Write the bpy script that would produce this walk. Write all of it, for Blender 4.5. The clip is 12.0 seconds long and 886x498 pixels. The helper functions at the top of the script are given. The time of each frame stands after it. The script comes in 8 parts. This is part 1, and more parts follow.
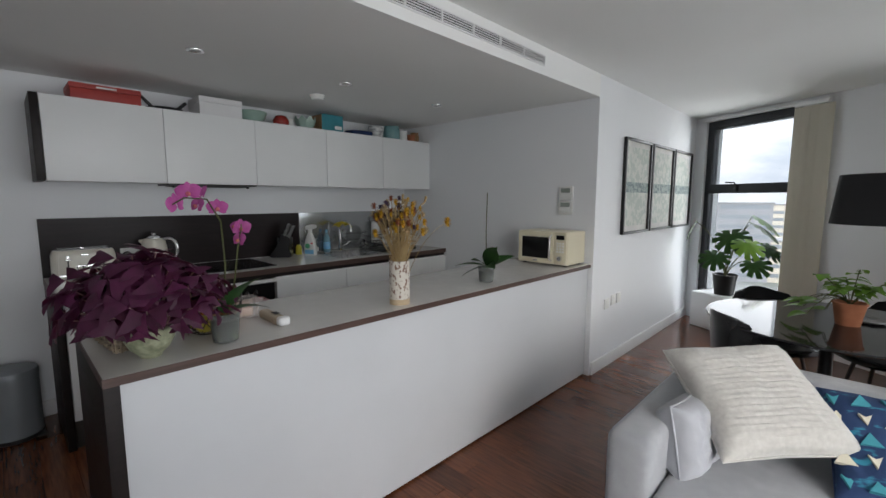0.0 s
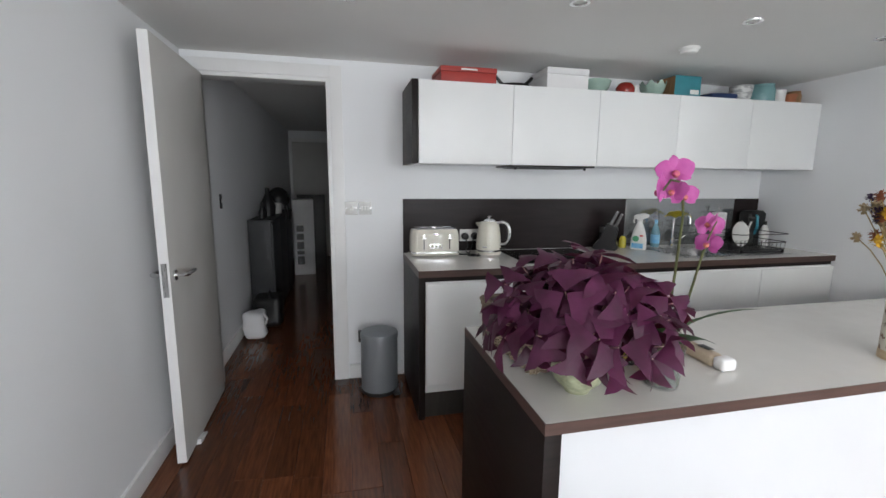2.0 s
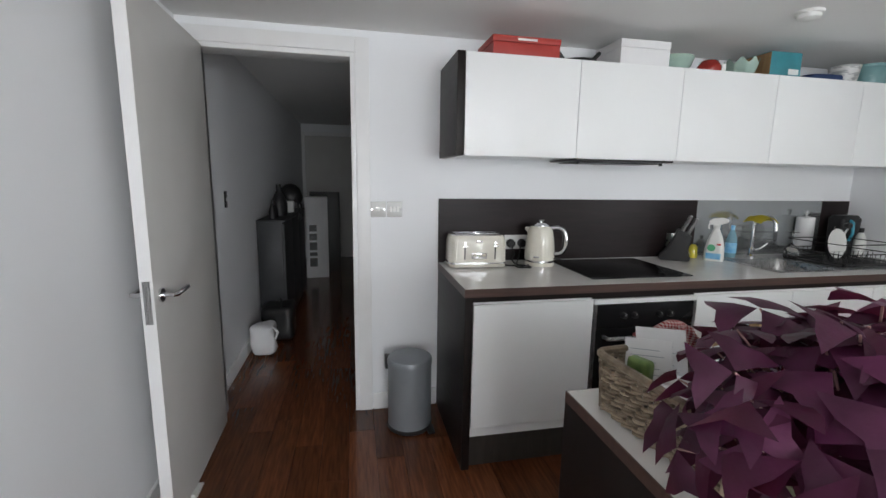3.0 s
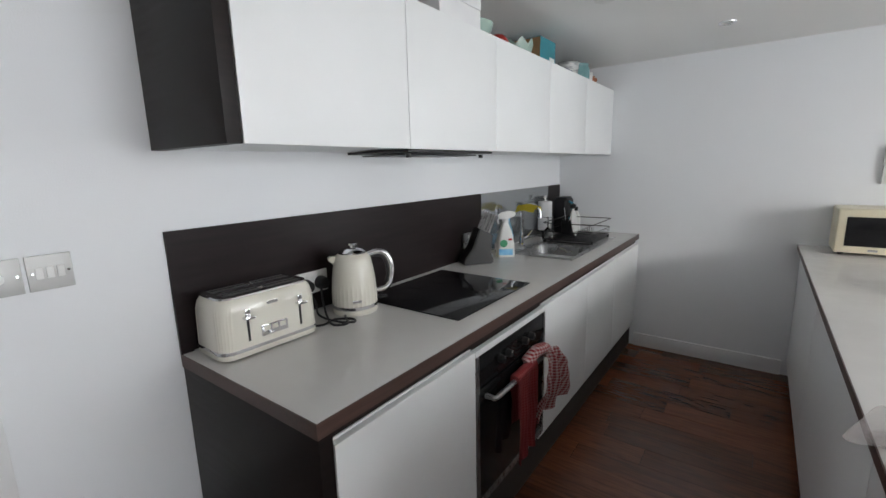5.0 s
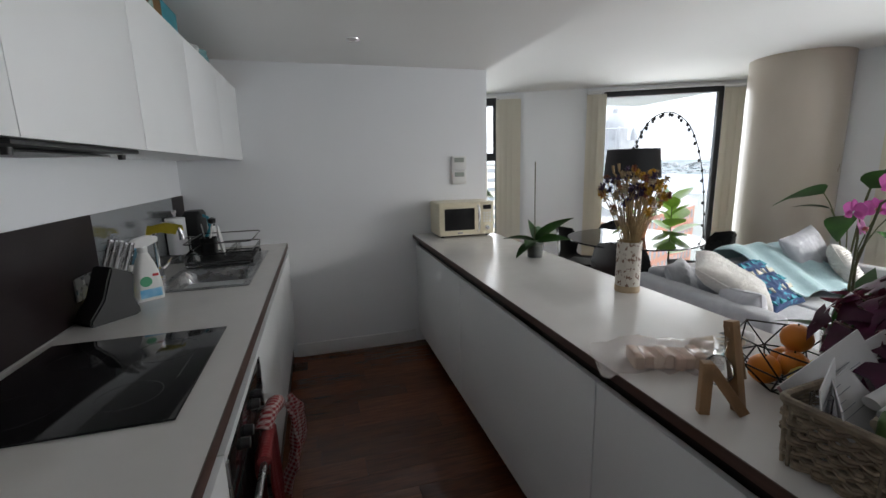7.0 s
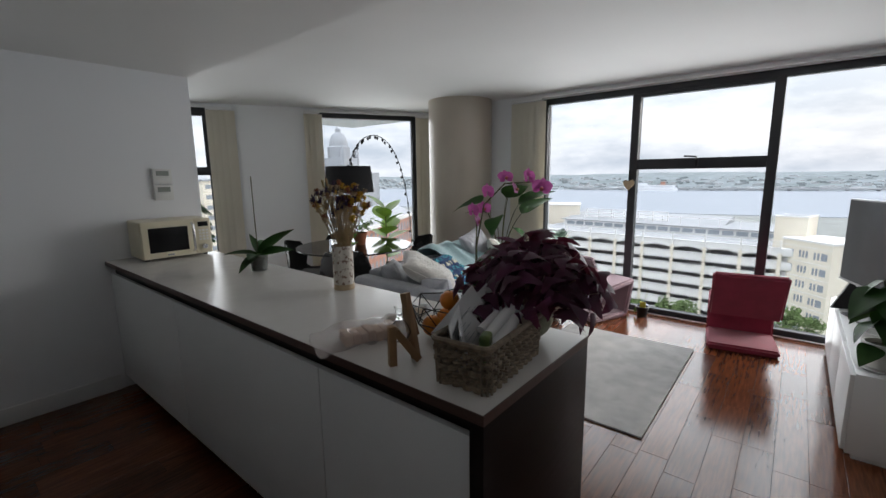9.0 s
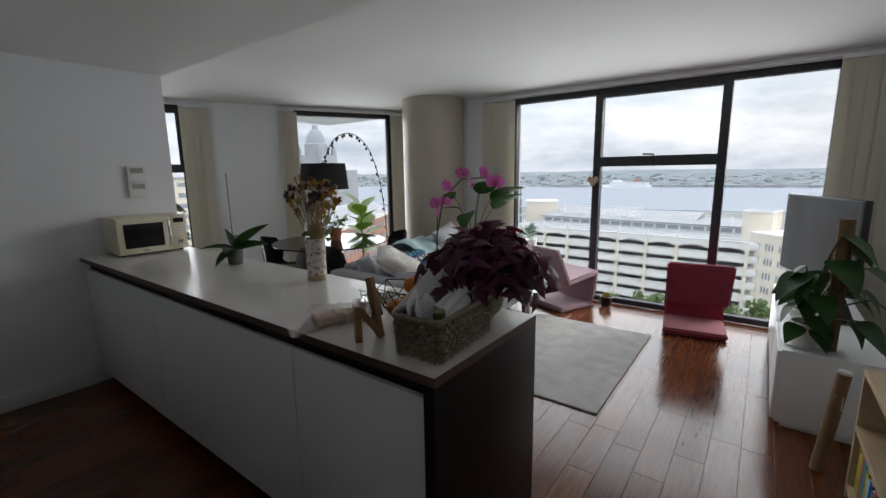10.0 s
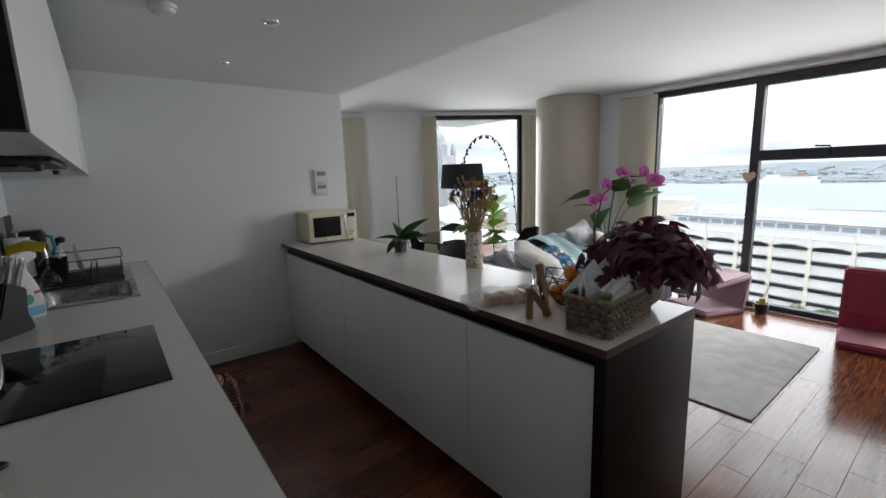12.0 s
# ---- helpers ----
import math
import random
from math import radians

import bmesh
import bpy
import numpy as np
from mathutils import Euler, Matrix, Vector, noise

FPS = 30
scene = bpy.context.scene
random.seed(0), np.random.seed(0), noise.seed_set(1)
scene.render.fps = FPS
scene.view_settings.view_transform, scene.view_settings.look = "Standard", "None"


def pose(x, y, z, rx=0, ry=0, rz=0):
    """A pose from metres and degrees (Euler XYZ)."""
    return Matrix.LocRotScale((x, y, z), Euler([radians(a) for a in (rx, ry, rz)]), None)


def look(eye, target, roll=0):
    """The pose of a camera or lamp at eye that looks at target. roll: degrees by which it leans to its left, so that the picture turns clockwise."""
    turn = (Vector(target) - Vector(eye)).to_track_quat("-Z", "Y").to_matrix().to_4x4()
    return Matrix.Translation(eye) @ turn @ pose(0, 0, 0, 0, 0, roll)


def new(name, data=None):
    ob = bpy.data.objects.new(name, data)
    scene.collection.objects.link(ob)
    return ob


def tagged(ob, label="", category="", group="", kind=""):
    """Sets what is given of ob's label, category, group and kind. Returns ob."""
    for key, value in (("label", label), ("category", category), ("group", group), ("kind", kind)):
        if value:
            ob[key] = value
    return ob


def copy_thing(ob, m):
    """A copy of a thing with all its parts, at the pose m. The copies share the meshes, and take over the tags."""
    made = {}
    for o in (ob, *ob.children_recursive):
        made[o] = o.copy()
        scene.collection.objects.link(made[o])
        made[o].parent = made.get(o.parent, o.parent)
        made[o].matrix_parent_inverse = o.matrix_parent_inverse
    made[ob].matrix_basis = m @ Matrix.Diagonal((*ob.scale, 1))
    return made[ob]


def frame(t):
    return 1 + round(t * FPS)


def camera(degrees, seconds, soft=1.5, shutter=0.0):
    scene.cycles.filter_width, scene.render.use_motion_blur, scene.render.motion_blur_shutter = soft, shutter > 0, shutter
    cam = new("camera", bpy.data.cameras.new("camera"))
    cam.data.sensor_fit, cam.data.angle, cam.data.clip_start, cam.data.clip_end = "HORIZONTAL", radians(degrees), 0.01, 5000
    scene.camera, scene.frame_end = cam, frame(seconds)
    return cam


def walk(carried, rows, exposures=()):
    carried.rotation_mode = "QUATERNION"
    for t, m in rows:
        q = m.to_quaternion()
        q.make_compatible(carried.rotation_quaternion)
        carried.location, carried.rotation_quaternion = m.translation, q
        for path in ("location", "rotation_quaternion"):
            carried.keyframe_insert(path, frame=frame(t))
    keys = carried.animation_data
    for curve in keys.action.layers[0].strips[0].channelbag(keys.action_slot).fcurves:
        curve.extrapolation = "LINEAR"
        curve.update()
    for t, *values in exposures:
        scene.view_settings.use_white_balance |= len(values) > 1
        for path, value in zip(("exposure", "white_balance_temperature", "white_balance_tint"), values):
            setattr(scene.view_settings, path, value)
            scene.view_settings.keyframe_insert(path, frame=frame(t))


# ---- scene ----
cam = camera(91.7, 12.0)
PATH = [
    (0, (0.718, 0.554, 1.413), (-0.667, 1.979, 1.181), 0.1),
    (0.5, (0.653, 0.51, 1.422), (-1.003, 1.602, 1.172), 0.8),
    (1, (0.485, 0.416, 1.435), (-1.323, 1.227, 1.16), 0.6),
    (1.5, (0.276, 0.332, 1.414), (-1.624, 0.886, 1.121), 0.6),
    (2, (-0.008, 0.316, 1.409), (-1.933, 0.758, 1.096), 0.5),
    (2.5, (-0.273, 0.257, 1.399), (-2.213, 0.624, 1.076), 0.5),
    (4.5, (-1.319, 0.206, 1.429), (-2.918, 1.356, 1.08), 1.2),
    (5, (-1.614, 0.202, 1.447), (-2.783, 1.782, 1.074), -1.4),
    (5.5, (-1.772, 0.265, 1.428), (-2.549, 2.066, 1.04), -1.1),
    (6, (-1.917, 0.355, 1.456), (-2.335, 2.271, 1.064), -2.3),
    (6.5, (-2.014, 0.406, 1.458), (-1.981, 2.368, 1.074), -1.4),
    (7, (-2.102, 0.407, 1.448), (-1.562, 2.294, 1.063), -1.4),
    (7.5, (-2.13, 0.372, 1.442), (-1.261, 2.131, 1.051), -1.2),
    (9.5, (-2.142, 0.145, 1.44), (-0.562, 1.324, 1.102), -0.8),
    (10, (-2.217, 0.069, 1.436), (-0.638, 1.246, 1.086), -0.8),
    (10.5, (-2.302, 0.047, 1.448), (-0.777, 1.295, 1.102), -1.0),
    (11, (-2.402, 0.058, 1.449), (-0.979, 1.42, 1.105), -1.2),
    (11.5, (-2.474, 0.054, 1.447), (-1.124, 1.488, 1.097), -1.4),
    (12, (-2.529, 0.046, 1.45), (-1.32, 1.601, 1.104), -1.8),
]
EXPOSURES = [(0.0, 2.1), (0.5, 2.4), (1.0, 2.85), (1.5, 3.1), (2.5, 3.35), (4.5, 3.4), (5.5, 3.27), (6.0, 3.05), (6.5, 2.85), (7.0, 2.68), (7.5, 2.38), (9.3, 1.85), (10.5, 1.75), (11.0, 1.88), (12.0, 2.28)]
walk(cam, [(t, look(eye, target, roll)) for t, eye, target, roll in PATH], EXPOSURES)

# ---- world and sun ----
world = bpy.data.worlds.new("overcast_sky")
scene.world = world
world.use_nodes = True
wt = world.node_tree
wt.nodes.clear()
w_out = wt.nodes.new("ShaderNodeOutputWorld")
w_bg = wt.nodes.new("ShaderNodeBackground")
w_sky = wt.nodes.new("ShaderNodeTexSky")
w_sky.sky_type = "NISHITA"
w_sky.sun_disc = False
w_sky.sun_elevation = radians(24)
w_sky.sun_rotation = radians(122)
w_sky.air_density, w_sky.dust_density = 1.4, 4.0
w_tc = wt.nodes.new("ShaderNodeTexCoord")
w_map = wt.nodes.new("ShaderNodeMapping")
w_map.inputs["Scale"].default_value = (1.0, 1.0, 3.2)
w_noise = wt.nodes.new("ShaderNodeTexNoise")
w_noise.inputs["Scale"].default_value = 2.6
w_noise.inputs["Detail"].default_value = 8
w_noise.inputs["Roughness"].default_value = 0.6
w_ramp = wt.nodes.new("ShaderNodeValToRGB")
w_ramp.color_ramp.elements[0].position, w_ramp.color_ramp.elements[0].color = 0.38, (7.2, 8.1, 9.3, 1)
w_ramp.color_ramp.elements[1].position, w_ramp.color_ramp.elements[1].color = 0.60, (12.6, 13.0, 13.6, 1)
w_mix = wt.nodes.new("ShaderNodeMix")
w_mix.data_type = "RGBA"
w_mix.inputs[0].default_value = 0.86
wt.links.new(w_tc.outputs["Generated"], w_map.inputs["Vector"])
wt.links.new(w_map.outputs["Vector"], w_noise.inputs["Vector"])
wt.links.new(w_noise.outputs["Fac"], w_ramp.inputs["Fac"])
wt.links.new(w_sky.outputs["Color"], w_mix.inputs[6])
wt.links.new(w_ramp.outputs["Color"], w_mix.inputs[7])
# an overcast sky is several times as bright overhead as at the horizon
w_sep = wt.nodes.new("ShaderNodeSeparateXYZ")
w_grad = wt.nodes.new("ShaderNodeMapRange")
w_grad.interpolation_type = "SMOOTHSTEP"
w_grad.inputs["From Min"].default_value, w_grad.inputs["From Max"].default_value = 0.0, 0.90
w_grad.inputs["To Min"].default_value, w_grad.inputs["To Max"].default_value = 0.42, 1.20
w_scale = wt.nodes.new("ShaderNodeVectorMath")
w_scale.operation = "SCALE"
wt.links.new(w_tc.outputs["Generated"], w_sep.inputs[0])
w_pow = wt.nodes.new("ShaderNodeMath")
w_pow.operation = "POWER"
w_pow.use_clamp = True
w_pow.inputs[1].default_value = 1.0
w_max = wt.nodes.new("ShaderNodeMath")
w_max.operation = "MAXIMUM"
w_max.inputs[1].default_value = 0.0
wt.links.new(w_sep.outputs["Z"], w_max.inputs[0])
wt.links.new(w_max.outputs[0], w_pow.inputs[0])
wt.links.new(w_pow.outputs[0], w_grad.inputs["Value"])
wt.links.new(w_mix.outputs[2], w_scale.inputs[0])
wt.links.new(w_grad.outputs[0], w_scale.inputs["Scale"])
wt.links.new(w_scale.outputs[0], w_bg.inputs["Color"])
wt.links.new(w_bg.outputs["Background"], w_out.inputs["Surface"])
w_bg.inputs["Strength"].default_value = 0.15

sun = new("sun", bpy.data.lights.new("sun", "SUN"))
sun.data.energy, sun.data.angle, sun.data.color = 0.5, radians(28), (1.0, 0.98, 0.95)
sun.matrix_world = look((77.5, -48.4, 40.7), (0, 0, 0))   # a veiled sun in the south-east


def window_light(name, at, turn, width, height, watts):
    """The sky's light in a window's opening, shining into the room."""
    ob = new(name, bpy.data.lights.new(name, "AREA"))
    ob.data.shape, ob.data.size, ob.data.size_y = "RECTANGLE", width, height
    ob.data.energy, ob.data.color, ob.data.spread = watts, (0.965, 0.985, 1.0), radians(145)
    ob.matrix_world = pose(*at, 0, 0, turn) @ pose(0, 0, 0, 90, 0, 0)
    return ob


# turn 0 shines along +y
window_light("window_light_river", (2.42, 1.12, 1.13), 90, 2.75, 2.15, 7.6)
window_light("window_light_north", (1.94, 4.80, 1.13), 180 - 27.8, 1.25, 2.15, 3.2)
window_light("window_light_corner", (-0.24, 5.94, 1.13), 180 - 27.8, 0.92, 2.15, 2.0)


# ---- materials ----
def mat(name, col, col2=None, rough=0.5, metal=0.0, scale=6.0, stretch=(1, 1, 1), bump=0.0, fine=120.0, coat=0.0,
        vary=0.0, alpha=1.0, trans=0.0, ior=1.45, rough_var=0.08, contrast=(0.35, 0.68), sss=0.0, sheen=0.0, spec=0.5):
    """Procedural surface: two colours mixed by a broad noise, a fine noise for relief and gloss, and a shift for each object."""
    m = bpy.data.materials.new(name)
    m.use_nodes = True
    nt = m.node_tree
    b = nt.nodes["Principled BSDF"]
    col2 = col2 or tuple(c * 0.86 for c in col)
    tc = nt.nodes.new("ShaderNodeTexCoord")
    mp = nt.nodes.new("ShaderNodeMapping")
    mp.inputs["Scale"].default_value = stretch
    oi = nt.nodes.new("ShaderNodeObjectInfo")
    nt.links.new(tc.outputs["Object"], mp.inputs["Vector"])
    n1 = nt.nodes.new("ShaderNodeTexNoise")
    n1.noise_dimensions = "4D"
    n1.inputs["Scale"].default_value, n1.inputs["Detail"].default_value = scale, 6
    mul = nt.nodes.new("ShaderNodeMath")
    mul.operation = "MULTIPLY"
    mul.inputs[1].default_value = 40.0
    nt.links.new(oi.outputs["Random"], mul.inputs[0])
    nt.links.new(mul.outputs[0], n1.inputs["W"])
    nt.links.new(mp.outputs["Vector"], n1.inputs["Vector"])
    rp = nt.nodes.new("ShaderNodeValToRGB")
    rp.color_ramp.elements[0].position, rp.color_ramp.elements[0].color = contrast[0], (*col2, 1)
    rp.color_ramp.elements[1].position, rp.color_ramp.elements[1].color = contrast[1], (*col, 1)
    nt.links.new(n1.outputs["Fac"], rp.inputs["Fac"])
    last = rp.outputs["Color"]
    if vary:
        hsv = nt.nodes.new("ShaderNodeHueSaturation")
        rng = nt.nodes.new("ShaderNodeMapRange")
        rng.inputs["To Min"].default_value, rng.inputs["To Max"].default_value = 1 - vary, 1 + vary
        nt.links.new(oi.outputs["Random"], rng.inputs["Value"])
        nt.links.new(rng.outputs[0], hsv.inputs["Value"])
        nt.links.new(last, hsv.inputs["Color"])
        last = hsv.outputs["Color"]
    nt.links.new(last, b.inputs["Base Color"])
    n2 = nt.nodes.new("ShaderNodeTexNoise")
    n2.inputs["Scale"].default_value, n2.inputs["Detail"].default_value = fine, 4
    nt.links.new(mp.outputs["Vector"], n2.inputs["Vector"])
    rr = nt.nodes.new("ShaderNodeMapRange")
    rr.inputs["To Min"].default_value, rr.inputs["To Max"].default_value = max(0.0, rough - rough_var), min(1.0, rough + rough_var)
    nt.links.new(n1.outputs["Fac"], rr.inputs["Value"])
    nt.links.new(rr.outputs[0], b.inputs["Roughness"])
    if bump:
        bp = nt.nodes.new("ShaderNodeBump")
        bp.inputs["Strength"].default_value, bp.inputs["Distance"].default_value = bump, 0.004
        nt.links.new(n2.outputs["Fac"], bp.inputs["Height"])
        nt.links.new(bp.outputs["Normal"], b.inputs["Normal"])
    b.inputs["Metallic"].default_value = metal
    b.inputs["Coat Weight"].default_value = coat
    b.inputs["Coat Roughness"].default_value = 0.08
    b.inputs["Transmission Weight"].default_value = trans
    b.inputs["IOR"].default_value = ior
    b.inputs["Alpha"].default_value = alpha
    b.inputs["Sheen Weight"].default_value = sheen
    b.inputs["Specular IOR Level"].default_value = spec
    if sss:
        b.inputs["Subsurface Weight"].default_value = sss
        b.inputs["Subsurface Radius"].default_value = (0.02, 0.02, 0.02)
    return m


WALL = mat("wall_paint", (0.83, 0.842, 0.86), (0.815, 0.827, 0.845), 0.62, scale=2.2, bump=0.12, fine=260)
CEIL = mat("ceiling_paint", (0.86, 0.86, 0.85), (0.84, 0.84, 0.83), 0.75, scale=1.6, bump=0.08, fine=220)
TRIM = mat("white_gloss_paint", (0.80, 0.80, 0.80), (0.76, 0.76, 0.76), 0.35, scale=5, bump=0.04)
DOORP = mat("grey_door_paint", (0.60, 0.59, 0.57), (0.56, 0.55, 0.53), 0.42, scale=4, bump=0.05)
LACQ = mat("white_lacquer", (0.82, 0.83, 0.83), (0.79, 0.80, 0.80), 0.33, scale=3, rough_var=0.04)
TOP = mat("pale_laminate", (0.68, 0.665, 0.64), (0.665, 0.65, 0.625), 0.20, scale=14, fine=300, bump=0.02)
WENGE = mat("dark_wood_laminate", (0.015, 0.010, 0.0092), (0.0085, 0.0058, 0.0056), 0.42, scale=5, stretch=(1, 1, 14), bump=0.06, spec=0.25)
WEDGE = mat("dark_wood_edge", (0.095, 0.053, 0.043), (0.062, 0.035, 0.029), 0.42, scale=5, stretch=(14, 1, 14), bump=0.05)
SPLASH = mat("dark_splashback", (0.021, 0.0145, 0.0150), (0.015, 0.0105, 0.0110), 0.32, scale=5, stretch=(1, 1, 10), spec=0.22)
GREYGLASS = mat("grey_mirror_panel", (0.42, 0.44, 0.45), (0.40, 0.42, 0.43), 0.12, metal=0.75, scale=3)
SATIN = mat("satin_steel_plate", (0.50, 0.50, 0.49), (0.46, 0.46, 0.45), 0.5, metal=0.55, scale=20)
STEEL = mat("brushed_steel", (0.40, 0.40, 0.40), (0.33, 0.33, 0.33), 0.28, metal=1.0, scale=30, stretch=(1, 12, 1))
CHROME = mat("chrome", (0.75, 0.75, 0.76), (0.70, 0.70, 0.71), 0.10, metal=1.0, rough_var=0.03)
HOB = mat("black_glass", (0.012, 0.012, 0.013), (0.010, 0.010, 0.011), 0.07, rough_var=0.02, spec=0.28)
BLACK = mat("black_plastic", (0.018, 0.018, 0.019), (0.012, 0.012, 0.013), 0.38, bump=0.04)
WIRE = mat("black_wire", (0.02, 0.02, 0.02), None, 0.35, metal=0.4)
CREAM = mat("cream_enamel", (0.76, 0.73, 0.64), (0.72, 0.69, 0.60), 0.22, scale=5, coat=0.5)
CREAM2 = mat("cream_microwave_paint", (0.72, 0.66, 0.50), (0.68, 0.62, 0.46), 0.3, scale=5)
WOODF = mat("jatoba_boards", (0.155, 0.050, 0.020), (0.080, 0.026, 0.011), 0.18, scale=5.5, stretch=(1.2, 14, 1), bump=0.006, fine=40, vary=0.30, coat=0.05, spec=0.48, rough_var=0.04)
SUBF = mat("dark_joint", (0.02, 0.010, 0.007), None, 0.7)
FRAME = mat("dark_grey_aluminium", (0.045, 0.047, 0.052), (0.036, 0.038, 0.043), 0.35, metal=0.3, scale=8)
BLIND = mat("cream_blind_fabric", (0.82, 0.79, 0.70), (0.78, 0.75, 0.66), 0.85, scale=10, stretch=(6, 6, 1), bump=0.2, fine=400, sheen=0.2)
bn_ = BLIND.node_tree
bt_ = bn_.nodes.new("ShaderNodeBsdfTranslucent")
bt_.inputs["Color"].default_value = (0.78, 0.72, 0.60, 1)
bm_ = bn_.nodes.new("ShaderNodeMixShader")
bm_.inputs[0].default_value = 0.40
bn_.links.new(bn_.nodes["Principled BSDF"].outputs[0], bm_.inputs[1])
bn_.links.new(bt_.outputs[0], bm_.inputs[2])
bn_.links.new(bm_.outputs[0], bn_.nodes["Material Output"].inputs["Surface"])
COLUMN = mat("beige_column_panel", (0.50, 0.44, 0.37), (0.44, 0.385, 0.32), 0.30, scale=3, stretch=(1, 1, 0.5), coat=0.2)
SOFA = mat("light_grey_sofa_cloth", (0.37, 0.38, 0.40), (0.31, 0.32, 0.34), 0.92, scale=18, bump=0.45, fine=500, sheen=0.3)
GCUSH = mat("pale_grey_cotton", (0.41, 0.42, 0.45), (0.35, 0.36, 0.39), 0.9, scale=12, bump=0.35, fine=350, sheen=0.2)
FLUFF = mat("cream_ribbed_fleece", (0.56, 0.545, 0.51), (0.47, 0.455, 0.425), 0.95, scale=60, bump=0.7, fine=260, sheen=0.5)
RUG = mat("grey_wool_rug", (0.42, 0.415, 0.40), (0.29, 0.285, 0.275), 0.97, scale=9, bump=0.8, fine=240, sheen=0.4)
PINK = mat("dusty_pink_felt", (0.36, 0.23, 0.26), (0.30, 0.19, 0.22), 0.92, scale=12, bump=0.3, fine=420, sheen=0.3)
CRIMSON = mat("crimson_felt", (0.30, 0.025, 0.055), (0.23, 0.018, 0.042), 0.9, scale=12, bump=0.3, fine=420, sheen=0.3)
# grey tint added to dim the bright outside seen through the panes
GLASS = mat("view_dimming_glass", (0.40, 0.405, 0.415), (0.40, 0.405, 0.415), 0.0, trans=1.0, ior=1.02, rough_var=0.0)
CLEAR = mat("clear_glass", (0.97, 0.98, 0.98), (0.97, 0.98, 0.98), 0.02, trans=1.0, ior=1.4, rough_var=0.01)
CLEARPL = mat("clear_plastic_pot", (0.30, 0.32, 0.31), (0.22, 0.24, 0.23), 0.15, alpha=0.30)
FILMPL = mat("clear_plastic_film", (0.84, 0.77, 0.75), (0.72, 0.64, 0.62), 0.10, alpha=0.30, coat=1.0, bump=0.8, fine=70)
WHITEPL = mat("white_plastic", (0.78, 0.78, 0.76), (0.74, 0.74, 0.72), 0.35)
PAPER = mat("white_paper", (0.78, 0.78, 0.78), (0.72, 0.72, 0.73), 0.8, bump=0.05)
BINM = mat("grey_painted_steel", (0.27, 0.29, 0.31), (0.24, 0.26, 0.28), 0.38, metal=0.25)
WICKER = mat("grey_brown_wicker", (0.33, 0.265, 0.19), (0.15, 0.11, 0.075), 0.55, scale=40, bump=0.4, vary=0.32)
OAK = mat("oiled_oak", (0.36, 0.21, 0.10), (0.25, 0.14, 0.065), 0.5, scale=8, stretch=(8, 8, 1), bump=0.1)
PALEOAK = mat("pale_beech", (0.56, 0.43, 0.28), (0.47, 0.35, 0.22), 0.5, scale=8, stretch=(1, 8, 8), bump=0.08)
PURPLE = mat("purple_oxalis_leaf", (0.105, 0.017, 0.066), (0.050, 0.008, 0.031), 0.48, scale=22, bump=0.15, fine=90, vary=0.3, sss=0.05)
GREEN = mat("dark_green_leaf", (0.027, 0.080, 0.018), (0.014, 0.042, 0.012), 0.48, scale=12, bump=0.12, fine=60, vary=0.25, sss=0.05, spec=0.3)
LIME = mat("fresh_green_leaf", (0.13, 0.26, 0.035), (0.075, 0.18, 0.025), 0.38, scale=12, bump=0.12, fine=60, vary=0.25, sss=0.08)
STEM = mat("plant_stem", (0.10, 0.115, 0.035), (0.055, 0.06, 0.02), 0.6, scale=20)
MAGENTA = mat("magenta_orchid_petal", (0.60, 0.15, 0.44), (0.44, 0.06, 0.30), 0.55, scale=40, vary=0.15, sss=0.15)


def let_through(m, col, share):
    """Thin leaves and petals pass some light to their other side."""
    nt = m.node_tree
    tr = nt.nodes.new("ShaderNodeBsdfTranslucent")
    tr.inputs["Color"].default_value = (*col, 1)
    mx = nt.nodes.new("ShaderNodeMixShader")
    mx.inputs[0].default_value = share
    nt.links.new(nt.nodes["Principled BSDF"].outputs[0], mx.inputs[1])
    nt.links.new(tr.outputs[0], mx.inputs[2])
    nt.links.new(mx.outputs[0], nt.nodes["Material Output"].inputs["Surface"])


let_through(MAGENTA, (0.62, 0.16, 0.46), 0.40)
let_through(LIME, (0.26, 0.44, 0.05), 0.34)
let_through(PURPLE, (0.16, 0.018, 0.035), 0.25)
let_through(GREEN, (0.04, 0.10, 0.015), 0.08)
SOIL = mat("dark_compost", (0.035, 0.022, 0.015), (0.015, 0.010, 0.008), 0.95, scale=60, bump=0.9, fine=140)
TERRA = mat("terracotta", (0.42, 0.16, 0.08), (0.33, 0.12, 0.06), 0.8, scale=14, bump=0.2)
ORANGE = mat("orange_peel", (0.72, 0.24, 0.02), (0.62, 0.18, 0.015), 0.42, scale=10, bump=0.35, fine=380)
SMOKED = mat("smoked_table_glass", (0.012, 0.012, 0.013), (0.009, 0.009, 0.010), 0.06, coat=0.0, rough_var=0.02, spec=0.40)
SHADE = mat("black_lampshade_cloth", (0.016, 0.016, 0.018), (0.011, 0.011, 0.012), 0.85, bump=0.2, fine=500)


# ---- mesh helpers ----
def box(bm, x0, x1, y0, y1, z0, z1, bevel=0.0, seg=2):
    """A box between two corners, its edges rounded by bevel."""
    r = bmesh.ops.create_cube(bm, size=1.0)
    vs = r["verts"]
    for v in vs:
        v.co = Vector((x0 + (v.co.x + 0.5) * (x1 - x0), y0 + (v.co.y + 0.5) * (y1 - y0), z0 + (v.co.z + 0.5) * (z1 - z0)))
    if bevel:
        es = list({e for v in vs for e in v.link_edges})
        bmesh.ops.bevel(bm, geom=es, offset=bevel, segments=seg, profile=0.6, affect="EDGES")
    return bm


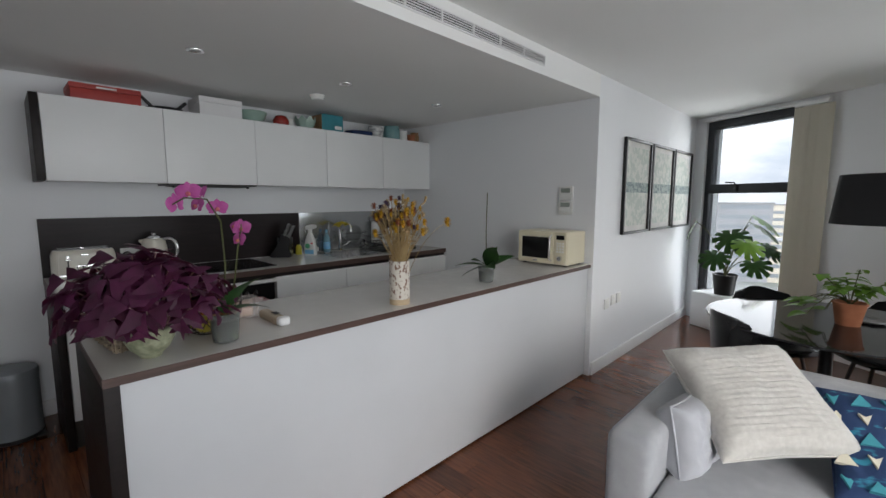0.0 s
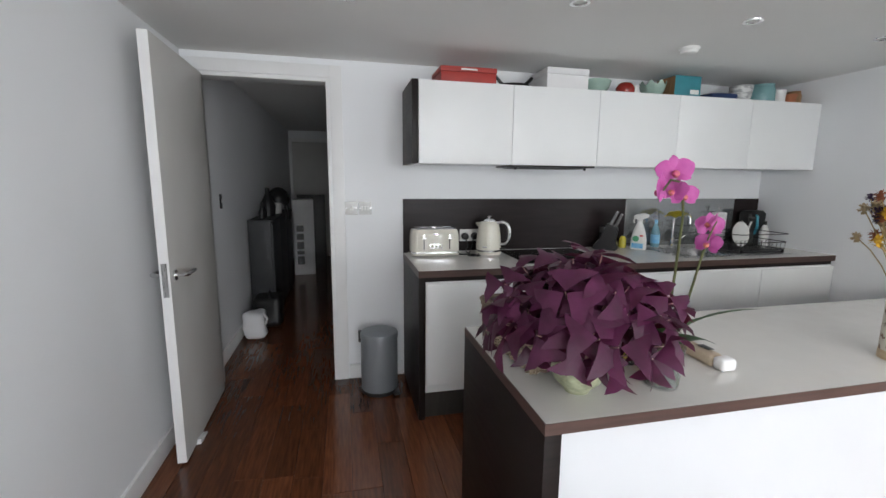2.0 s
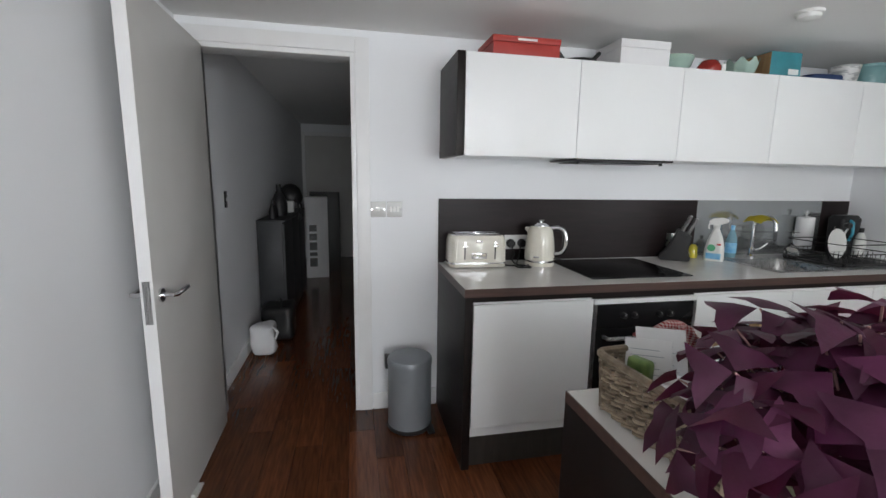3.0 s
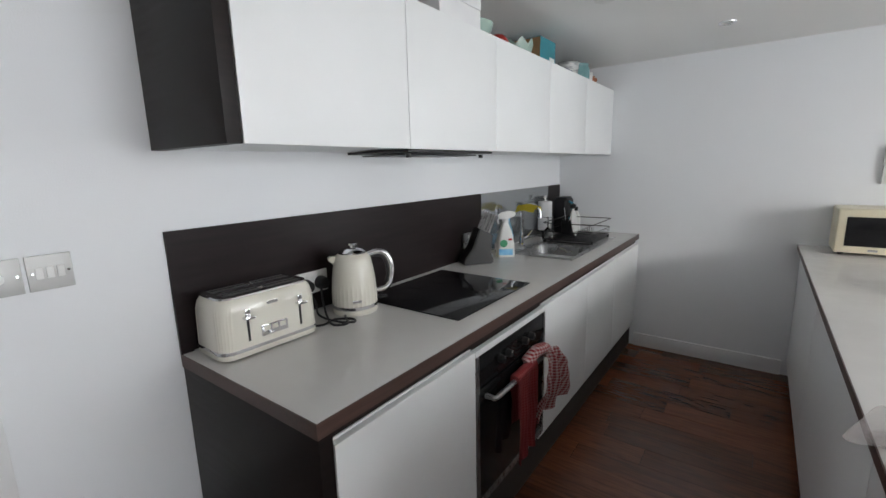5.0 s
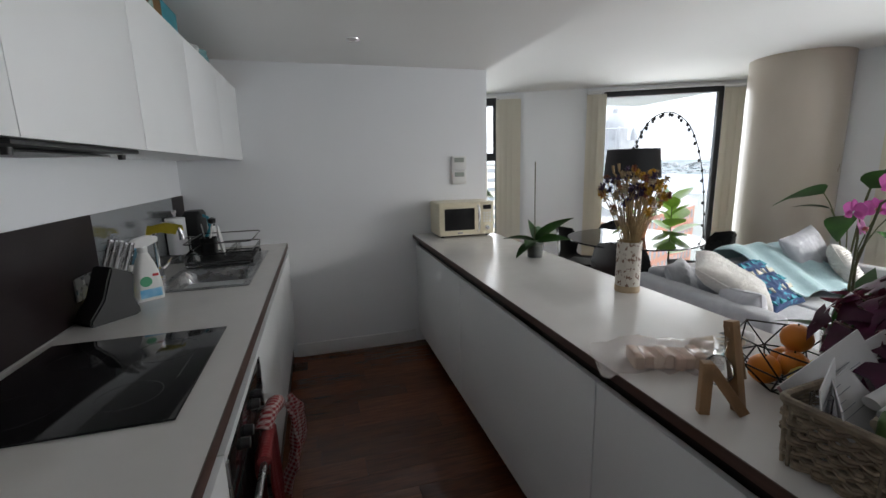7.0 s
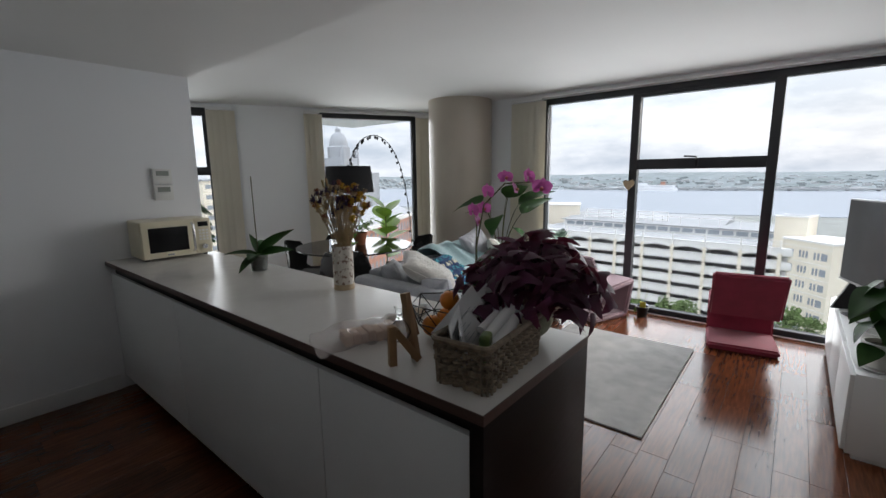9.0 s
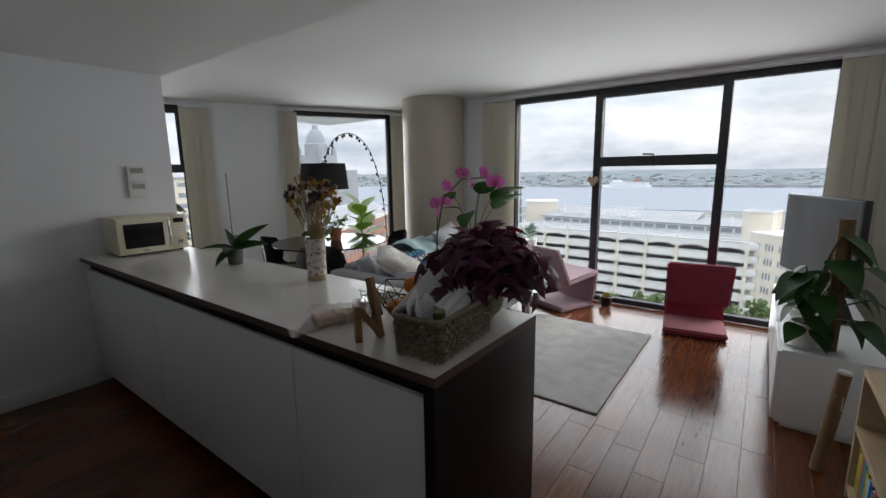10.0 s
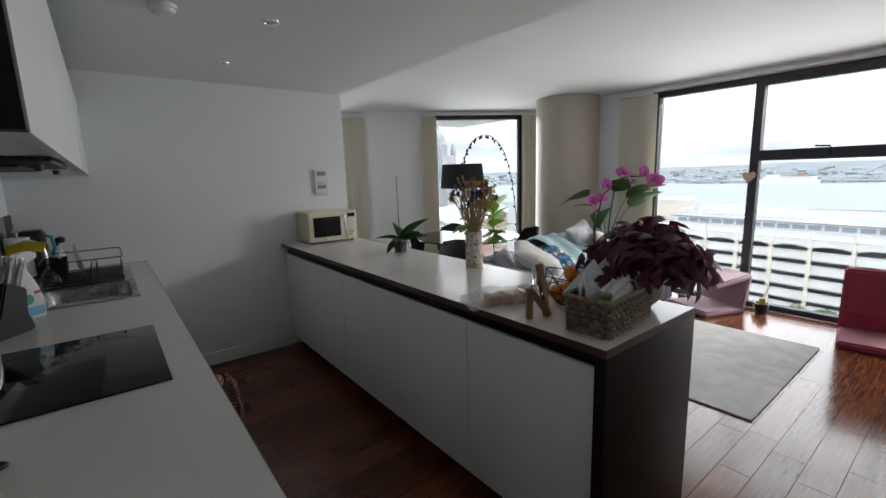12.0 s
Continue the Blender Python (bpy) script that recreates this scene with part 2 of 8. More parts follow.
def lathe(bm, profile, seg=24, at=(0, 0, 0), m=None):
    """A turned shape from (radius, height) pairs."""
    rings = []
    m = m or Matrix.Identity(4)
    for r, z in profile:
        if r < 1e-5:
            rings.append([bm.verts.new(m @ (Vector((0, 0, z)) + Vector(at)))])
        else:
            rings.append([bm.verts.new(m @ (Vector((r * math.cos(a), r * math.sin(a), z)) + Vector(at)))
                          for a in (2 * math.pi * i / seg for i in range(seg))])
    for a, b in zip(rings, rings[1:]):
        for i in range(seg):
            j = (i + 1) % seg
            q = [a[i % len(a)], a[j % len(a)], b[j % len(b)], b[i % len(b)]]
            q = list(dict.fromkeys(q))
            if len(q) > 2:
                bm.faces.new(q)
    return bm


def tube(bm, pts, r=0.005, seg=8, r2=None, closed=False):
    """A round bar along points, from radius r to r2."""
    pts = [Vector(p) for p in pts]
    r2 = r if r2 is None else r2
    n, rings, up = len(pts), [], None
    for i, p in enumerate(pts):
        a = pts[(i - 1) % n] if closed or i else p
        b = pts[(i + 1) % n] if closed or i < n - 1 else p
        d = (b - a).normalized()
        if up is None:
            up = d.orthogonal().normalized()
        up = (up - d * up.dot(d)).normalized()
        side = d.cross(up)
        rad = r + (r2 - r) * i / max(1, n - 1)
        rings.append([bm.verts.new(p + (up * math.cos(t) + side * math.sin(t)) * rad) for t in (2 * math.pi * k / seg for k in range(seg))])
    pairs = list(zip(rings, rings[1:])) + ([(rings[-1], rings[0])] if closed else [])
    for a, b in pairs:
        for k in range(seg):
            bm.faces.new((a[k], a[(k + 1) % seg], b[(k + 1) % seg], b[k]))
    if not closed:
        bm.faces.new(rings[0][::-1])
        bm.faces.new(rings[-1])
    return bm


def bez(p0, p1, p2, n=10):
    """Points of a quadratic curve."""
    p0, p1, p2 = Vector(p0), Vector(p1), Vector(p2)
    return [(1 - t) ** 2 * p0 + 2 * t * (1 - t) * p1 + t * t * p2 for t in (i / n for i in range(n + 1))]


def prism(bm, outline, axis, a, b):
    """A flat outline in two axes drawn out along the third, from a to b."""
    def place(u, v, w):
        return {"x": (w, u, v), "y": (u, w, v), "z": (u, v, w)}[axis]
    lo = [bm.verts.new(place(u, v, a)) for u, v in outline]
    hi = [bm.verts.new(place(u, v, b)) for u, v in outline]
    n = len(outline)
    for i in range(n):
        bm.faces.new((lo[i], lo[(i + 1) % n], hi[(i + 1) % n], hi[i]))
    bm.faces.new(lo[::-1])
    bm.faces.new(hi)
    bmesh.ops.recalc_face_normals(bm, faces=bm.faces[:])
    return bm


def mesh_of(name, bm, material, smooth=None):
    bmesh.ops.recalc_face_normals(bm, faces=bm.faces[:])
    me = bpy.data.meshes.new(name)
    bm.to_mesh(me)
    bm.free()
    for mm in (material if isinstance(material, (list, tuple)) else [material]):
        me.materials.append(mm)
    if smooth is None or smooth:
        me.shade_smooth()
        me.set_sharp_from_angle(angle=radians(38))
    return me


def part(name, bm, material, parent=None, label="", m=None):
    """Links a bmesh (or a mesh) as one object under a thing or part."""
    me = bm if isinstance(bm, bpy.types.Mesh) else mesh_of(name, bm, material)
    ob = new(name, me)
    if parent is not None:
        ob.parent = parent
    if m is not None:
        ob.matrix_basis = m
    return tagged(ob, label)


def thing(name, at, label, category, group="", turn=0.0, kind=""):
    """An Empty at the base of a thing, that holds its parts."""
    ob = new(name)
    ob.empty_display_size = 0.05
    ob.matrix_basis = pose(*at, 0, 0, turn)
    return tagged(ob, label, category, group, kind)


def bx(*a, bevel=0.0, seg=2):
    return box(bmesh.new(), *a, bevel=bevel, seg=seg)


def setting(name, bm, material, label, category):
    return tagged(part(name, bm, material), label, category, kind="structure")


# ---- the plan ----
XB, YE, XS, YS = -3.0, 3.75, -0.756, -0.62     # kitchen back wall, kitchen end wall, picture wall, south wall
XE, ZC, ZK = 2.52, 2.335, 2.170                # east glazing, living room ceiling, kitchen ceiling
YS2, XSTEP = -1.06, -0.6                       # living room's south wall stands further back
CT = 0.905                                     # worktops
FA, FANG = Vector((-0.77, 6.35)), radians(-27.8)  # north facade: its corner with the picture wall, its direction
FD = Vector((math.cos(FANG), math.sin(FANG)))
FN = Vector((-FD.y, FD.x))
FL = 4.20                                      # its length to the corner behind the column
YC = FA.y + FD.y * FL
FM = Matrix.Translation((FA.x, FA.y, 0)) @ Matrix.Rotation(FANG, 4, "Z")   # x along the facade, y outwards

# floor slab, walls, ceilings
slab = bmesh.new()
prism(slab, [(-8.4, -1.3), (2.75, -1.3), (2.75, 3.5), (3.2, 3.6), (3.2, YC + 0.05), (FA.x - 0.3, FA.y + 0.35), (-0.9, YE + 0.1), (-8.4, YE + 0.1)], "z", -0.25, -0.014)
floor = setting("floor", slab, SUBF, "dark reddish hardwood board floor with a satin finish", "floor")

w = bmesh.new()
DY0, DY1, DZ = -0.535, 0.245, 2.055
box(w, XB - 0.12, XB, YS - 0.15, DY0, 0, 2.40)
box(w, XB - 0.12, XB, DY1, YE, 0, 2.40)
box(w, XB - 0.12, XB, DY0, DY1, DZ, 2.40)
setting("wall_west", w, WALL, "pale blue-white painted kitchen wall with a doorway", "wall")
w = bx(XB - 0.12, XS, YE, YE + 0.14, 0, 2.5)
setting("wall_kitchen_end", w, WALL, "pale blue-white painted wall at the end of the kitchen", "wall")
w = bx(XS - 0.14, XS, YE + 0.14, FA.y + 0.25, 0, 2.5)
setting("wall_pictures", w, WALL, "pale blue-white painted wall with three framed prints", "wall")
w = bmesh.new()
box(w, XB - 5.4, XSTEP, YS - 0.15, YS, 0, 2.5)
box(w, XSTEP - 0.15, XSTEP, YS2, YS - 0.15, 0, 2.5)
box(w, XSTEP - 0.15, XE + 0.25, YS2 - 0.15, YS2, 0, 2.5)
setting("wall_south", w, WALL, "pale grey-white painted wall beside the open door", "wall")
w = bmesh.new()
box(w, -8.4, XB - 0.12, 0.48, 0.62, 0, 2.5)
box(w, -8.4, -8.25, YS, 0.48, 0, 2.5)
setting("wall_hall", w, WALL, "grey-white painted walls of the dim hallway", "wall")

setting("ceiling", bx(XS + 0.001, XE + 0.70, YS2 - 0.15, FA.y + 0.4, ZC, ZC + 0.15), CEIL, "plain off-white painted ceiling of the living room", "ceiling")
c = bmesh.new()
box(c, XB - 0.12, XS, YS - 0.15, YE, ZK, ZK + 0.3)
setting("ceiling_kitchen", c, CEIL, "lower off-white ceiling over the kitchen with a dropped edge", "ceiling")
setting("ceiling_hall", bx(-8.4, XB - 0.12, YS - 0.15, 0.62, 2.265, 2.45), CEIL, "plain ceiling of the dim hallway", "ceiling")

# east wall: solid beyond the glazing
EY0, EY1, EZ1 = -0.38, 2.56, 2.275
w = bmesh.new()
box(w, XE, XE + 0.25, YS2 - 0.15, EY0, 0, 2.5)
box(w, XE, XE + 0.25, EY1, 3.75, 0, 2.5)
box(w, XE + 0.25, XE + 0.42, 3.55, 3.75, 0, 2.5)
box(w, XE + 0.42, XE + 0.67, 3.55, YC + 0.25, 0, 2.5)
box(w, XE, XE + 0.25, EY0, EY1, EZ1, 2.5)
box(w, XE, XE + 0.25, EY0, EY1, -0.2, 0.0)
setting("wall_east", w, WALL, "pale painted wall round the large river window", "wall")

# north facade in its own frame: openings from s0 to s1
W1 = (0.15, 1.15)
W2 = (2.42, 3.80)
w = bmesh.new()
for s0, s1 in ((-0.3, W1[0]), (W1[1], W2[0]), (W2[1], FL + 0.12)):
    box(w, s0, s1, 0, 0.25, 0, 2.5)
for s0, s1 in (W1, W2):
    box(w, s0, s1, 0, 0.25, 2.285, 2.5)
    box(w, s0, s1, 0, 0.25, -0.2, 0.0)
ob = setting("wall_north", w, WALL, "pale painted angled wall with two tall windows", "wall")
ob.matrix_basis = FM


def window(name, label, m, s0, s1, z0, z1, mullions, transom=None, handle=None, t=0.055):
    """Aluminium glazing in a plane: x along, y outwards. mullions: places along x; transom: (from, to, z)."""
    th = thing(name, (0, 0, 0), label, "window", kind="structure")
    th.matrix_basis = m
    y0, y1 = 0.03, 0.11
    fr = bmesh.new()
    box(fr, s0, s0 + t, y0, y1, z0, z1, bevel=0.004)
    box(fr, s1 - t, s1, y0, y1, z0, z1, bevel=0.004)
    box(fr, s0 + t, s1 - t, y0, y1, z1 - t * 1.15, z1, bevel=0.004)
    box(fr, s0 + t, s1 - t, y0, y1, z0, z0 + t, bevel=0.004)
    part("window_frame", fr, FRAME, th)
    for x, wd in mullions:
        part("mullion", bx(x - wd / 2, x + wd / 2, y0 - 0.012, y1, z0 + t, z1 - t * 1.15, bevel=0.004), FRAME, th)
    if transom:
        a, b, z = transom
        sash = bmesh.new()
        box(sash, a, b, y0 - 0.008, y1, z - 0.05, z + 0.05, bevel=0.004)
        box(sash, a, a + 0.03, y0 - 0.002, y1, z + 0.05, z1 - t * 1.15, bevel=0.003)
        box(sash, b - 0.03, b, y0 - 0.002, y1, z + 0.05, z1 - t * 1.15, bevel=0.003)
        box(sash, a + 0.03, b - 0.03, y0 - 0.002, y1, z1 - t * 1.15 - 0.03, z1 - t * 1.15, bevel=0.003)
        part("opening_sash", sash, FRAME, th)
        hx = (a + b) / 2 if handle is None else handle
        h = bmesh.new()
        box(h, hx - 0.014, hx + 0.014, y0 - 0.03, y0 - 0.008, z - 0.03, z + 0.04, bevel=0.004)
        tube(h, [(hx, y0 - 0.028, z + 0.03), (hx, y0 - 0.05, z + 0.06), (hx - 0.10, y0 - 0.055, z + 0.066)], 0.008)
        part("window_handle", h, BLACK, th, "black lever handle")
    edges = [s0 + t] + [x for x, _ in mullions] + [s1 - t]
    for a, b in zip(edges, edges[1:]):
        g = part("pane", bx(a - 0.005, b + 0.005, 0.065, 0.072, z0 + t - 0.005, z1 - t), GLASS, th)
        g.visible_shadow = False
    return th


EM = Matrix.Translation((XE, 0, 0)) @ Matrix.Rotation(radians(-90), 4, "Z")   # x runs towards -y, y outwards (+x)
window("window_1", "large dark-framed window looking over the river", EM, -EY1, -EY0, 0.0, EZ1, [(-1.545, 0.075), (-0.415, 0.075)], (-1.545, -0.415, 1.525), -0.98)
window("window_2", "tall dark-framed window with an opening top light", FM, W1[0], W1[1], 0.0, 2.285, [], (W1[0] + 0.05, W1[1] - 0.05, 1.53), 0.55)
window("window_3", "tall fixed window beside the round column", FM, W2[0], W2[1], 0.0, 2.285, [])

# column between the windows
cb = bmesh.new()
lathe(cb, [(0.39, 0.0), (0.39, ZC)], 64)
col = setting("column", cb, COLUMN, "round structural column clad in glossy beige panels", "column")
col.location = (2.27, 3.54, 0)


def blind(name, m, a, b, folds, label):
    """Vertical cloth blinds drawn together, hanging from a rail."""
    th = thing(name, (0, 0, 0), label, "blind", "vertical blinds")
    th.matrix_basis = m
    part("rail", bx(a, b, -0.075, -0.035, 2.255, 2.29, bevel=0.004), TRIM, th, "slim white head rail")
    step = (b - a) / folds
    for i in range(folds):
        x = a + step * i
        bm = bmesh.new()
        w = step * 1.5
        n = 8
        prof = [(x + w * k / n, -0.055 + 0.010 * (k / n - 0.5) * 2 + 0.003 * math.sin(math.pi * k / n)) for k in range(n + 1)]
        prism(bm, prof + [(u, v + 0.0022) for u, v in prof[::-1]], "z", 0.04, 2.25)
        part("slat", bm, BLIND, th)
    return th


blind("vertical_blind", FM, W1[1] - 0.03, W1[1] + 0.25, 4, "cream cloth vertical blind gathered beside the window")
blind("vertical_blind", FM, W2[0] - 0.18, W2[0] + 0.02, 3, "cream cloth vertical blind gathered beside the tall window")
blind("vertical_blind", FM, W2[1] - 0.03, W2[1] + 0.20, 3, "narrow cream vertical blind beside the column")
blind("vertical_blind", EM, -EY1 - 0.36, -EY1 + 0.03, 5, "cream cloth vertical blind gathered beside the river window")
blind("vertical_blind", EM, -EY0 - 0.06, -EY0 + 0.50, 7, "cream cloth vertical blind gathered at the river window's end")
for m_, a_, b_ in ((FM, W1[0], W1[1] - 0.03), (FM, W2[0] + 0.02, W2[1] - 0.03), (EM, -EY1 + 0.03, -EY0 - 0.06)):
    r_ = setting("trim", bx(a_, b_, -0.075, -0.035, 2.275, 2.30, bevel=0.004), TRIM, "slim white blind rail above the window", "rail")
    r_.matrix_basis = m_

# skirting boards
def skirt(name, x0, x1, y0, y1):
    setting(name, bx(x0, x1, y0, y1, 0, 0.105, bevel=0.004), TRIM, "white painted skirting board", "skirting")


skirt("baseboard", XS, XS + 0.016, YE + 0.02, FA.y - 0.02)
skirt("baseboard", -2.34, -1.40, YE - 0.016, YE)
skirt("baseboard", XB + 0.05, XSTEP, YS, YS + 0.016)
skirt("baseboard", XB, XB + 0.016, 0.325, 0.71)
skirt("baseboard", -8.2, XB - 0.12, YS, YS + 0.016)
s_ = setting("baseboard", bx(W1[1], W2[0], -0.016, 0, 0, 0.105, bevel=0.004), TRIM, "white painted skirting board", "skirting")
s_.matrix_basis = FM

# doorway lining and open door
fr = bmesh.new()
box(fr, XB - 0.135, XB + 0.018, DY1, DY1 + 0.075, 0, DZ + 0.075, bevel=0.004)
box(fr, XB - 0.135, XB + 0.012, DY1 - 0.026, DY1 + 0.001, 0, DZ, bevel=0.003)
box(fr, XB - 0.135, XB + 0.012, DY0, DY1 - 0.026, DZ - 0.026, DZ, bevel=0.003)
box(fr, XB - 0.135, XB + 0.018, DY0 - 0.07, DY1, DZ, DZ + 0.075, bevel=0.004)
box(fr, XB - 0.135, XB + 0.018, DY0 - 0.07, DY0, 0, DZ, bevel=0.004)
setting("trim", fr, TRIM, "white painted door frame with a stepped edge", "door frame")

door = thing("door_1", (XB + 0.02, DY0 - 0.01, 0.0), "grey-white flush door standing wide open", "door", turn=1.5, kind="structure")
part("door_leaf", bx(0, 0.79, 0, 0.044, 0.012, 2.035, bevel=0.002), DOORP, door)
part("door_edge", bx(0.79, 0.792, 0.001, 0.043, 0.013, 2.034), TRIM, door, "white painted edge")
part("lock_plate", bx(0.7915, 0.794, 0.010, 0.034, 0.86, 1.02), STEEL, door, "steel lock plate")
for sgn, y in ((1, 0.044), (-1, 0.0)):
    h = bmesh.new()
    lathe(h, [(0, 0), (0.026, 0), (0.026, 0.008), (0, 0.008)], 24, m=pose(0.735, y, 0.955, -90 * sgn, 0, 0))
    tube(h, [(0.735, y, 0.955), (0.735, y + sgn * 0.045, 0.955), (0.725, y + sgn * 0.055, 0.955), (0.62, y + sgn * 0.055, 0.957)], 0.0095, 10)
    part("door_handle", h, CHROME, door, "satin steel lever handle")
stop = thing("door_stop", (-2.42, -0.485, 0), "small white door stop on the floor", "door stop")
part("wedge", prism(bmesh.new(), [(-0.05, 0.0), (0.06, 0.0), (0.06, 0.03), (-0.05, 0.008)], "y", -0.018, 0.018), WHITEPL, stop)


# ---- kitchen run along the back wall ----
def unit(name, label, y0, y1, seam=0.0025, door_z=(0.215, 0.828), x_back=-2.99, x_front=-2.365, group="kitchen base units", sgn=1, top_z=0.835):
    th = thing(name, (x_back, y0, 0), label, "cabinet", group)
    w = y1 - y0
    d = abs(x_front - x_back)
    part("body", bx(0 if sgn > 0 else -d, d - 0.0 if sgn > 0 else 0, 0.001, w - 0.001, 0.16, top_z), LACQ, th)
    part("door", bx(min(sgn * d, sgn * (d + 0.02)), max(sgn * d, sgn * (d + 0.02)), seam, w - seam, door_z[0], door_z[1], bevel=0.0015), LACQ, th)
    return th


for y0, y1 in ((0.755, 1.362), (1.942, 2.545), (2.545, 3.105), (3.105, 3.745)):
    unit("base_cabinet", "white handleless base cabinet under the worktop", y0, y1)
part_end = thing("end_panel", (-2.345, 0.715, 0), "dark wood end panel of the kitchen run", "panel")
part("board", bx(-0.65, 0.0, 0, 0.038, 0, CT - 0.04, bevel=0.001), WENGE, part_end)
pl = thing("plinth", (-2.375, 0.755, 0), "dark recessed kitchen plinth", "plinth")
PLINTH = mat("grey_brown_plinth", (0.050, 0.044, 0.039), (0.036, 0.031, 0.028), 0.45, scale=5, stretch=(1, 8, 1))
part("board", bx(-0.02, 0.0, 0, 2.99, 0, 0.16), PLINTH, pl)
gr = thing("grip_rail", (-2.365, 0.755, 0.845), "recessed metal grip rail under the worktop", "rail")
part("rail", bx(-0.02, -0.004, 0, 2.99, -0.020, 0.019), WENGE, gr)

# worktop with the sink cut out of it
SX0, SX1, SY0, SY1 = -2.835, -2.475, 2.60, 3.02
wt_ = thing("worktop", (0, 0, CT - 0.04), "pale grey laminate worktop with dark wood edge", "worktop", "kitchen worktops")
X0, X1, Y0, Y1 = -2.998, -2.345, 0.713, 3.748
b = bmesh.new()
quads = [[(X0, Y0 + 0.003), (X1 - 0.003, Y0 + 0.003), (X1 - 0.003, Y1), (X0, Y1)], [(SX0, SY0), (SX1, SY0), (SX1, SY1), (SX0, SY1)]]
lo_, hi_ = [[[b.verts.new((x, y, z)) for x, y in q] for q in quads] for z in (0.001, 0.040)]
for i in range(4):
    j = (i + 1) % 4
    b.faces.new((hi_[0][i], hi_[0][j], hi_[1][j], hi_[1][i]))
    b.faces.new((lo_[0][i], lo_[1][i], lo_[1][j], lo_[0][j]))
    b.faces.new((lo_[0][i], lo_[0][j], hi_[0][j], hi_[0][i]))
    b.faces.new((lo_[1][i], hi_[1][i], hi_[1][j], lo_[1][j]))
part("top", b, TOP, wt_)
b = bmesh.new()
box(b, X1 - 0.003, X1, Y0, Y1, 0.0, 0.0395)
box(b, X0, X1 - 0.003, Y0, Y0 + 0.003, 0.0, 0.0395)
part("edge_band", b, WEDGE, wt_, "dark wood edge band")

# splashback
sp = thing("splashback", (XB, 0, 0), "dark brown splashback with a grey mirrored panel behind the sink", "splashback")
part("panel", bx(0.001, 0.010, 0.713, 2.467, CT, 1.283), SPLASH, sp)
part("panel", bx(0.001, 0.010, 3.50, 3.745, CT, 1.283), SPLASH, sp)
part("mirror_panel", bx(0.001, 0.0095, 2.468, 3.499, CT, 1.283), GREYGLASS, sp, "grey mirrored panel")
part("bead", bx(0.010, 0.014, 0.75, 3.74, CT, CT + 0.004), SATIN, sp, "thin pale sealing bead")

# wall cabinets
ys = [0.754, 1.345, 1.935, 2.535, 3.135, 3.748]
for y0, y1 in zip(ys, ys[1:]):
    th = thing("wall_cabinet", (XB + 0.002, y0, 1.512), "white handleless wall cabinet above the worktop", "cabinet", "wall cabinets")
    w_ = y1 - y0
    part("body", bx(0, 0.391, 0.001, w_ - 0.001, 0.004, 0.470), LACQ, th)
    part("door", bx(0.393, 0.412, 0.0015, w_ - 0.0015, 0.0, 0.478, bevel=0.0015), LACQ, th)
th = thing("end_panel", (XB + 0.002, 0.714, 1.512), "dark wood side panel of the wall cabinets", "panel")
part("board", bx(0, 0.412, 0, 0.038, 0, 0.480, bevel=0.001), WENGE, th)
ex = thing("cooker_hood", (XB + 0.03, 1.36, 1.512), "slim built-in cooker hood under the cabinet", "hood")
part("body", bx(0.05, 0.36, 0.0, 0.58, -0.010, 0.0, bevel=0.002), BLACK, ex)
part("filter", bx(0.09, 0.30, 0.04, 0.54, -0.018, -0.014), BLACK, ex)
for y in (0.03, 0.52):
    part("knob", lathe(bmesh.new(), [(0, -0.028), (0.009, -0.028), (0.010, -0.014)], 12, at=(0.335, y, 0)), BLACK, ex)

# oven
ov = thing("oven", (-2.365, 1.364, 0.215), "built-in black glass oven with steel trim", "oven")
part("cavity", bx(-0.5, 0, 0.004, 0.572, 0, 0.585), BLACK, ov)
part("door", bx(0.0, 0.022, 0.004, 0.572, 0.004, 0.465, bevel=0.002), HOB, ov)
part("control_panel", bx(0.0, 0.022, 0.004, 0.572, 0.470, 0.586, bevel=0.002), HOB, ov)
part("trim", bx(0.001, 0.024, 0.001, 0.016, 0.0, 0.588), STEEL, ov, "steel side trim")
part("trim", bx(0.001, 0.024, 0.560, 0.575, 0.0, 0.588), STEEL, ov, "steel side trim")
part("trim", bx(0.001, 0.024, 0.016, 0.560, 0.0, 0.03), STEEL, ov, "steel bottom trim")
h = bmesh.new()
tube(h, [(0.02, 0.06, 0.425), (0.058, 0.06, 0.425), (0.062, 0.075, 0.425), (0.062, 0.50, 0.425), (0.058, 0.515, 0.425), (0.02, 0.515, 0.425)], 0.010, 10)
part("handle", h, STEEL, ov, "steel bar handle")
for y in (0.16, 0.22, 0.36, 0.42):
    part("knob", lathe(bmesh.new(), [(0.016, 0.0), (0.014, 0.022), (0.0, 0.023)], 18, m=pose(0.022, y, 0.53, 0, 90, 0)), BLACK, ov)
    part("knob_mark", bx(0.0452, 0.0460, y - 0.0012, y + 0.0012, 0.532, 0.543), WHITEPL, ov)
part("filler", bx(0.0, 0.02, 0.0, 0.578, 0.590, 0.613), LACQ, ov, "white filler strip above the oven")

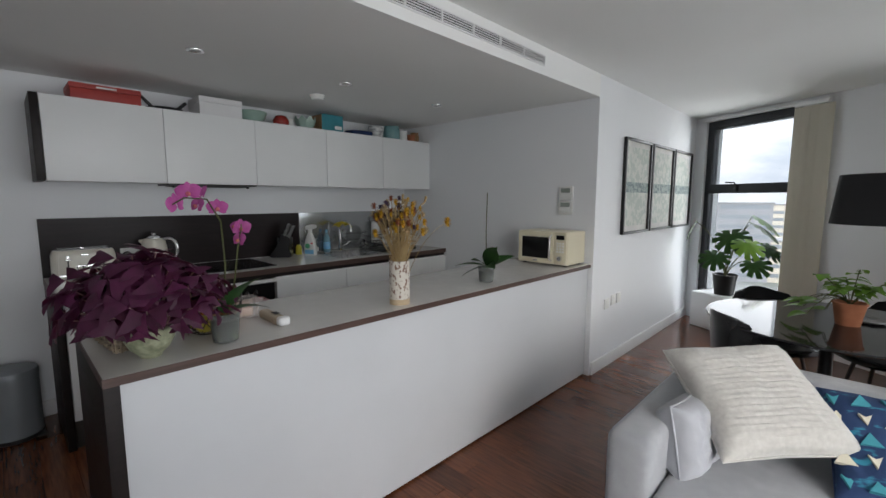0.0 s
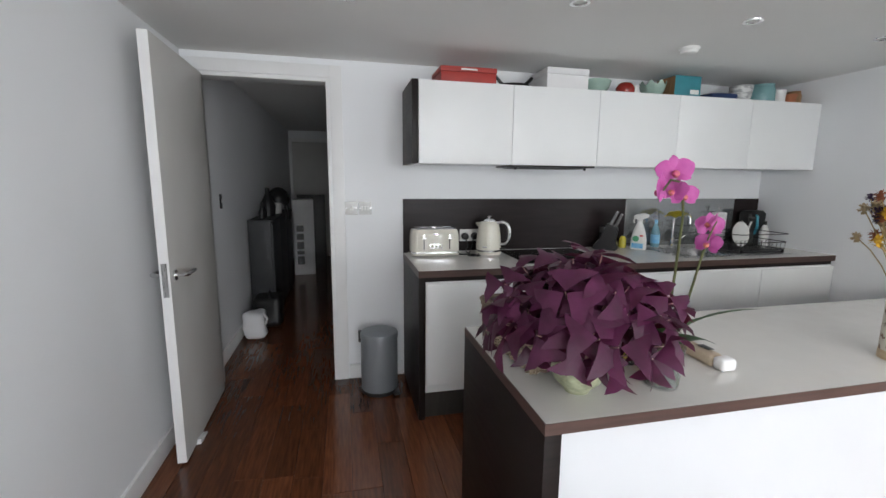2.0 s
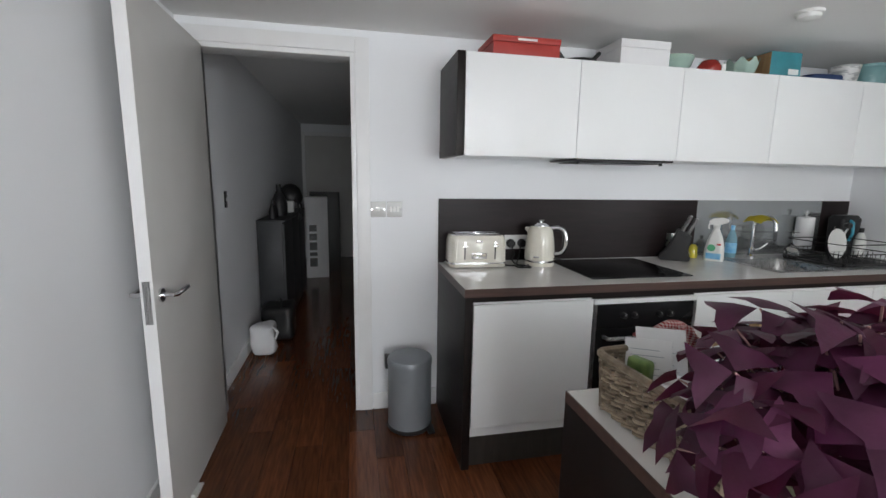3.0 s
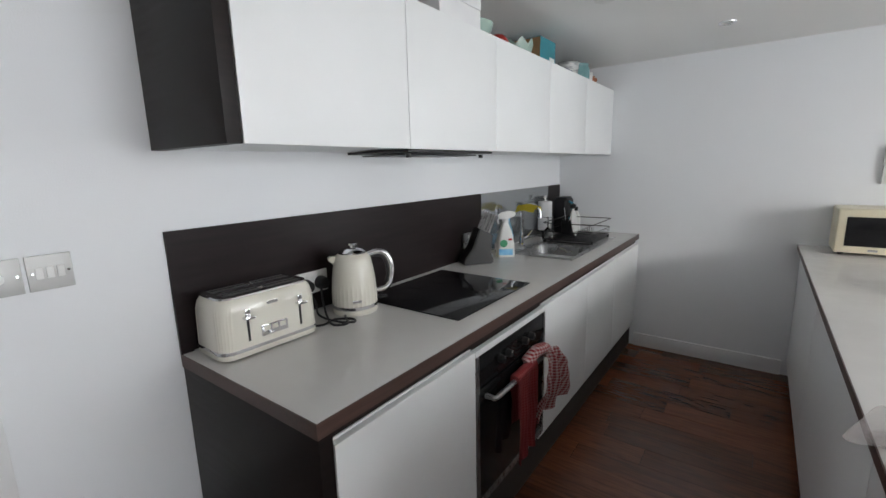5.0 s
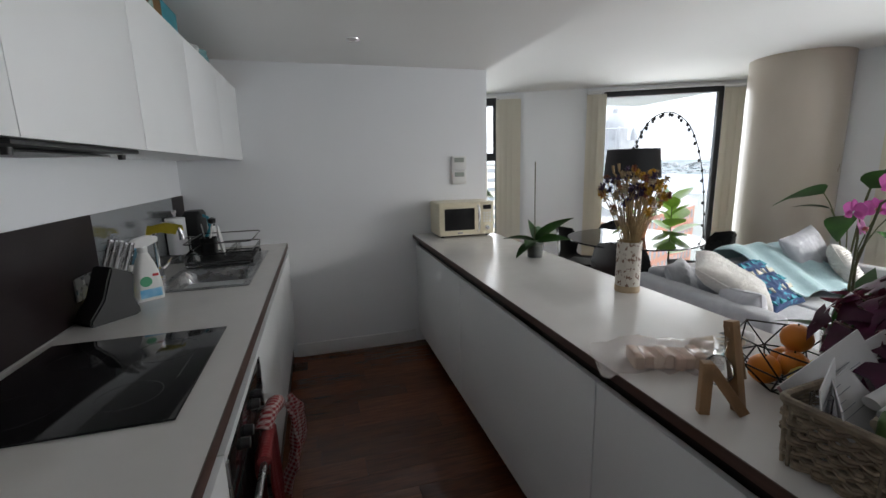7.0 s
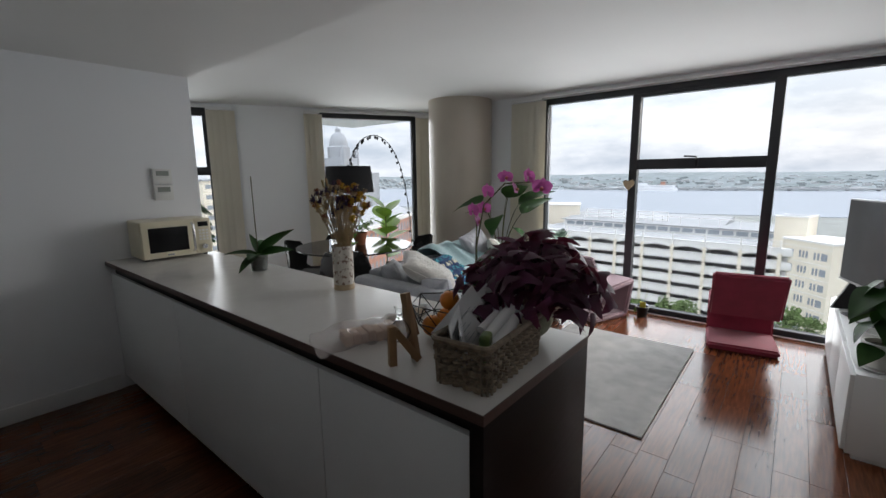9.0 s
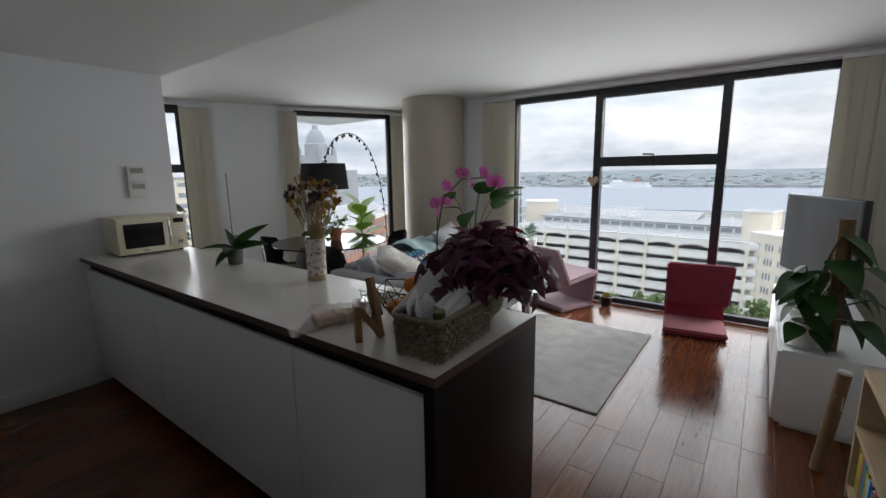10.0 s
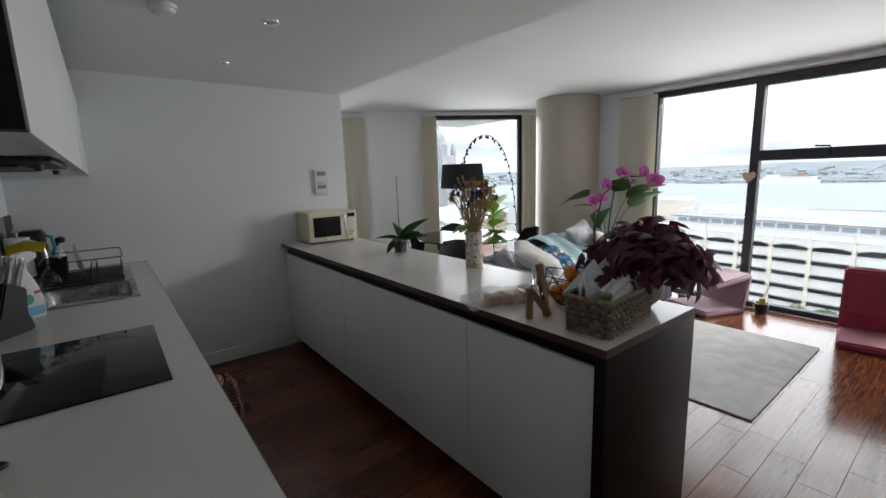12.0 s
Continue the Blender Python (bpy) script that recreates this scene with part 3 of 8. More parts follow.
# hob
hb = thing("hob", (-2.443, 1.405, CT), "black glass induction hob set in the worktop", "hob")
part("glass", bx(-0.51, 0.0, 0.0, 0.59, 0.0005, 0.006, bevel=0.002), HOB, hb)
ZONE = mat("grey_hob_print", (0.030, 0.030, 0.032), None, 0.22)
for x, y, r in ((-0.14, 0.15, 0.072), (-0.37, 0.15, 0.090), (-0.14, 0.43, 0.090), (-0.37, 0.43, 0.072)):
    part("cooking_zone", lathe(bmesh.new(), [(r, 0.0062), (r, 0.0064), (r - 0.0018, 0.0064), (r - 0.0018, 0.0062)], 48, at=(x, y, 0)), ZONE, hb, "thin printed ring")
part("control_strip", bx(-0.055, -0.051, 0.22, 0.37, 0.0062, 0.0064), ZONE, hb)

# ---- peninsula ----
PX0, PX1, PY0, PY1 = -1.395, -0.772, 0.715, 3.748
pw = thing("worktop", (0, 0, CT - 0.027), "long pale grey laminate breakfast bar top with dark wood edge", "worktop", "kitchen worktops")
part("top", bx(PX0 + 0.003, PX1 - 0.003, PY0 + 0.003, PY1, 0.001, 0.027), TOP, pw)
b = bmesh.new()
box(b, PX1 - 0.003, PX1, PY0, PY1, 0.0, 0.0265)
box(b, PX0, PX0 + 0.003, PY0, PY1, 0.0, 0.0265)
box(b, PX0 + 0.003, PX1 - 0.003, PY0, PY0 + 0.003, 0.0, 0.0265)
part("edge_band", b, WEDGE, pw, "dark wood edge band")
pe = thing("end_panel", (PX0, PY0, 0), "dark wood end panel of the breakfast bar", "panel")
part("board", bx(0, PX1 - PX0, 0, 0.040, 0, CT - 0.027, bevel=0.001), WENGE, pe)
BARL = mat("pale_grey_lacquer", (0.60, 0.612, 0.635), (0.575, 0.588, 0.61), 0.42, scale=3, rough_var=0.04)
fp = thing("bar_front", (PX1 - 0.022, PY0 + 0.041, 0), "long plain pale grey-white panel facing the living room", "panel")
part("panel", bx(-0.018, 0.0, 0, PY1 - PY0 - 0.042, 0.012, CT - 0.028, bevel=0.001), BARL, fp)
for y0, y1 in ((0.757, 1.387), (1.387, 2.637), (2.637, 3.745)):
    unit("base_cabinet", "white handleless cabinet under the breakfast bar", y0, y1, x_back=-0.812, x_front=-1.352, sgn=-1, door_z=(0.096, 0.822), group="breakfast bar units", top_z=0.80)
pl = thing("plinth", (-1.285, 0.757, 0), "dark recessed plinth of the breakfast bar", "plinth")
part("board", bx(0, 0.018, 0, 2.988, 0, 0.158), WENGE, pl)
gr = thing("grip_rail", (-1.345, 0.757, 0.80), "dark recessed grip rail under the bar top", "rail")
part("rail", bx(0, 0.018, 0, 2.988, 0, 0.058), WENGE, gr)

# ---- soffit grille ----
gl = thing("air_vent_grille", (XS, 1.15, 2.222), "long white linear air conditioning grille", "vent")
part("frame", bx(0.0, 0.008, 0, 1.81, 0, 0.008), TRIM, gl)
part("frame", bx(0.0, 0.008, 0, 1.81, 0.056, 0.064), TRIM, gl)
part("backing", bx(0.0005, 0.002, 0, 1.81, 0.008, 0.056), BLACK, gl, "dark slot")
for i in range(4):
    part("slat", bx(0.001, 0.008, 0, 1.81, 0.013 + i * 0.0115, 0.017 + i * 0.0115), TRIM, gl)
for i in range(8):
    part("divider", bx(0.001, 0.0085, 0.225 * i, 0.225 * i + 0.012, 0.008, 0.056), TRIM, gl)

# ---- sofa ----
def soft(bm, x0, x1, y0, y1, z0, z1, r, wob=0.006, cuts=7, seed=0):
    """A padded block: rounded, slightly uneven."""
    box(bm, x0, x1, y0, y1, z0, z1, bevel=r, seg=4)
    bmesh.ops.subdivide_edges(bm, edges=[e for e in bm.edges if e.calc_length() > 0.12], cuts=cuts, use_grid_fill=True)
    for v in bm.verts:
        d = noise.noise_vector(v.co * 4.0 + Vector((seed * 7.3, 0, 0))) * wob
        v.co += d
    return bm


sofa = thing("sofa", (0.125, 1.97, 0), "light grey cloth sofa with low arms facing the room", "sofa")
SW = 1.88
part("base", soft(bmesh.new(), 0.02, SW - 0.02, 0.04, 1.10, 0.10, 0.27, 0.02, 0.003), SOFA, sofa)
part("seat_cushion", soft(bmesh.new(), 0.16, SW / 2, 0.0, 0.92, 0.27, 0.43, 0.045, 0.008, seed=2), SOFA, sofa)
part("seat_cushion", soft(bmesh.new(), SW / 2, SW - 0.16, 0.0, 0.92, 0.27, 0.43, 0.045, 0.008, seed=3), SOFA, sofa)
part("arm", soft(bmesh.new(), 0.0, 0.16, 0.02, 1.10, 0.10, 0.608, 0.045, 0.005, seed=4), SOFA, sofa)
part("arm", soft(bmesh.new(), SW - 0.16, SW, 0.02, 1.10, 0.10, 0.608, 0.045, 0.005, seed=5), SOFA, sofa)
part("backrest", soft(bmesh.new(), 0.16, SW - 0.16, 0.94, 1.10, 0.10, 0.645, 0.04, 0.006, seed=6), SOFA, sofa)
for x in (0.08, SW - 0.08):
    for y in (0.10, 1.02):
        part("leg", lathe(bmesh.new(), [(0.018, 0), (0.024, 0.10)], 12, at=(x, y, 0)), BLACK, sofa)

# rug
rg = thing("rug", (0.205, 0.75, 0), "pale grey wool rug lying on the boards", "rug")
b = soft(bmesh.new(), 0.0, 1.52, 0.0, 1.05, 0.0005, 0.013, 0.004, 0.0, 20)
part("mat", b, RUG, rg)

# folded lounge chairs
def zchair(at, turn, material, label):
    """A folded felt chair: foot slab, riser, seat, back in one band; forward is +x."""
    th = thing("lounge_chair", at, label, "chair", "folded felt chairs", turn)
    t = 0.055
    pts = [(-0.06, 0.03), (0.37, 0.03), (0.44, 0.36), (0.03, 0.30), (-0.14, 0.64)]
    names = ["foot", "riser", "seat", "backrest"]
    for i, nm in enumerate(names):
        a, c = Vector(pts[i]), Vector(pts[i + 1])
        d = (c - a).normalized()
        n = Vector((-d.y, d.x)) * t / 2
        e = d * t * 0.42
        bm = bmesh.new()
        prism(bm, [tuple(a - e - n), tuple(c + e - n), tuple(c + e + n), tuple(a - e + n)], "y", -0.245, 0.245)
        bmesh.ops.bevel(bm, geom=bm.edges[:], offset=0.016, segments=3, affect="EDGES")
        part(nm, bm, material, th)
    return th


zchair((1.97, 0.455, 0), 8.5, CRIMSON, "crimson felt folded lounge chair facing the window")
zchair((2.036, 1.815, 0), -22.7, PINK, "dusty pink felt folded lounge chair beside the window")

# tv unit
tv = thing("tv_unit", (0.67, -0.07, 0), "long low white glossy television unit", "tv unit")
part("body", bx(0, 1.72, -0.46, -0.02, 0.03, 0.455, bevel=0.002), LACQ, tv)
for i in range(3):
    part("drawer_front", bx(0.003 + i * 0.573, 0.570 + i * 0.573, -0.02, 0.0, 0.045, 0.445, bevel=0.002), LACQ, tv)
part("foot_rail", bx(0.02, 1.70, -0.44, -0.05, 0.0, 0.03), TRIM, tv)

tl = thing("television", (1.70, -0.255, 0.455), "flat black television with a glossy screen on the unit", "television", turn=180 + 20)
SCREEN = mat("glossy_dark_screen", (0.016, 0.018, 0.020), (0.013, 0.015, 0.017), 0.12, rough_var=0.02, ior=1.12)
part("panel", bx(-0.475, 0.475, -0.012, 0.03, 0.195, 0.785, bevel=0.006), BLACK, tl)
part("screen", bx(-0.465, 0.465, -0.0145, -0.0125, 0.210, 0.776), SCREEN, tl, "dark glossy screen")
part("bezel", bx(-0.475, 0.475, -0.0160, -0.0130, 0.195, 0.208, bevel=0.001), BLACK, tl)
part("neck", bx(-0.04, 0.04, 0.0, 0.025, 0.012, 0.20), BLACK, tl)
for x in (-0.34, 0.34):
    part("foot", prism(bmesh.new(), [(-0.10, 0.0), (0.10, 0.0), (0.015, 0.196), (-0.008, 0.196)], "x", x - 0.008, x + 0.008), BLACK, tl)
part("stand", bx(-0.20, 0.20, -0.10, 0.10, 0.0, 0.012, bevel=0.004), BLACK, tl)

# dining table
tb = thing("dining_table", (0.64, 3.66, 0), "round smoked-glass dining table on a black pedestal", "table")
part("tabletop", lathe(bmesh.new(), [(0, 0.735), (0.57, 0.735), (0.58, 0.742), (0.575, 0.75), (0, 0.75)], 64), SMOKED, tb)
part("pedestal", lathe(bmesh.new(), [(0.28, 0), (0.27, 0.012), (0.06, 0.04), (0.035, 0.10), (0.03, 0.60), (0.06, 0.70), (0.17, 0.734), (0, 0.735)], 40), BLACK, tb)

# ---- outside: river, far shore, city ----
# distance haze is put into the hills' blue-grey colour
HAZE = mat("far_hillside_haze", (0.20, 0.225, 0.235), (0.13, 0.155, 0.155), 1.0, scale=0.012, contrast=(0.4, 0.6))
WATER = mat("river_water", (0.30, 0.32, 0.345), (0.265, 0.285, 0.31), 0.8, scale=0.01, bump=0.3, fine=0.4, spec=0.15)
GROUND = mat("city_ground", (0.24, 0.245, 0.235), (0.18, 0.19, 0.165), 0.9, scale=0.05)
CONC = mat("pale_concrete", (0.74, 0.73, 0.70), (0.66, 0.65, 0.62), 0.85, scale=0.3)
CREAMB = mat("cream_render_wall", (0.74, 0.68, 0.56), (0.67, 0.61, 0.50), 0.85, scale=0.3)
# greyer than the concrete: shade of the open decks put into the colour
DARKO = mat("deck_opening_shade", (0.50, 0.49, 0.48), (0.42, 0.41, 0.40), 0.9, scale=0.4)
DECK = mat("grey_roof_deck", (0.36, 0.365, 0.37), (0.29, 0.295, 0.30), 0.9, scale=0.2)
BRICKF = mat("far_red_brick", (0.44, 0.22, 0.15), (0.37, 0.18, 0.125), 0.9, scale=0.4)
# stone colour lightened to stand in for distance haze
STONE = mat("hazy_grey_stone", (0.36, 0.37, 0.385), (0.31, 0.32, 0.335), 0.9, scale=0.2)
FARWIN = mat("far_window_glass", (0.30, 0.33, 0.36), (0.25, 0.28, 0.31), 0.2)
SHIPW = mat("ship_white", (0.80, 0.81, 0.82), (0.74, 0.75, 0.76), 0.6, scale=0.1)
TREE = mat("tree_leaves", (0.16, 0.22, 0.08), (0.10, 0.15, 0.05), 0.8, scale=0.8)
GZ = -32.5

setting("ground", prism(bmesh.new(), [(-1500, -3200), (4200, -3200), (4200, 3200), (-1500, 3200)], "z", GZ - 1, GZ), GROUND, "grey city ground far below the windows", "ground")
RM = Matrix.Rotation(radians(12), 4, "Z")
ob = setting("water", bx(405, 960, -3000, 3000, GZ, GZ + 0.4), WATER, "wide pale grey river", "river")
ob.matrix_basis = RM
hb_ = bmesh.new()
rows_ = []
for i, (d, h) in enumerate(((945, 0.3), (990, 4), (1120, 10), (1350, 19), (1700, 30), (2200, 36), (2900, 30))):
    rows_.append([hb_.verts.new((d, -3000 + 50 * k, GZ + h * (0.85 + 0.35 * noise.noise(Vector((d * 0.004, k * 0.065, 3)))) + (2.2 * noise.noise(Vector((d * 0.01, k * 0.45, 7))) if i > 2 else 0))) for k in range(121)])
for a, b in zip(rows_, rows_[1:]):
    for k in range(120):
        hb_.faces.new((a[k], a[k + 1], b[k + 1], b[k]))
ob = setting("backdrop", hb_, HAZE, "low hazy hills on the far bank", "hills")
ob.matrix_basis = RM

# town on the far bank
rnd = random.Random(4)
tb_ = bmesh.new()
for i in range(900):
    d = 950 + 420 * rnd.random() ** 1.8
    y = rnd.uniform(-900, 1300)
    z = GZ + 1 + (d - 945) * 0.046
    w_, h_ = rnd.uniform(4, 15) * (1.8 if d < 990 and rnd.random() < 0.3 else 1), rnd.uniform(2.0, 4.2)
    box(tb_, d, d + 10, y, y + w_, z - 4, z + h_)
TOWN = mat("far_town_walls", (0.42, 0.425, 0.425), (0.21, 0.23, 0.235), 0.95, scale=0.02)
nt_ = TOWN.node_tree
isl_ = nt_.nodes.new("ShaderNodeNewGeometry")
for n_ in [n for n in nt_.nodes if n.type == "TEX_NOISE"]:
    for l_ in list(n_.outputs["Fac"].links):
        if l_.to_node.type == "VALTORGB":
            nt_.links.new(isl_.outputs["Random Per Island"], l_.to_socket)
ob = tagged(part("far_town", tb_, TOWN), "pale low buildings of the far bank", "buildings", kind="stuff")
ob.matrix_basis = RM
pr = bmesh.new()
box(pr, 925, 940, -420, 180, GZ + 2.5, GZ + 5)
for i in range(16):
    box(pr, 930, 934, -415 + i * 38, -411 + i * 38, GZ, GZ + 2.5)
ob = tagged(part("jetty", pr, DECK), "long grey jetty along the far bank", "jetty")
ob.matrix_basis = RM

ship = thing("ferry", (862, 210, GZ + 0.4), "white passenger ferry on the river", "ship", turn=102)
part("hull", prism(bmesh.new(), [(-42, 0), (38, 0), (47, 6), (-42, 6)], "y", -7, 7), SHIPW, ship)
part("superstructure", bx(-38, 30, -6, 6, 6, 11), SHIPW, ship)
part("bridge", bx(8, 26, -6, 6, 11, 14.5), SHIPW, ship)
part("funnel", bx(-22, -14, -3, 3, 11, 17), BRICKF, ship, "red-brown funnel")
for z in (3.6, 7.4, 9.4):
    part("window_band", bx(-34, 28, 6.9 if z < 6 else 5.9, 7.1 if z < 6 else 6.1, z, z + 0.8), DECK, ship)
    part("window_band", bx(-34, 28, -7.1 if z < 6 else -6.1, -6.9 if z < 6 else -5.9, z, z + 0.8), DECK, ship)
part("mast", bx(14, 14.8, -0.4, 0.4, 14.5, 20), SHIPW, ship)

# multi-storey car park facing the flat, its near corner wrapped by the parapets
cp = thing("car_park", (112.0, 62.0, GZ), "pale multi-storey car park with open decks and arched top openings", "building", turn=-94.3)
BAY, NB, FH, ARCH = 6.7, 9, 2.85, 16.95
L_, D_ = BAY * NB, 52.0
for k in range(7):
    z = ARCH - FH * k
    pb = bmesh.new()
    for i in range(NB):
        rise = 0.55 if k == 0 else 0.0
        lo = [(i * BAY + BAY * j / 8, z - 0.35 * (k == 0) + rise * math.sin(math.pi * j / 8)) for j in range(9)]
        hi = z + (1.55 if k == 0 else 1.75)
        prism(pb, [(i * BAY, hi), *lo, ((i + 1) * BAY, hi)][::-1], "y", 0.0, 0.30)
    part("parapet", pb, CONC, cp)
    part("coping", bx(0, L_, -0.12, 0.38, hi, hi + 0.12), CONC, cp)
    if z - 1.4 > 0:
        part("deck", bx(0.2, L_ - 0.2, 0.4, 16.0, z + 0.15, z + 0.40), DECK, cp)
        # added sheet behind the openings, coloured like their shade
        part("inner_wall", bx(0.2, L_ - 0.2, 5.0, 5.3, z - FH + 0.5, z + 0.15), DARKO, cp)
for i in range(NB + 1):
    part("pier", bx(i * BAY - 0.32, i * BAY + 0.32, -0.35, 0.3, 0, ARCH + 0.5), CREAMB, cp)
    part("pier_cap", bx(i * BAY - 0.14, i * BAY + 0.14, -0.25, 0.1, ARCH + 0.5, ARCH + 3.1), CONC, cp)
part("roof_deck", bx(0, L_, 0.4, D_, ARCH + 0.7, ARCH + 1.0), DECK, cp)
for z in (2.3, 2.9):
    part("rail", bx(0, L_, -0.2, -0.08, ARCH + z, ARCH + z + 0.10), CONC, cp)
part("roof_shed", bx(4, L_ - 3, 16, 34, ARCH + 1.0, ARCH + 2.9), CONC, cp, "pale roof structure")
part("shed_roof", bx(3, L_ - 2, 15.4, 34.5, ARCH + 2.9, ARCH + 3.15), DECK, cp)
for i in range(18):
    part("louvre", bx(5 + i * 3.0, 7.4 + i * 3.0, 15.85, 16.0, ARCH + 1.5, ARCH + 2.5), FARWIN, cp)
part("upper_roof", prism(bmesh.new(), [(22.0, ARCH + 3.15), (30.0, ARCH + 4.6), (34.0, ARCH + 4.6), (34.0, ARCH + 3.15)], "x", 2, L_ - 14), DECK, cp, "sloping grey roof")
for i in range(12):
    part("roof_post", bx(4 + i * 4.6, 4.15 + i * 4.6, 20.0, 20.15, ARCH + 3.15, ARCH + 5.0), CONC, cp)
part("roof_rail", bx(4, 54.8, 20.0, 20.15, ARCH + 4.9, ARCH + 5.05), CONC, cp)

ecorner = thing("car_park_corner", (107.3, 2.0, GZ), "rounded pale car park corner with wrapping parapets", "building", turn=-94.3)
for k in range(7):
    z = ARCH - FH * k
    part("parapet", bx(0.0, 5.2, 0.0, 4.5, z - 0.1, z + 1.6, bevel=0.5), CONC, ecorner)
# core wears the same painted shade between the parapets
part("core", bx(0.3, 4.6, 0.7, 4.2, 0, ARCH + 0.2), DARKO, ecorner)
tw = thing("stair_tower", (110.2, -1.9, GZ), "cream rendered stair tower with small windows", "building", turn=-14)
part("wall", bx(0, 7, 0.0, 5.4, 0, 24.6), CREAMB, tw)
part("parapet_rim", bx(-0.15, 7.15, -0.15, 5.55, 24.6, 24.85), CONC, tw)
part("roof", bx(0.4, 6.6, 0.4, 5.0, 24.85, 24.9), DECK, tw)
part("window", bx(-0.06, 0.02, 1.0, 2.0, 17.8, 19.8), FARWIN, tw)
ebl = thing("apartment_block", (108.6, 2.0, GZ), "cream block with rows of small windows beside the car park", "building", turn=-44)
part("wall", bx(0.5, 9.5, -10.2, -0.2, 0, 20.4), CREAMB, ebl)
part("roof", bx(0.3, 9.7, -10.4, 0.0, 20.4, 20.8), CONC, ebl)
for k in range(6):
    for y, w_ in ((-9.4, 1.1), (-7.9, 0.35), (-7.2, 0.35), (-5.6, 0.35), (-4.9, 0.35), (-4.2, 0.35), (-2.6, 1.3)):
        part("window", bx(0.42, 0.52, y, y + w_, 2.6 + k * 2.95, 3.9 + k * 2.95), FARWIN, ebl)
    part("string_course", bx(0.40, 0.52, -10.2, -0.2, 4.6 + k * 2.95, 4.75 + k * 2.95), CONC, ebl)
bb = thing("rooftop_box", (139, 62, GZ), "cream rooftop plant room behind the car park", "building", turn=24)
part("wall", bx(-5, 5, -5, 5, 0, 23.6), CREAMB, bb)
part("roof", bx(-5.3, 5.3, -5.3, 5.3, 23.6, 24.0), CONC, bb)
fr_ = thing("roof_frame", (132, 40, GZ), "pale open steel frame above the car park roof", "building", turn=-94.3)
for i in range(7):
    part("post", bx(-12 + i * 4, -11.75 + i * 4, 0, 0.25, 18, 22.9), CONC, fr_)
for z in (20.6, 21.7, 22.8):
    part("beam", bx(-12, 12.2, 0.02, 0.22, z, z + 0.25), CONC, fr_)
ot = thing("glass_tower", (142.5, 76.0, GZ), "pale blue glass building beyond the car park", "building", turn=27)
part("wall", bx(-4, 4, -4, 4, 0, 28.8), FARWIN, ot)
for k in range(9):
    part("floor_band", bx(-4.1, 4.1, -4.1, 4.1, 2 + k * 3.2, 2.5 + k * 3.2), CONC, ot)
rb = thing("brick_building", (124, -8.5, GZ), "red brick building beyond the cream block", "building", turn=-6)
part("wall", bx(0, 14, -10, 4, 0, 17.8), BRICKF, rb)
for k in range(5):
    for y in (-9, -6.4, -3.8, -1.2, 1.4):
        part("window", bx(-0.1, 0.02, y, y + 1.3, 2.2 + k * 3.1, 3.9 + k * 3.1), FARWIN, rb)

# domed stone tower and brick warehouse to the north
az = radians(53.0)
stw = thing("clock_tower", (250 * math.cos(az), 250 * math.sin(az), GZ), "hazy grey stone clock tower with a dome", "building", turn=20)
part("base", bx(-16, 16, -16, 16, 0, 36), STONE, stw)
part("shaft", bx(-8, 8, -8, 8, 36, 44), STONE, stw)
part("belfry", lathe(bmesh.new(), [(6.2, 44), (6.2, 50), (5.2, 50.5), (5.0, 53), (3.6, 56.5), (1.6, 58), (1.5, 60), (0.4, 61), (0, 62)], 16), STONE, stw)
for a in range(4):
    part("turret", lathe(bmesh.new(), [(1.6, 36), (1.6, 47), (0.9, 49.5), (0, 51)], 10, at=(8 * math.cos(a * math.pi / 2 + 0.78) * 1.2, 8 * math.sin(a * math.pi / 2 + 0.78) * 1.2, 0)), STONE, stw)
az = radians(47.5)
wh = thing("brick_warehouse", (118 * math.cos(az), 118 * math.sin(az), GZ), "long red brick warehouse with rows of windows", "building", turn=28)
part("wall", bx(-24, 24, 0, 14, 0, 21.0), BRICKF, wh)
part("cornice", bx(-24.4, 24.4, -0.4, 14.4, 21.0, 22.2), CONC, wh, "pale cornice")
part("roof", prism(bmesh.new(), [(-0.2, 22.2), (14.2, 22.2), (7, 25.5)], "x", -24.2, 24.2), DECK, wh)
for k in range(5):
    for i in range(16):
        part("window", bx(-22.6 + i * 2.9, -21.2 + i * 2.9, -0.08, 0.02, 2.4 + k * 3.8, 4.8 + k * 3.8), FARWIN, wh)
rnd = random.Random(9)
for i in range(22):
    a = radians(58 + i * 2.8 + rnd.uniform(-1, 1))
    d = rnd.uniform(170, 420)
    w_, h_ = rnd.uniform(16, 36), rnd.uniform(16, 33)
    cb_ = thing("city_block", (d * math.cos(a), d * math.sin(a), GZ), "hazy pale city building", "building", "far city blocks", turn=rnd.uniform(0, 40))
    part("wall", bx(-w_ / 2, w_ / 2, -8, 8, 0, h_), rnd.choice([CONC, STONE, CREAMB]), cb_)
    for k in range(int(h_ // 4)):
        part("window_band", bx(-w_ / 2 + 1, w_ / 2 - 1, -8.1, 8.1, 2 + 4 * k, 3.6 + 4 * k), FARWIN, cb_)
    part("roof", bx(-w_ / 2 - 0.3, w_ / 2 + 0.3, -8.3, 8.3, h_, h_ + 0.6), DECK, cb_)


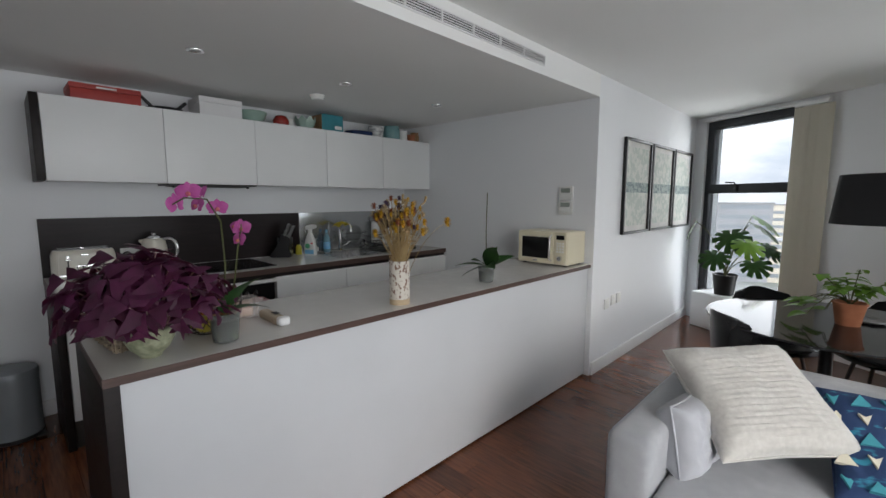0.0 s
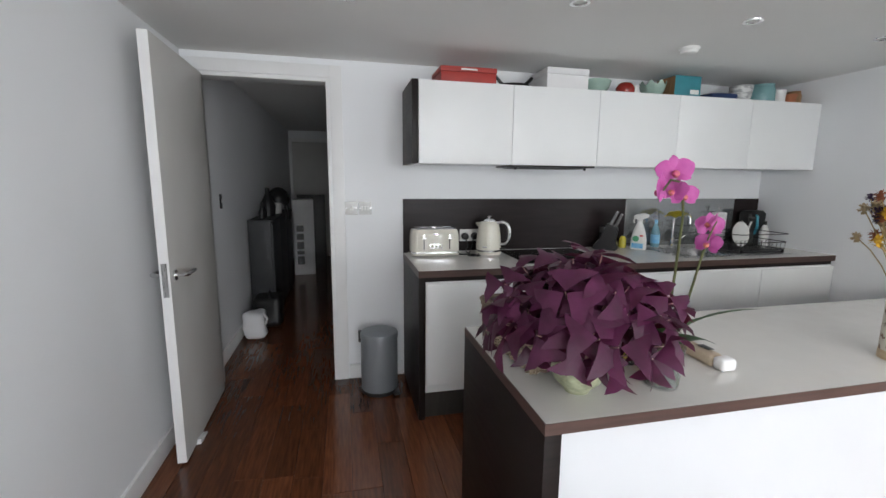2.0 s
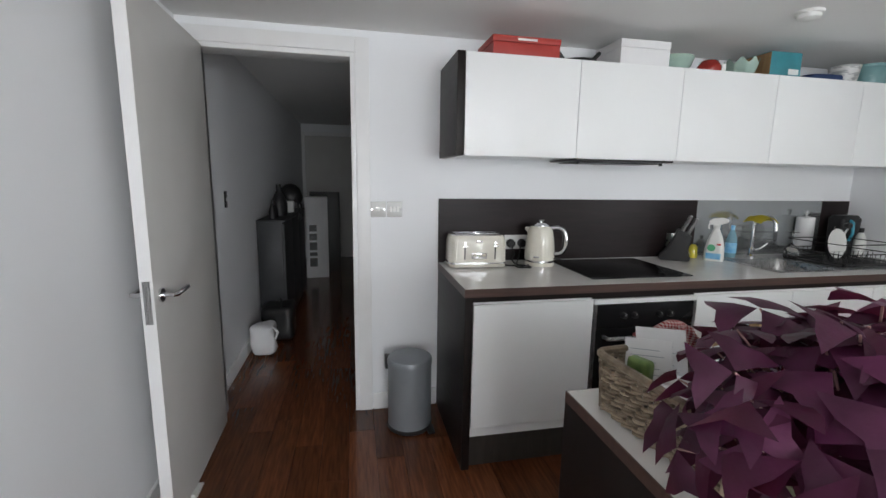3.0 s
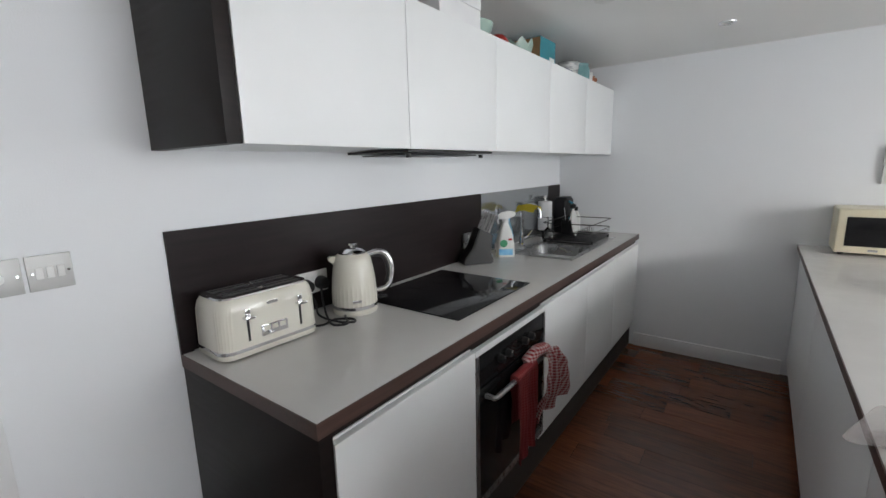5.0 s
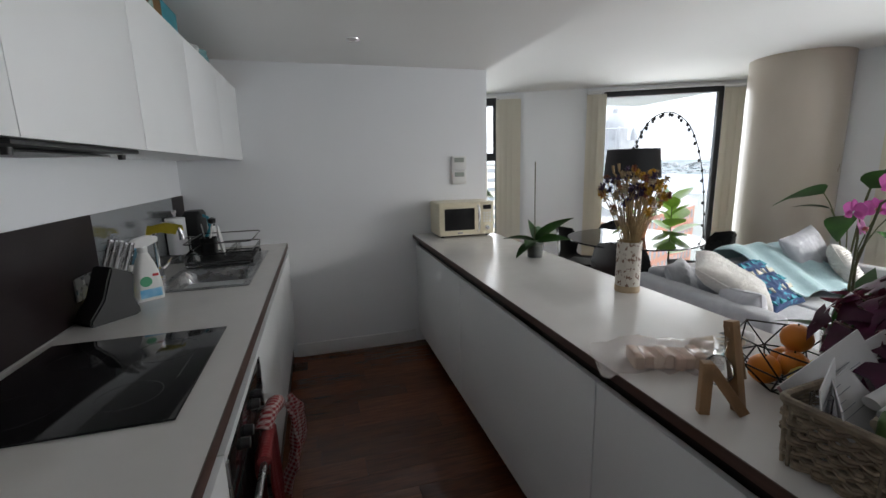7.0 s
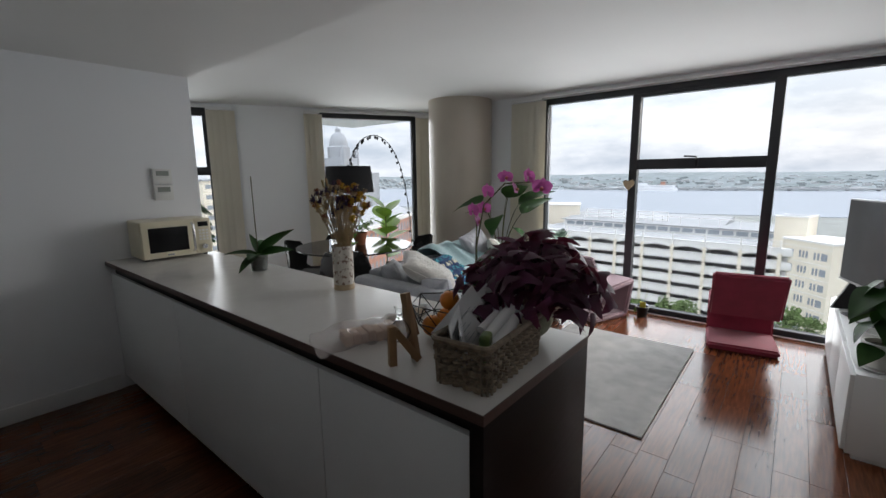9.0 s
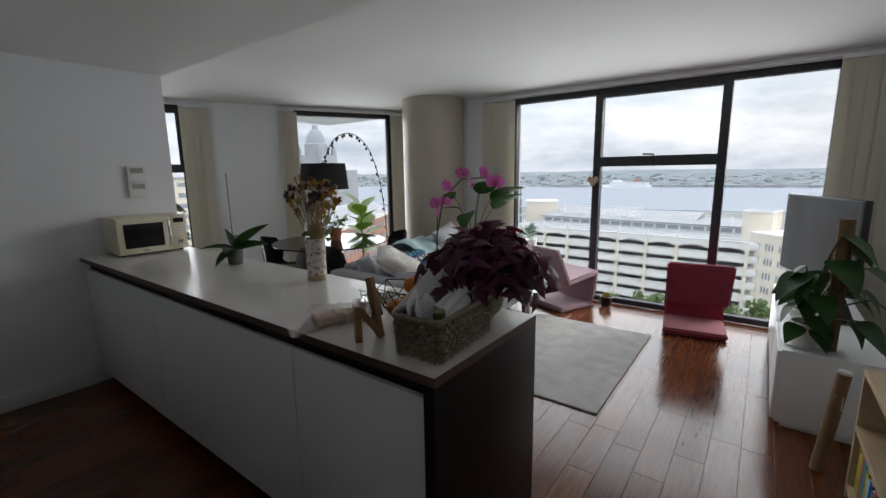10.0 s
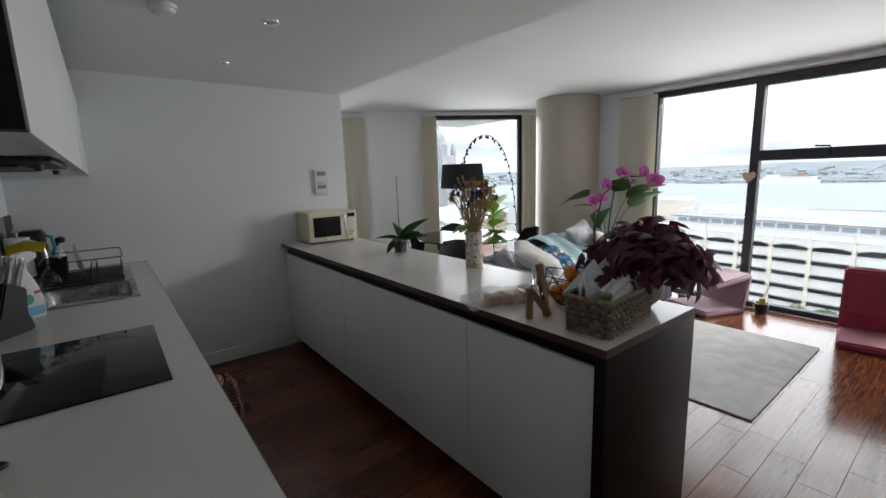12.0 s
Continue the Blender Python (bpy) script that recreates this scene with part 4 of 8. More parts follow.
def leaf_clump(bm, c, r, n, rg, size):
    for _ in range(n):
        d = Vector((rg.gauss(0, 1), rg.gauss(0, 1), rg.gauss(0, 0.8))).normalized() * r * rg.uniform(0.55, 1.05)
        p = Vector(c) + d
        q = Euler((rg.uniform(0, 6), rg.uniform(0, 6), rg.uniform(0, 6))).to_matrix()
        s = size * rg.uniform(0.6, 1.3)
        vs = [bm.verts.new(p + q @ Vector(v) * s) for v in ((-0.5, 0, 0), (0, -0.35, 0.1), (0.6, 0, 0), (0, 0.35, 0.1))]
        bm.faces.new(vs)


rnd = random.Random(12)
for i, (x, y, h) in enumerate(((97, 16.2, 7.6), (98, 20, 6.6), (95, -0.6, 10.0), (93, -3.4, 9.2), (97, 3.6, 7.4), (98, 26, 6.4))):
    tr = thing("street_tree", (x, y, GZ), "green street tree below the car park", "tree", "street trees")
    part("trunk", tube(bmesh.new(), [(0, 0, 0), (0.1, 0, h * 0.4), (0, 0.1, h * 0.7)], 0.22, 8, 0.08), STEM, tr)
    cr = bmesh.new()
    for _ in range(9):
        leaf_clump(cr, (rnd.uniform(-1.6, 1.6), rnd.uniform(-1.6, 1.6), h * rnd.uniform(0.5, 0.95)), rnd.uniform(0.8, 1.4), 90, rnd, 0.5)
    part("crown", cr, TREE, tr)

# ---- things on the kitchen worktop ----
def loft(bm, rings, caps=(True, True)):
    """A skin over rings of equally many points."""
    rs = [[bm.verts.new(p) for p in r] for r in rings]
    n = len(rs[0])
    for a, b in zip(rs, rs[1:]):
        for i in range(n):
            bm.faces.new((a[i], a[(i + 1) % n], b[(i + 1) % n], b[i]))
    if caps[0]:
        bm.faces.new(rs[0][::-1])
    if caps[1]:
        bm.faces.new(rs[-1])
    return bm


def flowing(pts, n=6):
    """A smooth line through the points given."""
    P = [Vector(p) for p in pts]
    out = []
    for i in range(len(P) - 1):
        p0, p1, p2, p3 = P[max(0, i - 1)], P[i], P[i + 1], P[min(len(P) - 1, i + 2)]
        for k in range(n):
            t = k / n
            out.append(0.5 * ((2 * p1) + (p2 - p0) * t + (2 * p0 - 5 * p1 + 4 * p2 - p3) * t * t + (3 * p1 - p0 - 3 * p2 + p3) * t ** 3))
    return out + [P[-1]]


def rrect(hx, hy, r, z, n=6, flute=0.0):
    """A rounded rectangle at height z, the corners fluted by a small ripple."""
    pts = []
    for cx, cy, a0 in ((hx - r, hy - r, 0), (-hx + r, hy - r, 90), (-hx + r, -hy + r, 180), (hx - r, -hy + r, 270)):
        for i in range(n + 1):
            a = radians(a0 + 90 * i / n)
            rr = r + (flute if i % 2 else 0)
            pts.append(Vector((cx + rr * math.cos(a), cy + rr * math.sin(a), z)))
    return pts


def leverbar(bm, x, y, z):
    box(bm, x, x + 0.022, y - 0.016, y + 0.016, z - 0.004, z + 0.004, bevel=0.003)


ts = thing("toaster", (-2.888, 0.912, CT), "cream four-slice toaster with chrome trim", "toaster", turn=-2)
part("base", loft(bmesh.new(), [rrect(0.094, 0.163, 0.04, 0.006), rrect(0.096, 0.165, 0.04, 0.022)]), CREAM, ts)
part("chrome_band", loft(bmesh.new(), [rrect(0.0965, 0.1655, 0.04, 0.0222), rrect(0.0965, 0.1655, 0.04, 0.032)]), CHROME, ts, "chrome band")
part("body", loft(bmesh.new(), [rrect(0.095, 0.164, 0.04, 0.032, 14, -0.0018), rrect(0.094, 0.162, 0.042, 0.14, 14, -0.0018), rrect(0.090, 0.157, 0.045, 0.168, 14, -0.001), rrect(0.082, 0.149, 0.045, 0.182, 14)]), CREAM, ts)
part("top_plate", loft(bmesh.new(), [rrect(0.082, 0.149, 0.042, 0.1822), rrect(0.080, 0.147, 0.042, 0.1875)]), CHROME, ts, "chrome top plate")
for x in (-0.036, 0.036):
    for y in (-0.068, 0.068):
        part("slot", bx(x - 0.022, x + 0.022, y - 0.058, y + 0.058, 0.1876, 0.1885), BLACK, ts, "black bread slot")
for x in (-0.036, 0.036):
    part("slot_guide", bx(x - 0.003, x + 0.003, -0.125, 0.125, 0.1885, 0.1895), CHROME, ts)
for y in (-0.082, 0.092):
    part("lever_slit", bx(0.0935, 0.0958, y - 0.0035, y + 0.0035, 0.05, 0.142), BLACK, ts)
    lv = bmesh.new()
    leverbar(lv, 0.095, y, 0.125)
    box(lv, 0.095, 0.101, y - 0.008, y + 0.008, 0.125, 0.150, bevel=0.003)
    part("lever", lv, CHROME, ts, "chrome lever")
part("control_panel", bx(0.0935, 0.0975, -0.044, 0.044, 0.052, 0.086, bevel=0.002), CHROME, ts, "chrome control panel")
for i in range(3):
    part("button", bx(0.0972, 0.0995, -0.036 + i * 0.026, -0.016 + i * 0.026, 0.066, 0.081, bevel=0.001), CREAM, ts)
part("slider", bx(0.0972, 0.108, -0.022, -0.010, 0.055, 0.063, bevel=0.002), CHROME, ts)
part("badge", bx(0.0925, 0.0948, -0.018, 0.018, 0.146, 0.156, bevel=0.001), CHROME, ts, "small chrome badge")

kt = thing("kettle", (-2.862, 1.300, CT), "cream cone-shaped kettle with chrome handle and lid", "kettle", turn=-36)
kt.scale = (1.08, 1.08, 1.08)
part("power_base", lathe(bmesh.new(), [(0, 0), (0.080, 0), (0.082, 0.008), (0.080, 0.018), (0, 0.018)], 40), CREAM, kt)
part("chrome_band", lathe(bmesh.new(), [(0.079, 0.018), (0.081, 0.020), (0.081, 0.030), (0.079, 0.031)], 40), CHROME, kt, "chrome band")
kb = bmesh.new()
rings = []
for z, r in ((0.031, 0.0795), (0.07, 0.079), (0.12, 0.0755), (0.16, 0.071), (0.19, 0.065), (0.205, 0.058), (0.212, 0.050)):
    rings.append([Vector(((r + (0.0012 * math.cos(i * math.pi) if z < 0.15 else 0)) * math.cos(2 * math.pi * i / 64), (r + (0.0012 * math.cos(i * math.pi) if z < 0.15 else 0)) * math.sin(2 * math.pi * i / 64), z)) for i in range(64)])
part("body", loft(kb, rings), CREAM, kt)
part("lid", lathe(bmesh.new(), [(0.050, 0.2122), (0.050, 0.217), (0.034, 0.228), (0.012, 0.232), (0.012, 0.238), (0.018, 0.240), (0.019, 0.247), (0, 0.249)], 36), CHROME, kt, "chrome lid with a knob")
kp = bmesh.new()
prism(kp, [(-0.052, 0.165), (-0.066, 0.172), (-0.088, 0.196), (-0.084, 0.203), (-0.052, 0.203)], "x", -0.016, 0.016)
bmesh.ops.bevel(kp, geom=kp.edges[:], offset=0.004, segments=2, affect="EDGES")
part("spout", kp, CREAM, kt)
hd = bmesh.new()
tube(hd, flowing([(0, 0.052, 0.200), (0, 0.085, 0.208), (0, 0.118, 0.200), (0, 0.136, 0.165), (0, 0.138, 0.12), (0, 0.130, 0.088), (0, 0.108, 0.070), (0, 0.074, 0.066)]), 0.0105, 12)
part("handle", hd, CHROME, kt, "chrome loop handle")
part("handle_grip", tube(bmesh.new(), flowing([(0, 0.075, 0.196), (0, 0.106, 0.189), (0, 0.122, 0.165), (0, 0.124, 0.12), (0, 0.117, 0.095)]), 0.006, 10), BLACK, kt, "black inner grip")
part("switch", bx(-0.012, 0.012, 0.078, 0.118, 0.036, 0.042, bevel=0.002), BLACK, kt)
part("badge", bx(0.0775, 0.0805, -0.015, 0.015, 0.046, 0.056, bevel=0.001), CHROME, kt, "small chrome badge")


def socket(name, at, turn, label, plugs=1, metal=WHITEPL, w=0.146):
    th = thing(name, at, label, "socket", turn=turn)
    part("plate", bx(-w / 2, w / 2, -0.008, 0, -0.043, 0.043, bevel=0.002), metal, th)
    for i in range(2):
        x = -0.036 + 0.072 * i
        part("rocker", bx(x + 0.012, x + 0.024, -0.0105, -0.008, 0.012, 0.030, bevel=0.001), WHITEPL, th)
        part("pin_hole", bx(x - 0.003, x + 0.003, -0.0085, -0.008, -0.004, 0.006), BLACK, th)
    for i in range(plugs):
        pg = bmesh.new()
        lathe(pg, [(0.026, 0.0), (0.027, 0.012), (0.021, 0.036), (0.0, 0.038)], 20, m=pose(-0.036 + 0.072 * i, -0.008, -0.006, 90, 0, 0))
        part("plug", pg, BLACK, th, "black plug")
    return th


socket("socket", (XB + 0.0105, 1.195, 1.022), 90, "white double socket with black plugs on the splashback", 2)
socket("socket", (XB + 0.0105, 2.325, 1.022), 90, "steel double socket behind the knife block", 0, STEEL)
cb_ = thing("power_cable", (-2.95, 1.14, CT), "black cables of the toaster and kettle", "cable")
part("cable", tube(bmesh.new(), flowing([(-0.005, 0.02, 0.095), (0.015, 0.03, 0.05), (0.07, 0.0, 0.02), (0.15, 0.02, 0.005), (0.20, 0.05, 0.0045), (0.17, 0.07, 0.0045), (0.12, 0.03, 0.0045), (0.13, -0.03, 0.005), (0.10, -0.075, 0.006)]), 0.0042, 8), BLACK, cb_)
part("cable", tube(bmesh.new(), flowing([(-0.005, 0.075, 0.095), (0.02, 0.06, 0.045), (0.09, 0.02, 0.012), (0.16, -0.01, 0.0045), (0.19, 0.03, 0.0045), (0.13, 0.07, 0.0045), (0.10, 0.11, 0.006)]), 0.0042, 8), BLACK, cb_)

kn = thing("knife_block", (-2.885, 2.262, CT), "black knife block with six steel-ended knives", "knife block", turn=90)
kb = bmesh.new()
prism(kb, [(-0.095, 0), (0.060, 0), (0.068, 0.012), (0.050, 0.060), (0.062, 0.150), (-0.010, 0.185), (-0.050, 0.08), (-0.098, 0.02)], "y", -0.050, 0.050)
bmesh.ops.bevel(kb, geom=kb.edges[:], offset=0.006, segments=2, affect="EDGES")
part("block", kb, BLACK, kn)
kn.matrix_basis = pose(-2.885, 2.262, CT, 0, 0, 52) @ Matrix.Scale(1.1, 4)
part("front_plate", prism(bmesh.new(), [(0.062, 0.036), (0.0645, 0.0365), (0.0565, 0.056), (0.054, 0.0555)], "y", -0.044, 0.044), STEEL, kn, "steel front plate")
for r_ in range(2):
    for c_ in range(3):
        p = Vector((0.010 + 0.030 * r_, -0.030 + 0.030 * c_, 0.166 - 0.014 * r_))
        d = Vector((0.42, 0, 1)).normalized()
        part("knife_handle", tube(bmesh.new(), [p, p + d * 0.05, p + d * 0.10], 0.0085, 8), STEEL, kn, "steel knife handle")
        part("handle_end", tube(bmesh.new(), [p + d * 0.1002, p + d * 0.106], 0.0087, 8), CHROME, kn)

sb = thing("spray_bottle", (-2.838, 2.492, CT), "white cleaning spray bottle with a blue and green label", "bottle", turn=-52)
sb.scale = (1.15, 1.15, 1.12)
part("bottle", loft(bmesh.new(), [rrect(0.024, 0.047, 0.018, z) if k == 0 else rrect(a, b2, min(a, b2) * 0.8, z) for k, (a, b2, z) in enumerate(((0.024, 0.047, 0.0), (0.026, 0.049, 0.01), (0.026, 0.047, 0.07), (0.025, 0.040, 0.11), (0.022, 0.030, 0.145), (0.017, 0.020, 0.170), (0.014, 0.014, 0.185)))]), WHITEPL, sb)
part("collar", lathe(bmesh.new(), [(0.016, 0.185), (0.017, 0.187), (0.017, 0.205), (0.012, 0.207)], 20), WHITEPL, sb)
hd = bmesh.new()
prism(hd, [(-0.030, 0.205), (0.020, 0.207), (0.052, 0.222), (0.053, 0.240), (0.020, 0.248), (-0.020, 0.240), (-0.040, 0.225)], "x", -0.011, 0.011)
bmesh.ops.bevel(hd, geom=hd.edges[:], offset=0.003, segments=2, affect="EDGES")
part("spray_head", hd, WHITEPL, sb)
part("trigger", tube(bmesh.new(), bez((0, -0.030, 0.218), (0, -0.044, 0.195), (0, -0.034, 0.178), 6), 0.004, 8), WHITEPL, sb)
LBLUE = mat("label_blue", (0.12, 0.42, 0.72), (0.30, 0.60, 0.80), 0.4, scale=30)
LGREEN = mat("label_green", (0.10, 0.42, 0.22), None, 0.4)
LRED = mat("label_red", (0.60, 0.04, 0.05), None, 0.4)
part("label", bx(0.0262, 0.0268, -0.036, 0.036, 0.012, 0.045), LBLUE, sb, "blue label band")
part("label", lathe(bmesh.new(), [(0, 0), (0.020, 0), (0.020, 0.0008), (0, 0.0008)], 24, m=pose(0.0262, -0.012, 0.075, 0, 90, 0)), LGREEN, sb, "green round label")
part("label", bx(0.0262, 0.0268, 0.012, 0.032, 0.092, 0.102), LRED, sb, "small red label")


def bottle(name, at, label, prof, material, cap=None, capm=None, lab=None, labm=None):
    th = thing(name, at, label, "bottle")
    part("bottle", lathe(bmesh.new(), prof, 24), material, th)
    if cap:
        part("cap", lathe(bmesh.new(), cap, 16), capm, th)
    if lab:
        r, z0, z1 = lab
        part("label", lathe(bmesh.new(), [(r, z0), (r + 0.0006, z0), (r + 0.0006, z1), (r, z1)], 24), labm, th)
    return th


SOAPY = mat("yellow_washing_liquid", (0.62, 0.55, 0.06), (0.55, 0.48, 0.05), 0.15, coat=0.5)
SPONGE = mat("yellow_cloth", (0.70, 0.58, 0.06), (0.60, 0.48, 0.04), 0.9, scale=30, bump=0.5, fine=300)
BLUEGL = mat("blue_clear_plastic", (0.30, 0.55, 0.68), (0.22, 0.46, 0.60), 0.15, alpha=0.6)
bottle("soap_bottle", (-2.925, 2.585, CT), "small clear soap pump bottle beside the sink", [(0, 0), (0.030, 0), (0.032, 0.008), (0.032, 0.075), (0.016, 0.098), (0.012, 0.110), (0, 0.110)], CLEARPL, [(0.010, 0.110), (0.010, 0.128), (0.018, 0.130), (0.018, 0.136), (0, 0.138)], WHITEPL, (0.0325, 0.02, 0.06), PAPER)
bottle("dish_soap_bottle", (-2.935, 2.715, CT), "blue-labelled clear dish soap bottle beside the tap", [(0, 0), (0.030, 0), (0.033, 0.01), (0.033, 0.11), (0.022, 0.155), (0.011, 0.185), (0, 0.185)], BLUEGL, [(0.012, 0.185), (0.012, 0.215), (0, 0.216)], LBLUE, (0.0335, 0.03, 0.10), LBLUE)
bottle("washing_up_bottle", (-2.95, 2.435, CT), "small bottle of yellow washing-up liquid", [(0, 0), (0.026, 0), (0.028, 0.008), (0.026, 0.07), (0.012, 0.09), (0, 0.09)], SOAPY)

# sink, drainer and tap
sk = thing("sink", (0, 0, CT), "stainless steel sink with a drainer", "sink")
rim = bmesh.new()
for q in ((SX0 - 0.03, SX0 + 0.004, SY0 - 0.03, 3.485), (SX1 - 0.004, SX1 + 0.025, SY0 - 0.03, 3.485), (SX0 + 0.004, SX1 - 0.004, SY0 - 0.03, SY0 + 0.004), (SX0 + 0.004, SX1 - 0.004, SY1 - 0.004, 3.485)):
    box(rim, *q, 0.0006, 0.004)
part("rim", rim, STEEL, sk)
bowl = bmesh.new()
cx, cy, hx, hy = (SX0 + SX1) / 2, (SY0 + SY1) / 2, (SX1 - SX0) / 2 - 0.001, (SY1 - SY0) / 2 - 0.001
loft(bowl, [[p + Vector((cx, cy, 0)) for p in rrect(a, b2, r, z)] for a, b2, r, z in ((hx, hy, 0.05, 0.001), (hx - 0.006, hy - 0.006, 0.06, -0.02), (hx - 0.012, hy - 0.012, 0.07, -0.13), (hx - 0.04, hy - 0.04, 0.07, -0.15), (0.03, 0.03, 0.02, -0.152))], caps=(False, True))
part("bowl", bowl, STEEL, sk)
part("waste", lathe(bmesh.new(), [(0.038, -0.1515), (0.03, -0.149), (0, -0.150)], 24, at=(cx, cy, 0)), CHROME, sk)
for i in range(9):
    part("drainer_rib", bx(SX0 + 0.03 + i * 0.036, SX0 + 0.042 + i * 0.036, 3.06, 3.45, 0.004, 0.0062, bevel=0.001), STEEL, sk)
tp = thing("kitchen_tap", (-2.90, 2.845, CT + 0.004), "tall curved chrome mixer tap", "tap")
part("base", lathe(bmesh.new(), [(0, 0), (0.026, 0), (0.026, 0.012), (0.018, 0.02), (0.018, 0.06), (0.012, 0.066), (0, 0.066)], 24), CHROME, tp)
part("spout", tube(bmesh.new(), flowing([(0, 0, 0.06), (0, 0, 0.20), (0.008, 0.004, 0.245), (0.032, 0.016, 0.275), (0.066, 0.030, 0.278), (0.096, 0.044, 0.258), (0.106, 0.050, 0.225)]), 0.011, 12), CHROME, tp)
part("nozzle", tube(bmesh.new(), [(0.106, 0.050, 0.2248), (0.108, 0.051, 0.19)], 0.0135, 12), CHROME, tp)
part("lever", tube(bmesh.new(), [(0.01, 0.018, 0.05), (0.02, 0.05, 0.06), (0.035, 0.085, 0.095)], 0.006, 8), CHROME, tp)
cl = thing("dish_cloth", (-2.845, 2.85, CT + 0.20), "yellow cleaning cloth draped over the tap", "cloth")
cbm = bmesh.new()
gx = []
for i in range(11):
    row = []
    for j in range(9):
        u, v = i / 10 - 0.5, j / 8 - 0.5
        row.append(cbm.verts.new((v * 0.15 * (1 - 0.3 * abs(u)), u * 0.14 - 0.02, 0.093 - 1.5 * u * u * 0.10 - 0.03 * abs(v) + 0.006 * noise.noise(Vector((u * 9, v * 9, 1))))))
    gx.append(row)
for a, b in zip(gx, gx[1:]):
    for j in range(8):
        cbm.faces.new((a[j], a[j + 1], b[j + 1], b[j]))
bmesh.ops.solidify(cbm, geom=cbm.faces[:], thickness=0.003)
part("cloth", cbm, SPONGE, cl)

# dish rack and what stands in it
rk = thing("dish_rack", (-2.665, 3.27, CT + 0.0065), "black wire dish rack on the drainer", "dish rack")
RX, RY = 0.165, 0.215
for z in (0.075, 0.135):
    part("wire_rail", tube(bmesh.new(), [tuple(p) for p in rrect(RX + z * 0.08, RY + z * 0.08, 0.03, z, 4)], 0.0035, 6, closed=True), WIRE, rk)
part("wire_rail", tube(bmesh.new(), [tuple(p) for p in rrect(RX, RY, 0.03, 0.02, 4)], 0.003, 6, closed=True), WIRE, rk)
for i in range(11):
    y = -RY + 0.02 + i * (2 * RY - 0.04) / 10
    part("wire", tube(bmesh.new(), [(-RX - 0.006, y, 0.075), (-RX, y, 0.02), (RX, y, 0.02), (RX + 0.006, y, 0.075)], 0.0018, 6), WIRE, rk)
    part("wire", tube(bmesh.new(), [(0.02, y, 0.02), (0.024, y, 0.07), (0.05, y, 0.075), (0.054, y, 0.02)], 0.0016, 6), WIRE, rk)
for x in (-RX, RX):
    for y in (-RY + 0.03, RY - 0.03):
        part("foot", bx(x - 0.006, x + 0.006, y - 0.006, y + 0.006, 0, 0.022), WIRE, rk)
part("drip_tray", bx(-RX + 0.01, RX - 0.01, -RY + 0.01, RY - 0.01, 0.0, 0.008, bevel=0.003), BLACK, rk)
pt = thing("plate", (-2.70, 3.265, CT + 0.028), "white dinner plate standing in the dish rack", "plate")
part("plate", lathe(bmesh.new(), [(0, 0.0), (0.05, 0.0), (0.065, 0.004), (0.093, 0.013), (0.095, 0.016), (0.064, 0.008), (0, 0.005)], 40, m=pose(0, 0, 0.092, 0, 82, 8)), WHITEPL, pt)
cc = thing("cutlery_caddy", (-2.79, 3.42, CT + 0.014), "black cutlery caddy with a brush in the rack", "caddy")
part("caddy", loft(bmesh.new(), [rrect(0.04, 0.035, 0.012, 0), rrect(0.045, 0.04, 0.012, 0.11)], caps=(True, False)), BLACK, cc)
part("brush", tube(bmesh.new(), [(0, 0, 0.05), (0.02, 0.02, 0.17), (0.03, 0.03, 0.21)], 0.006, 8), WHITEPL, cc)
part("brush_head", lathe(bmesh.new(), [(0, 0.19), (0.022, 0.20), (0.024, 0.225), (0, 0.235)], 14, at=(0.025, 0.025, 0)), BLACK, cc)
part("spoon", tube(bmesh.new(), [(-0.015, 0, 0.03), (-0.03, -0.01, 0.20)], 0.004, 8), CHROME, cc)
wg = thing("wine_glass", (-2.80, 3.05, CT + 0.0065), "clear wine glass turned upside down on the drainer", "glass")
part("glass", lathe(bmesh.new(), [(0.034, 0.0), (0.042, 0.03), (0.038, 0.07), (0.012, 0.098), (0.0045, 0.105), (0.004, 0.165), (0.010, 0.172), (0.034, 0.176), (0.034, 0.178), (0, 0.179)], 28), CLEAR, wg)
kr = thing("kitchen_roll", (-2.93, 3.30, CT + 0.004), "white kitchen roll on a steel stand", "kitchen roll")
part("stand", lathe(bmesh.new(), [(0, 0), (0.06, 0), (0.06, 0.008), (0.008, 0.012), (0.008, 0.29), (0.014, 0.295), (0.012, 0.31), (0, 0.312)], 24), STEEL, kr)
part("paper", lathe(bmesh.new(), [(0.018, 0.05), (0.052, 0.05), (0.0525, 0.06), (0.0525, 0.265), (0.018, 0.27)], 28), PAPER, kr)
bk = thing("black_jug", (-2.90, 3.60, CT), "black filter jug with a blue handle in the corner", "jug")
part("body", loft(bmesh.new(), [rrect(0.05, 0.07, 0.03, 0), rrect(0.055, 0.08, 0.03, 0.02), rrect(0.058, 0.088, 0.03, 0.26), rrect(0.045, 0.07, 0.03, 0.285)]), BLACK, bk)
TEAL = mat("teal_plastic", (0.05, 0.32, 0.42), (0.04, 0.27, 0.36), 0.4)
part("handle", tube(bmesh.new(), [(0.06, -0.03, 0.25), (0.09, -0.05, 0.24), (0.10, -0.055, 0.17), (0.06, -0.03, 0.10)], 0.010, 8), TEAL, bk, "teal loop handle")
wb = thing("white_bottle", (-2.80, 3.62, CT), "white squeezy bottle with a black cap", "bottle")
part("bottle", lathe(bmesh.new(), [(0, 0), (0.032, 0), (0.034, 0.01), (0.034, 0.12), (0.02, 0.16), (0.012, 0.175), (0, 0.175)], 24), WHITEPL, wb)
part("cap", lathe(bmesh.new(), [(0.014, 0.175), (0.014, 0.205), (0, 0.207)], 16), BLACK, wb)

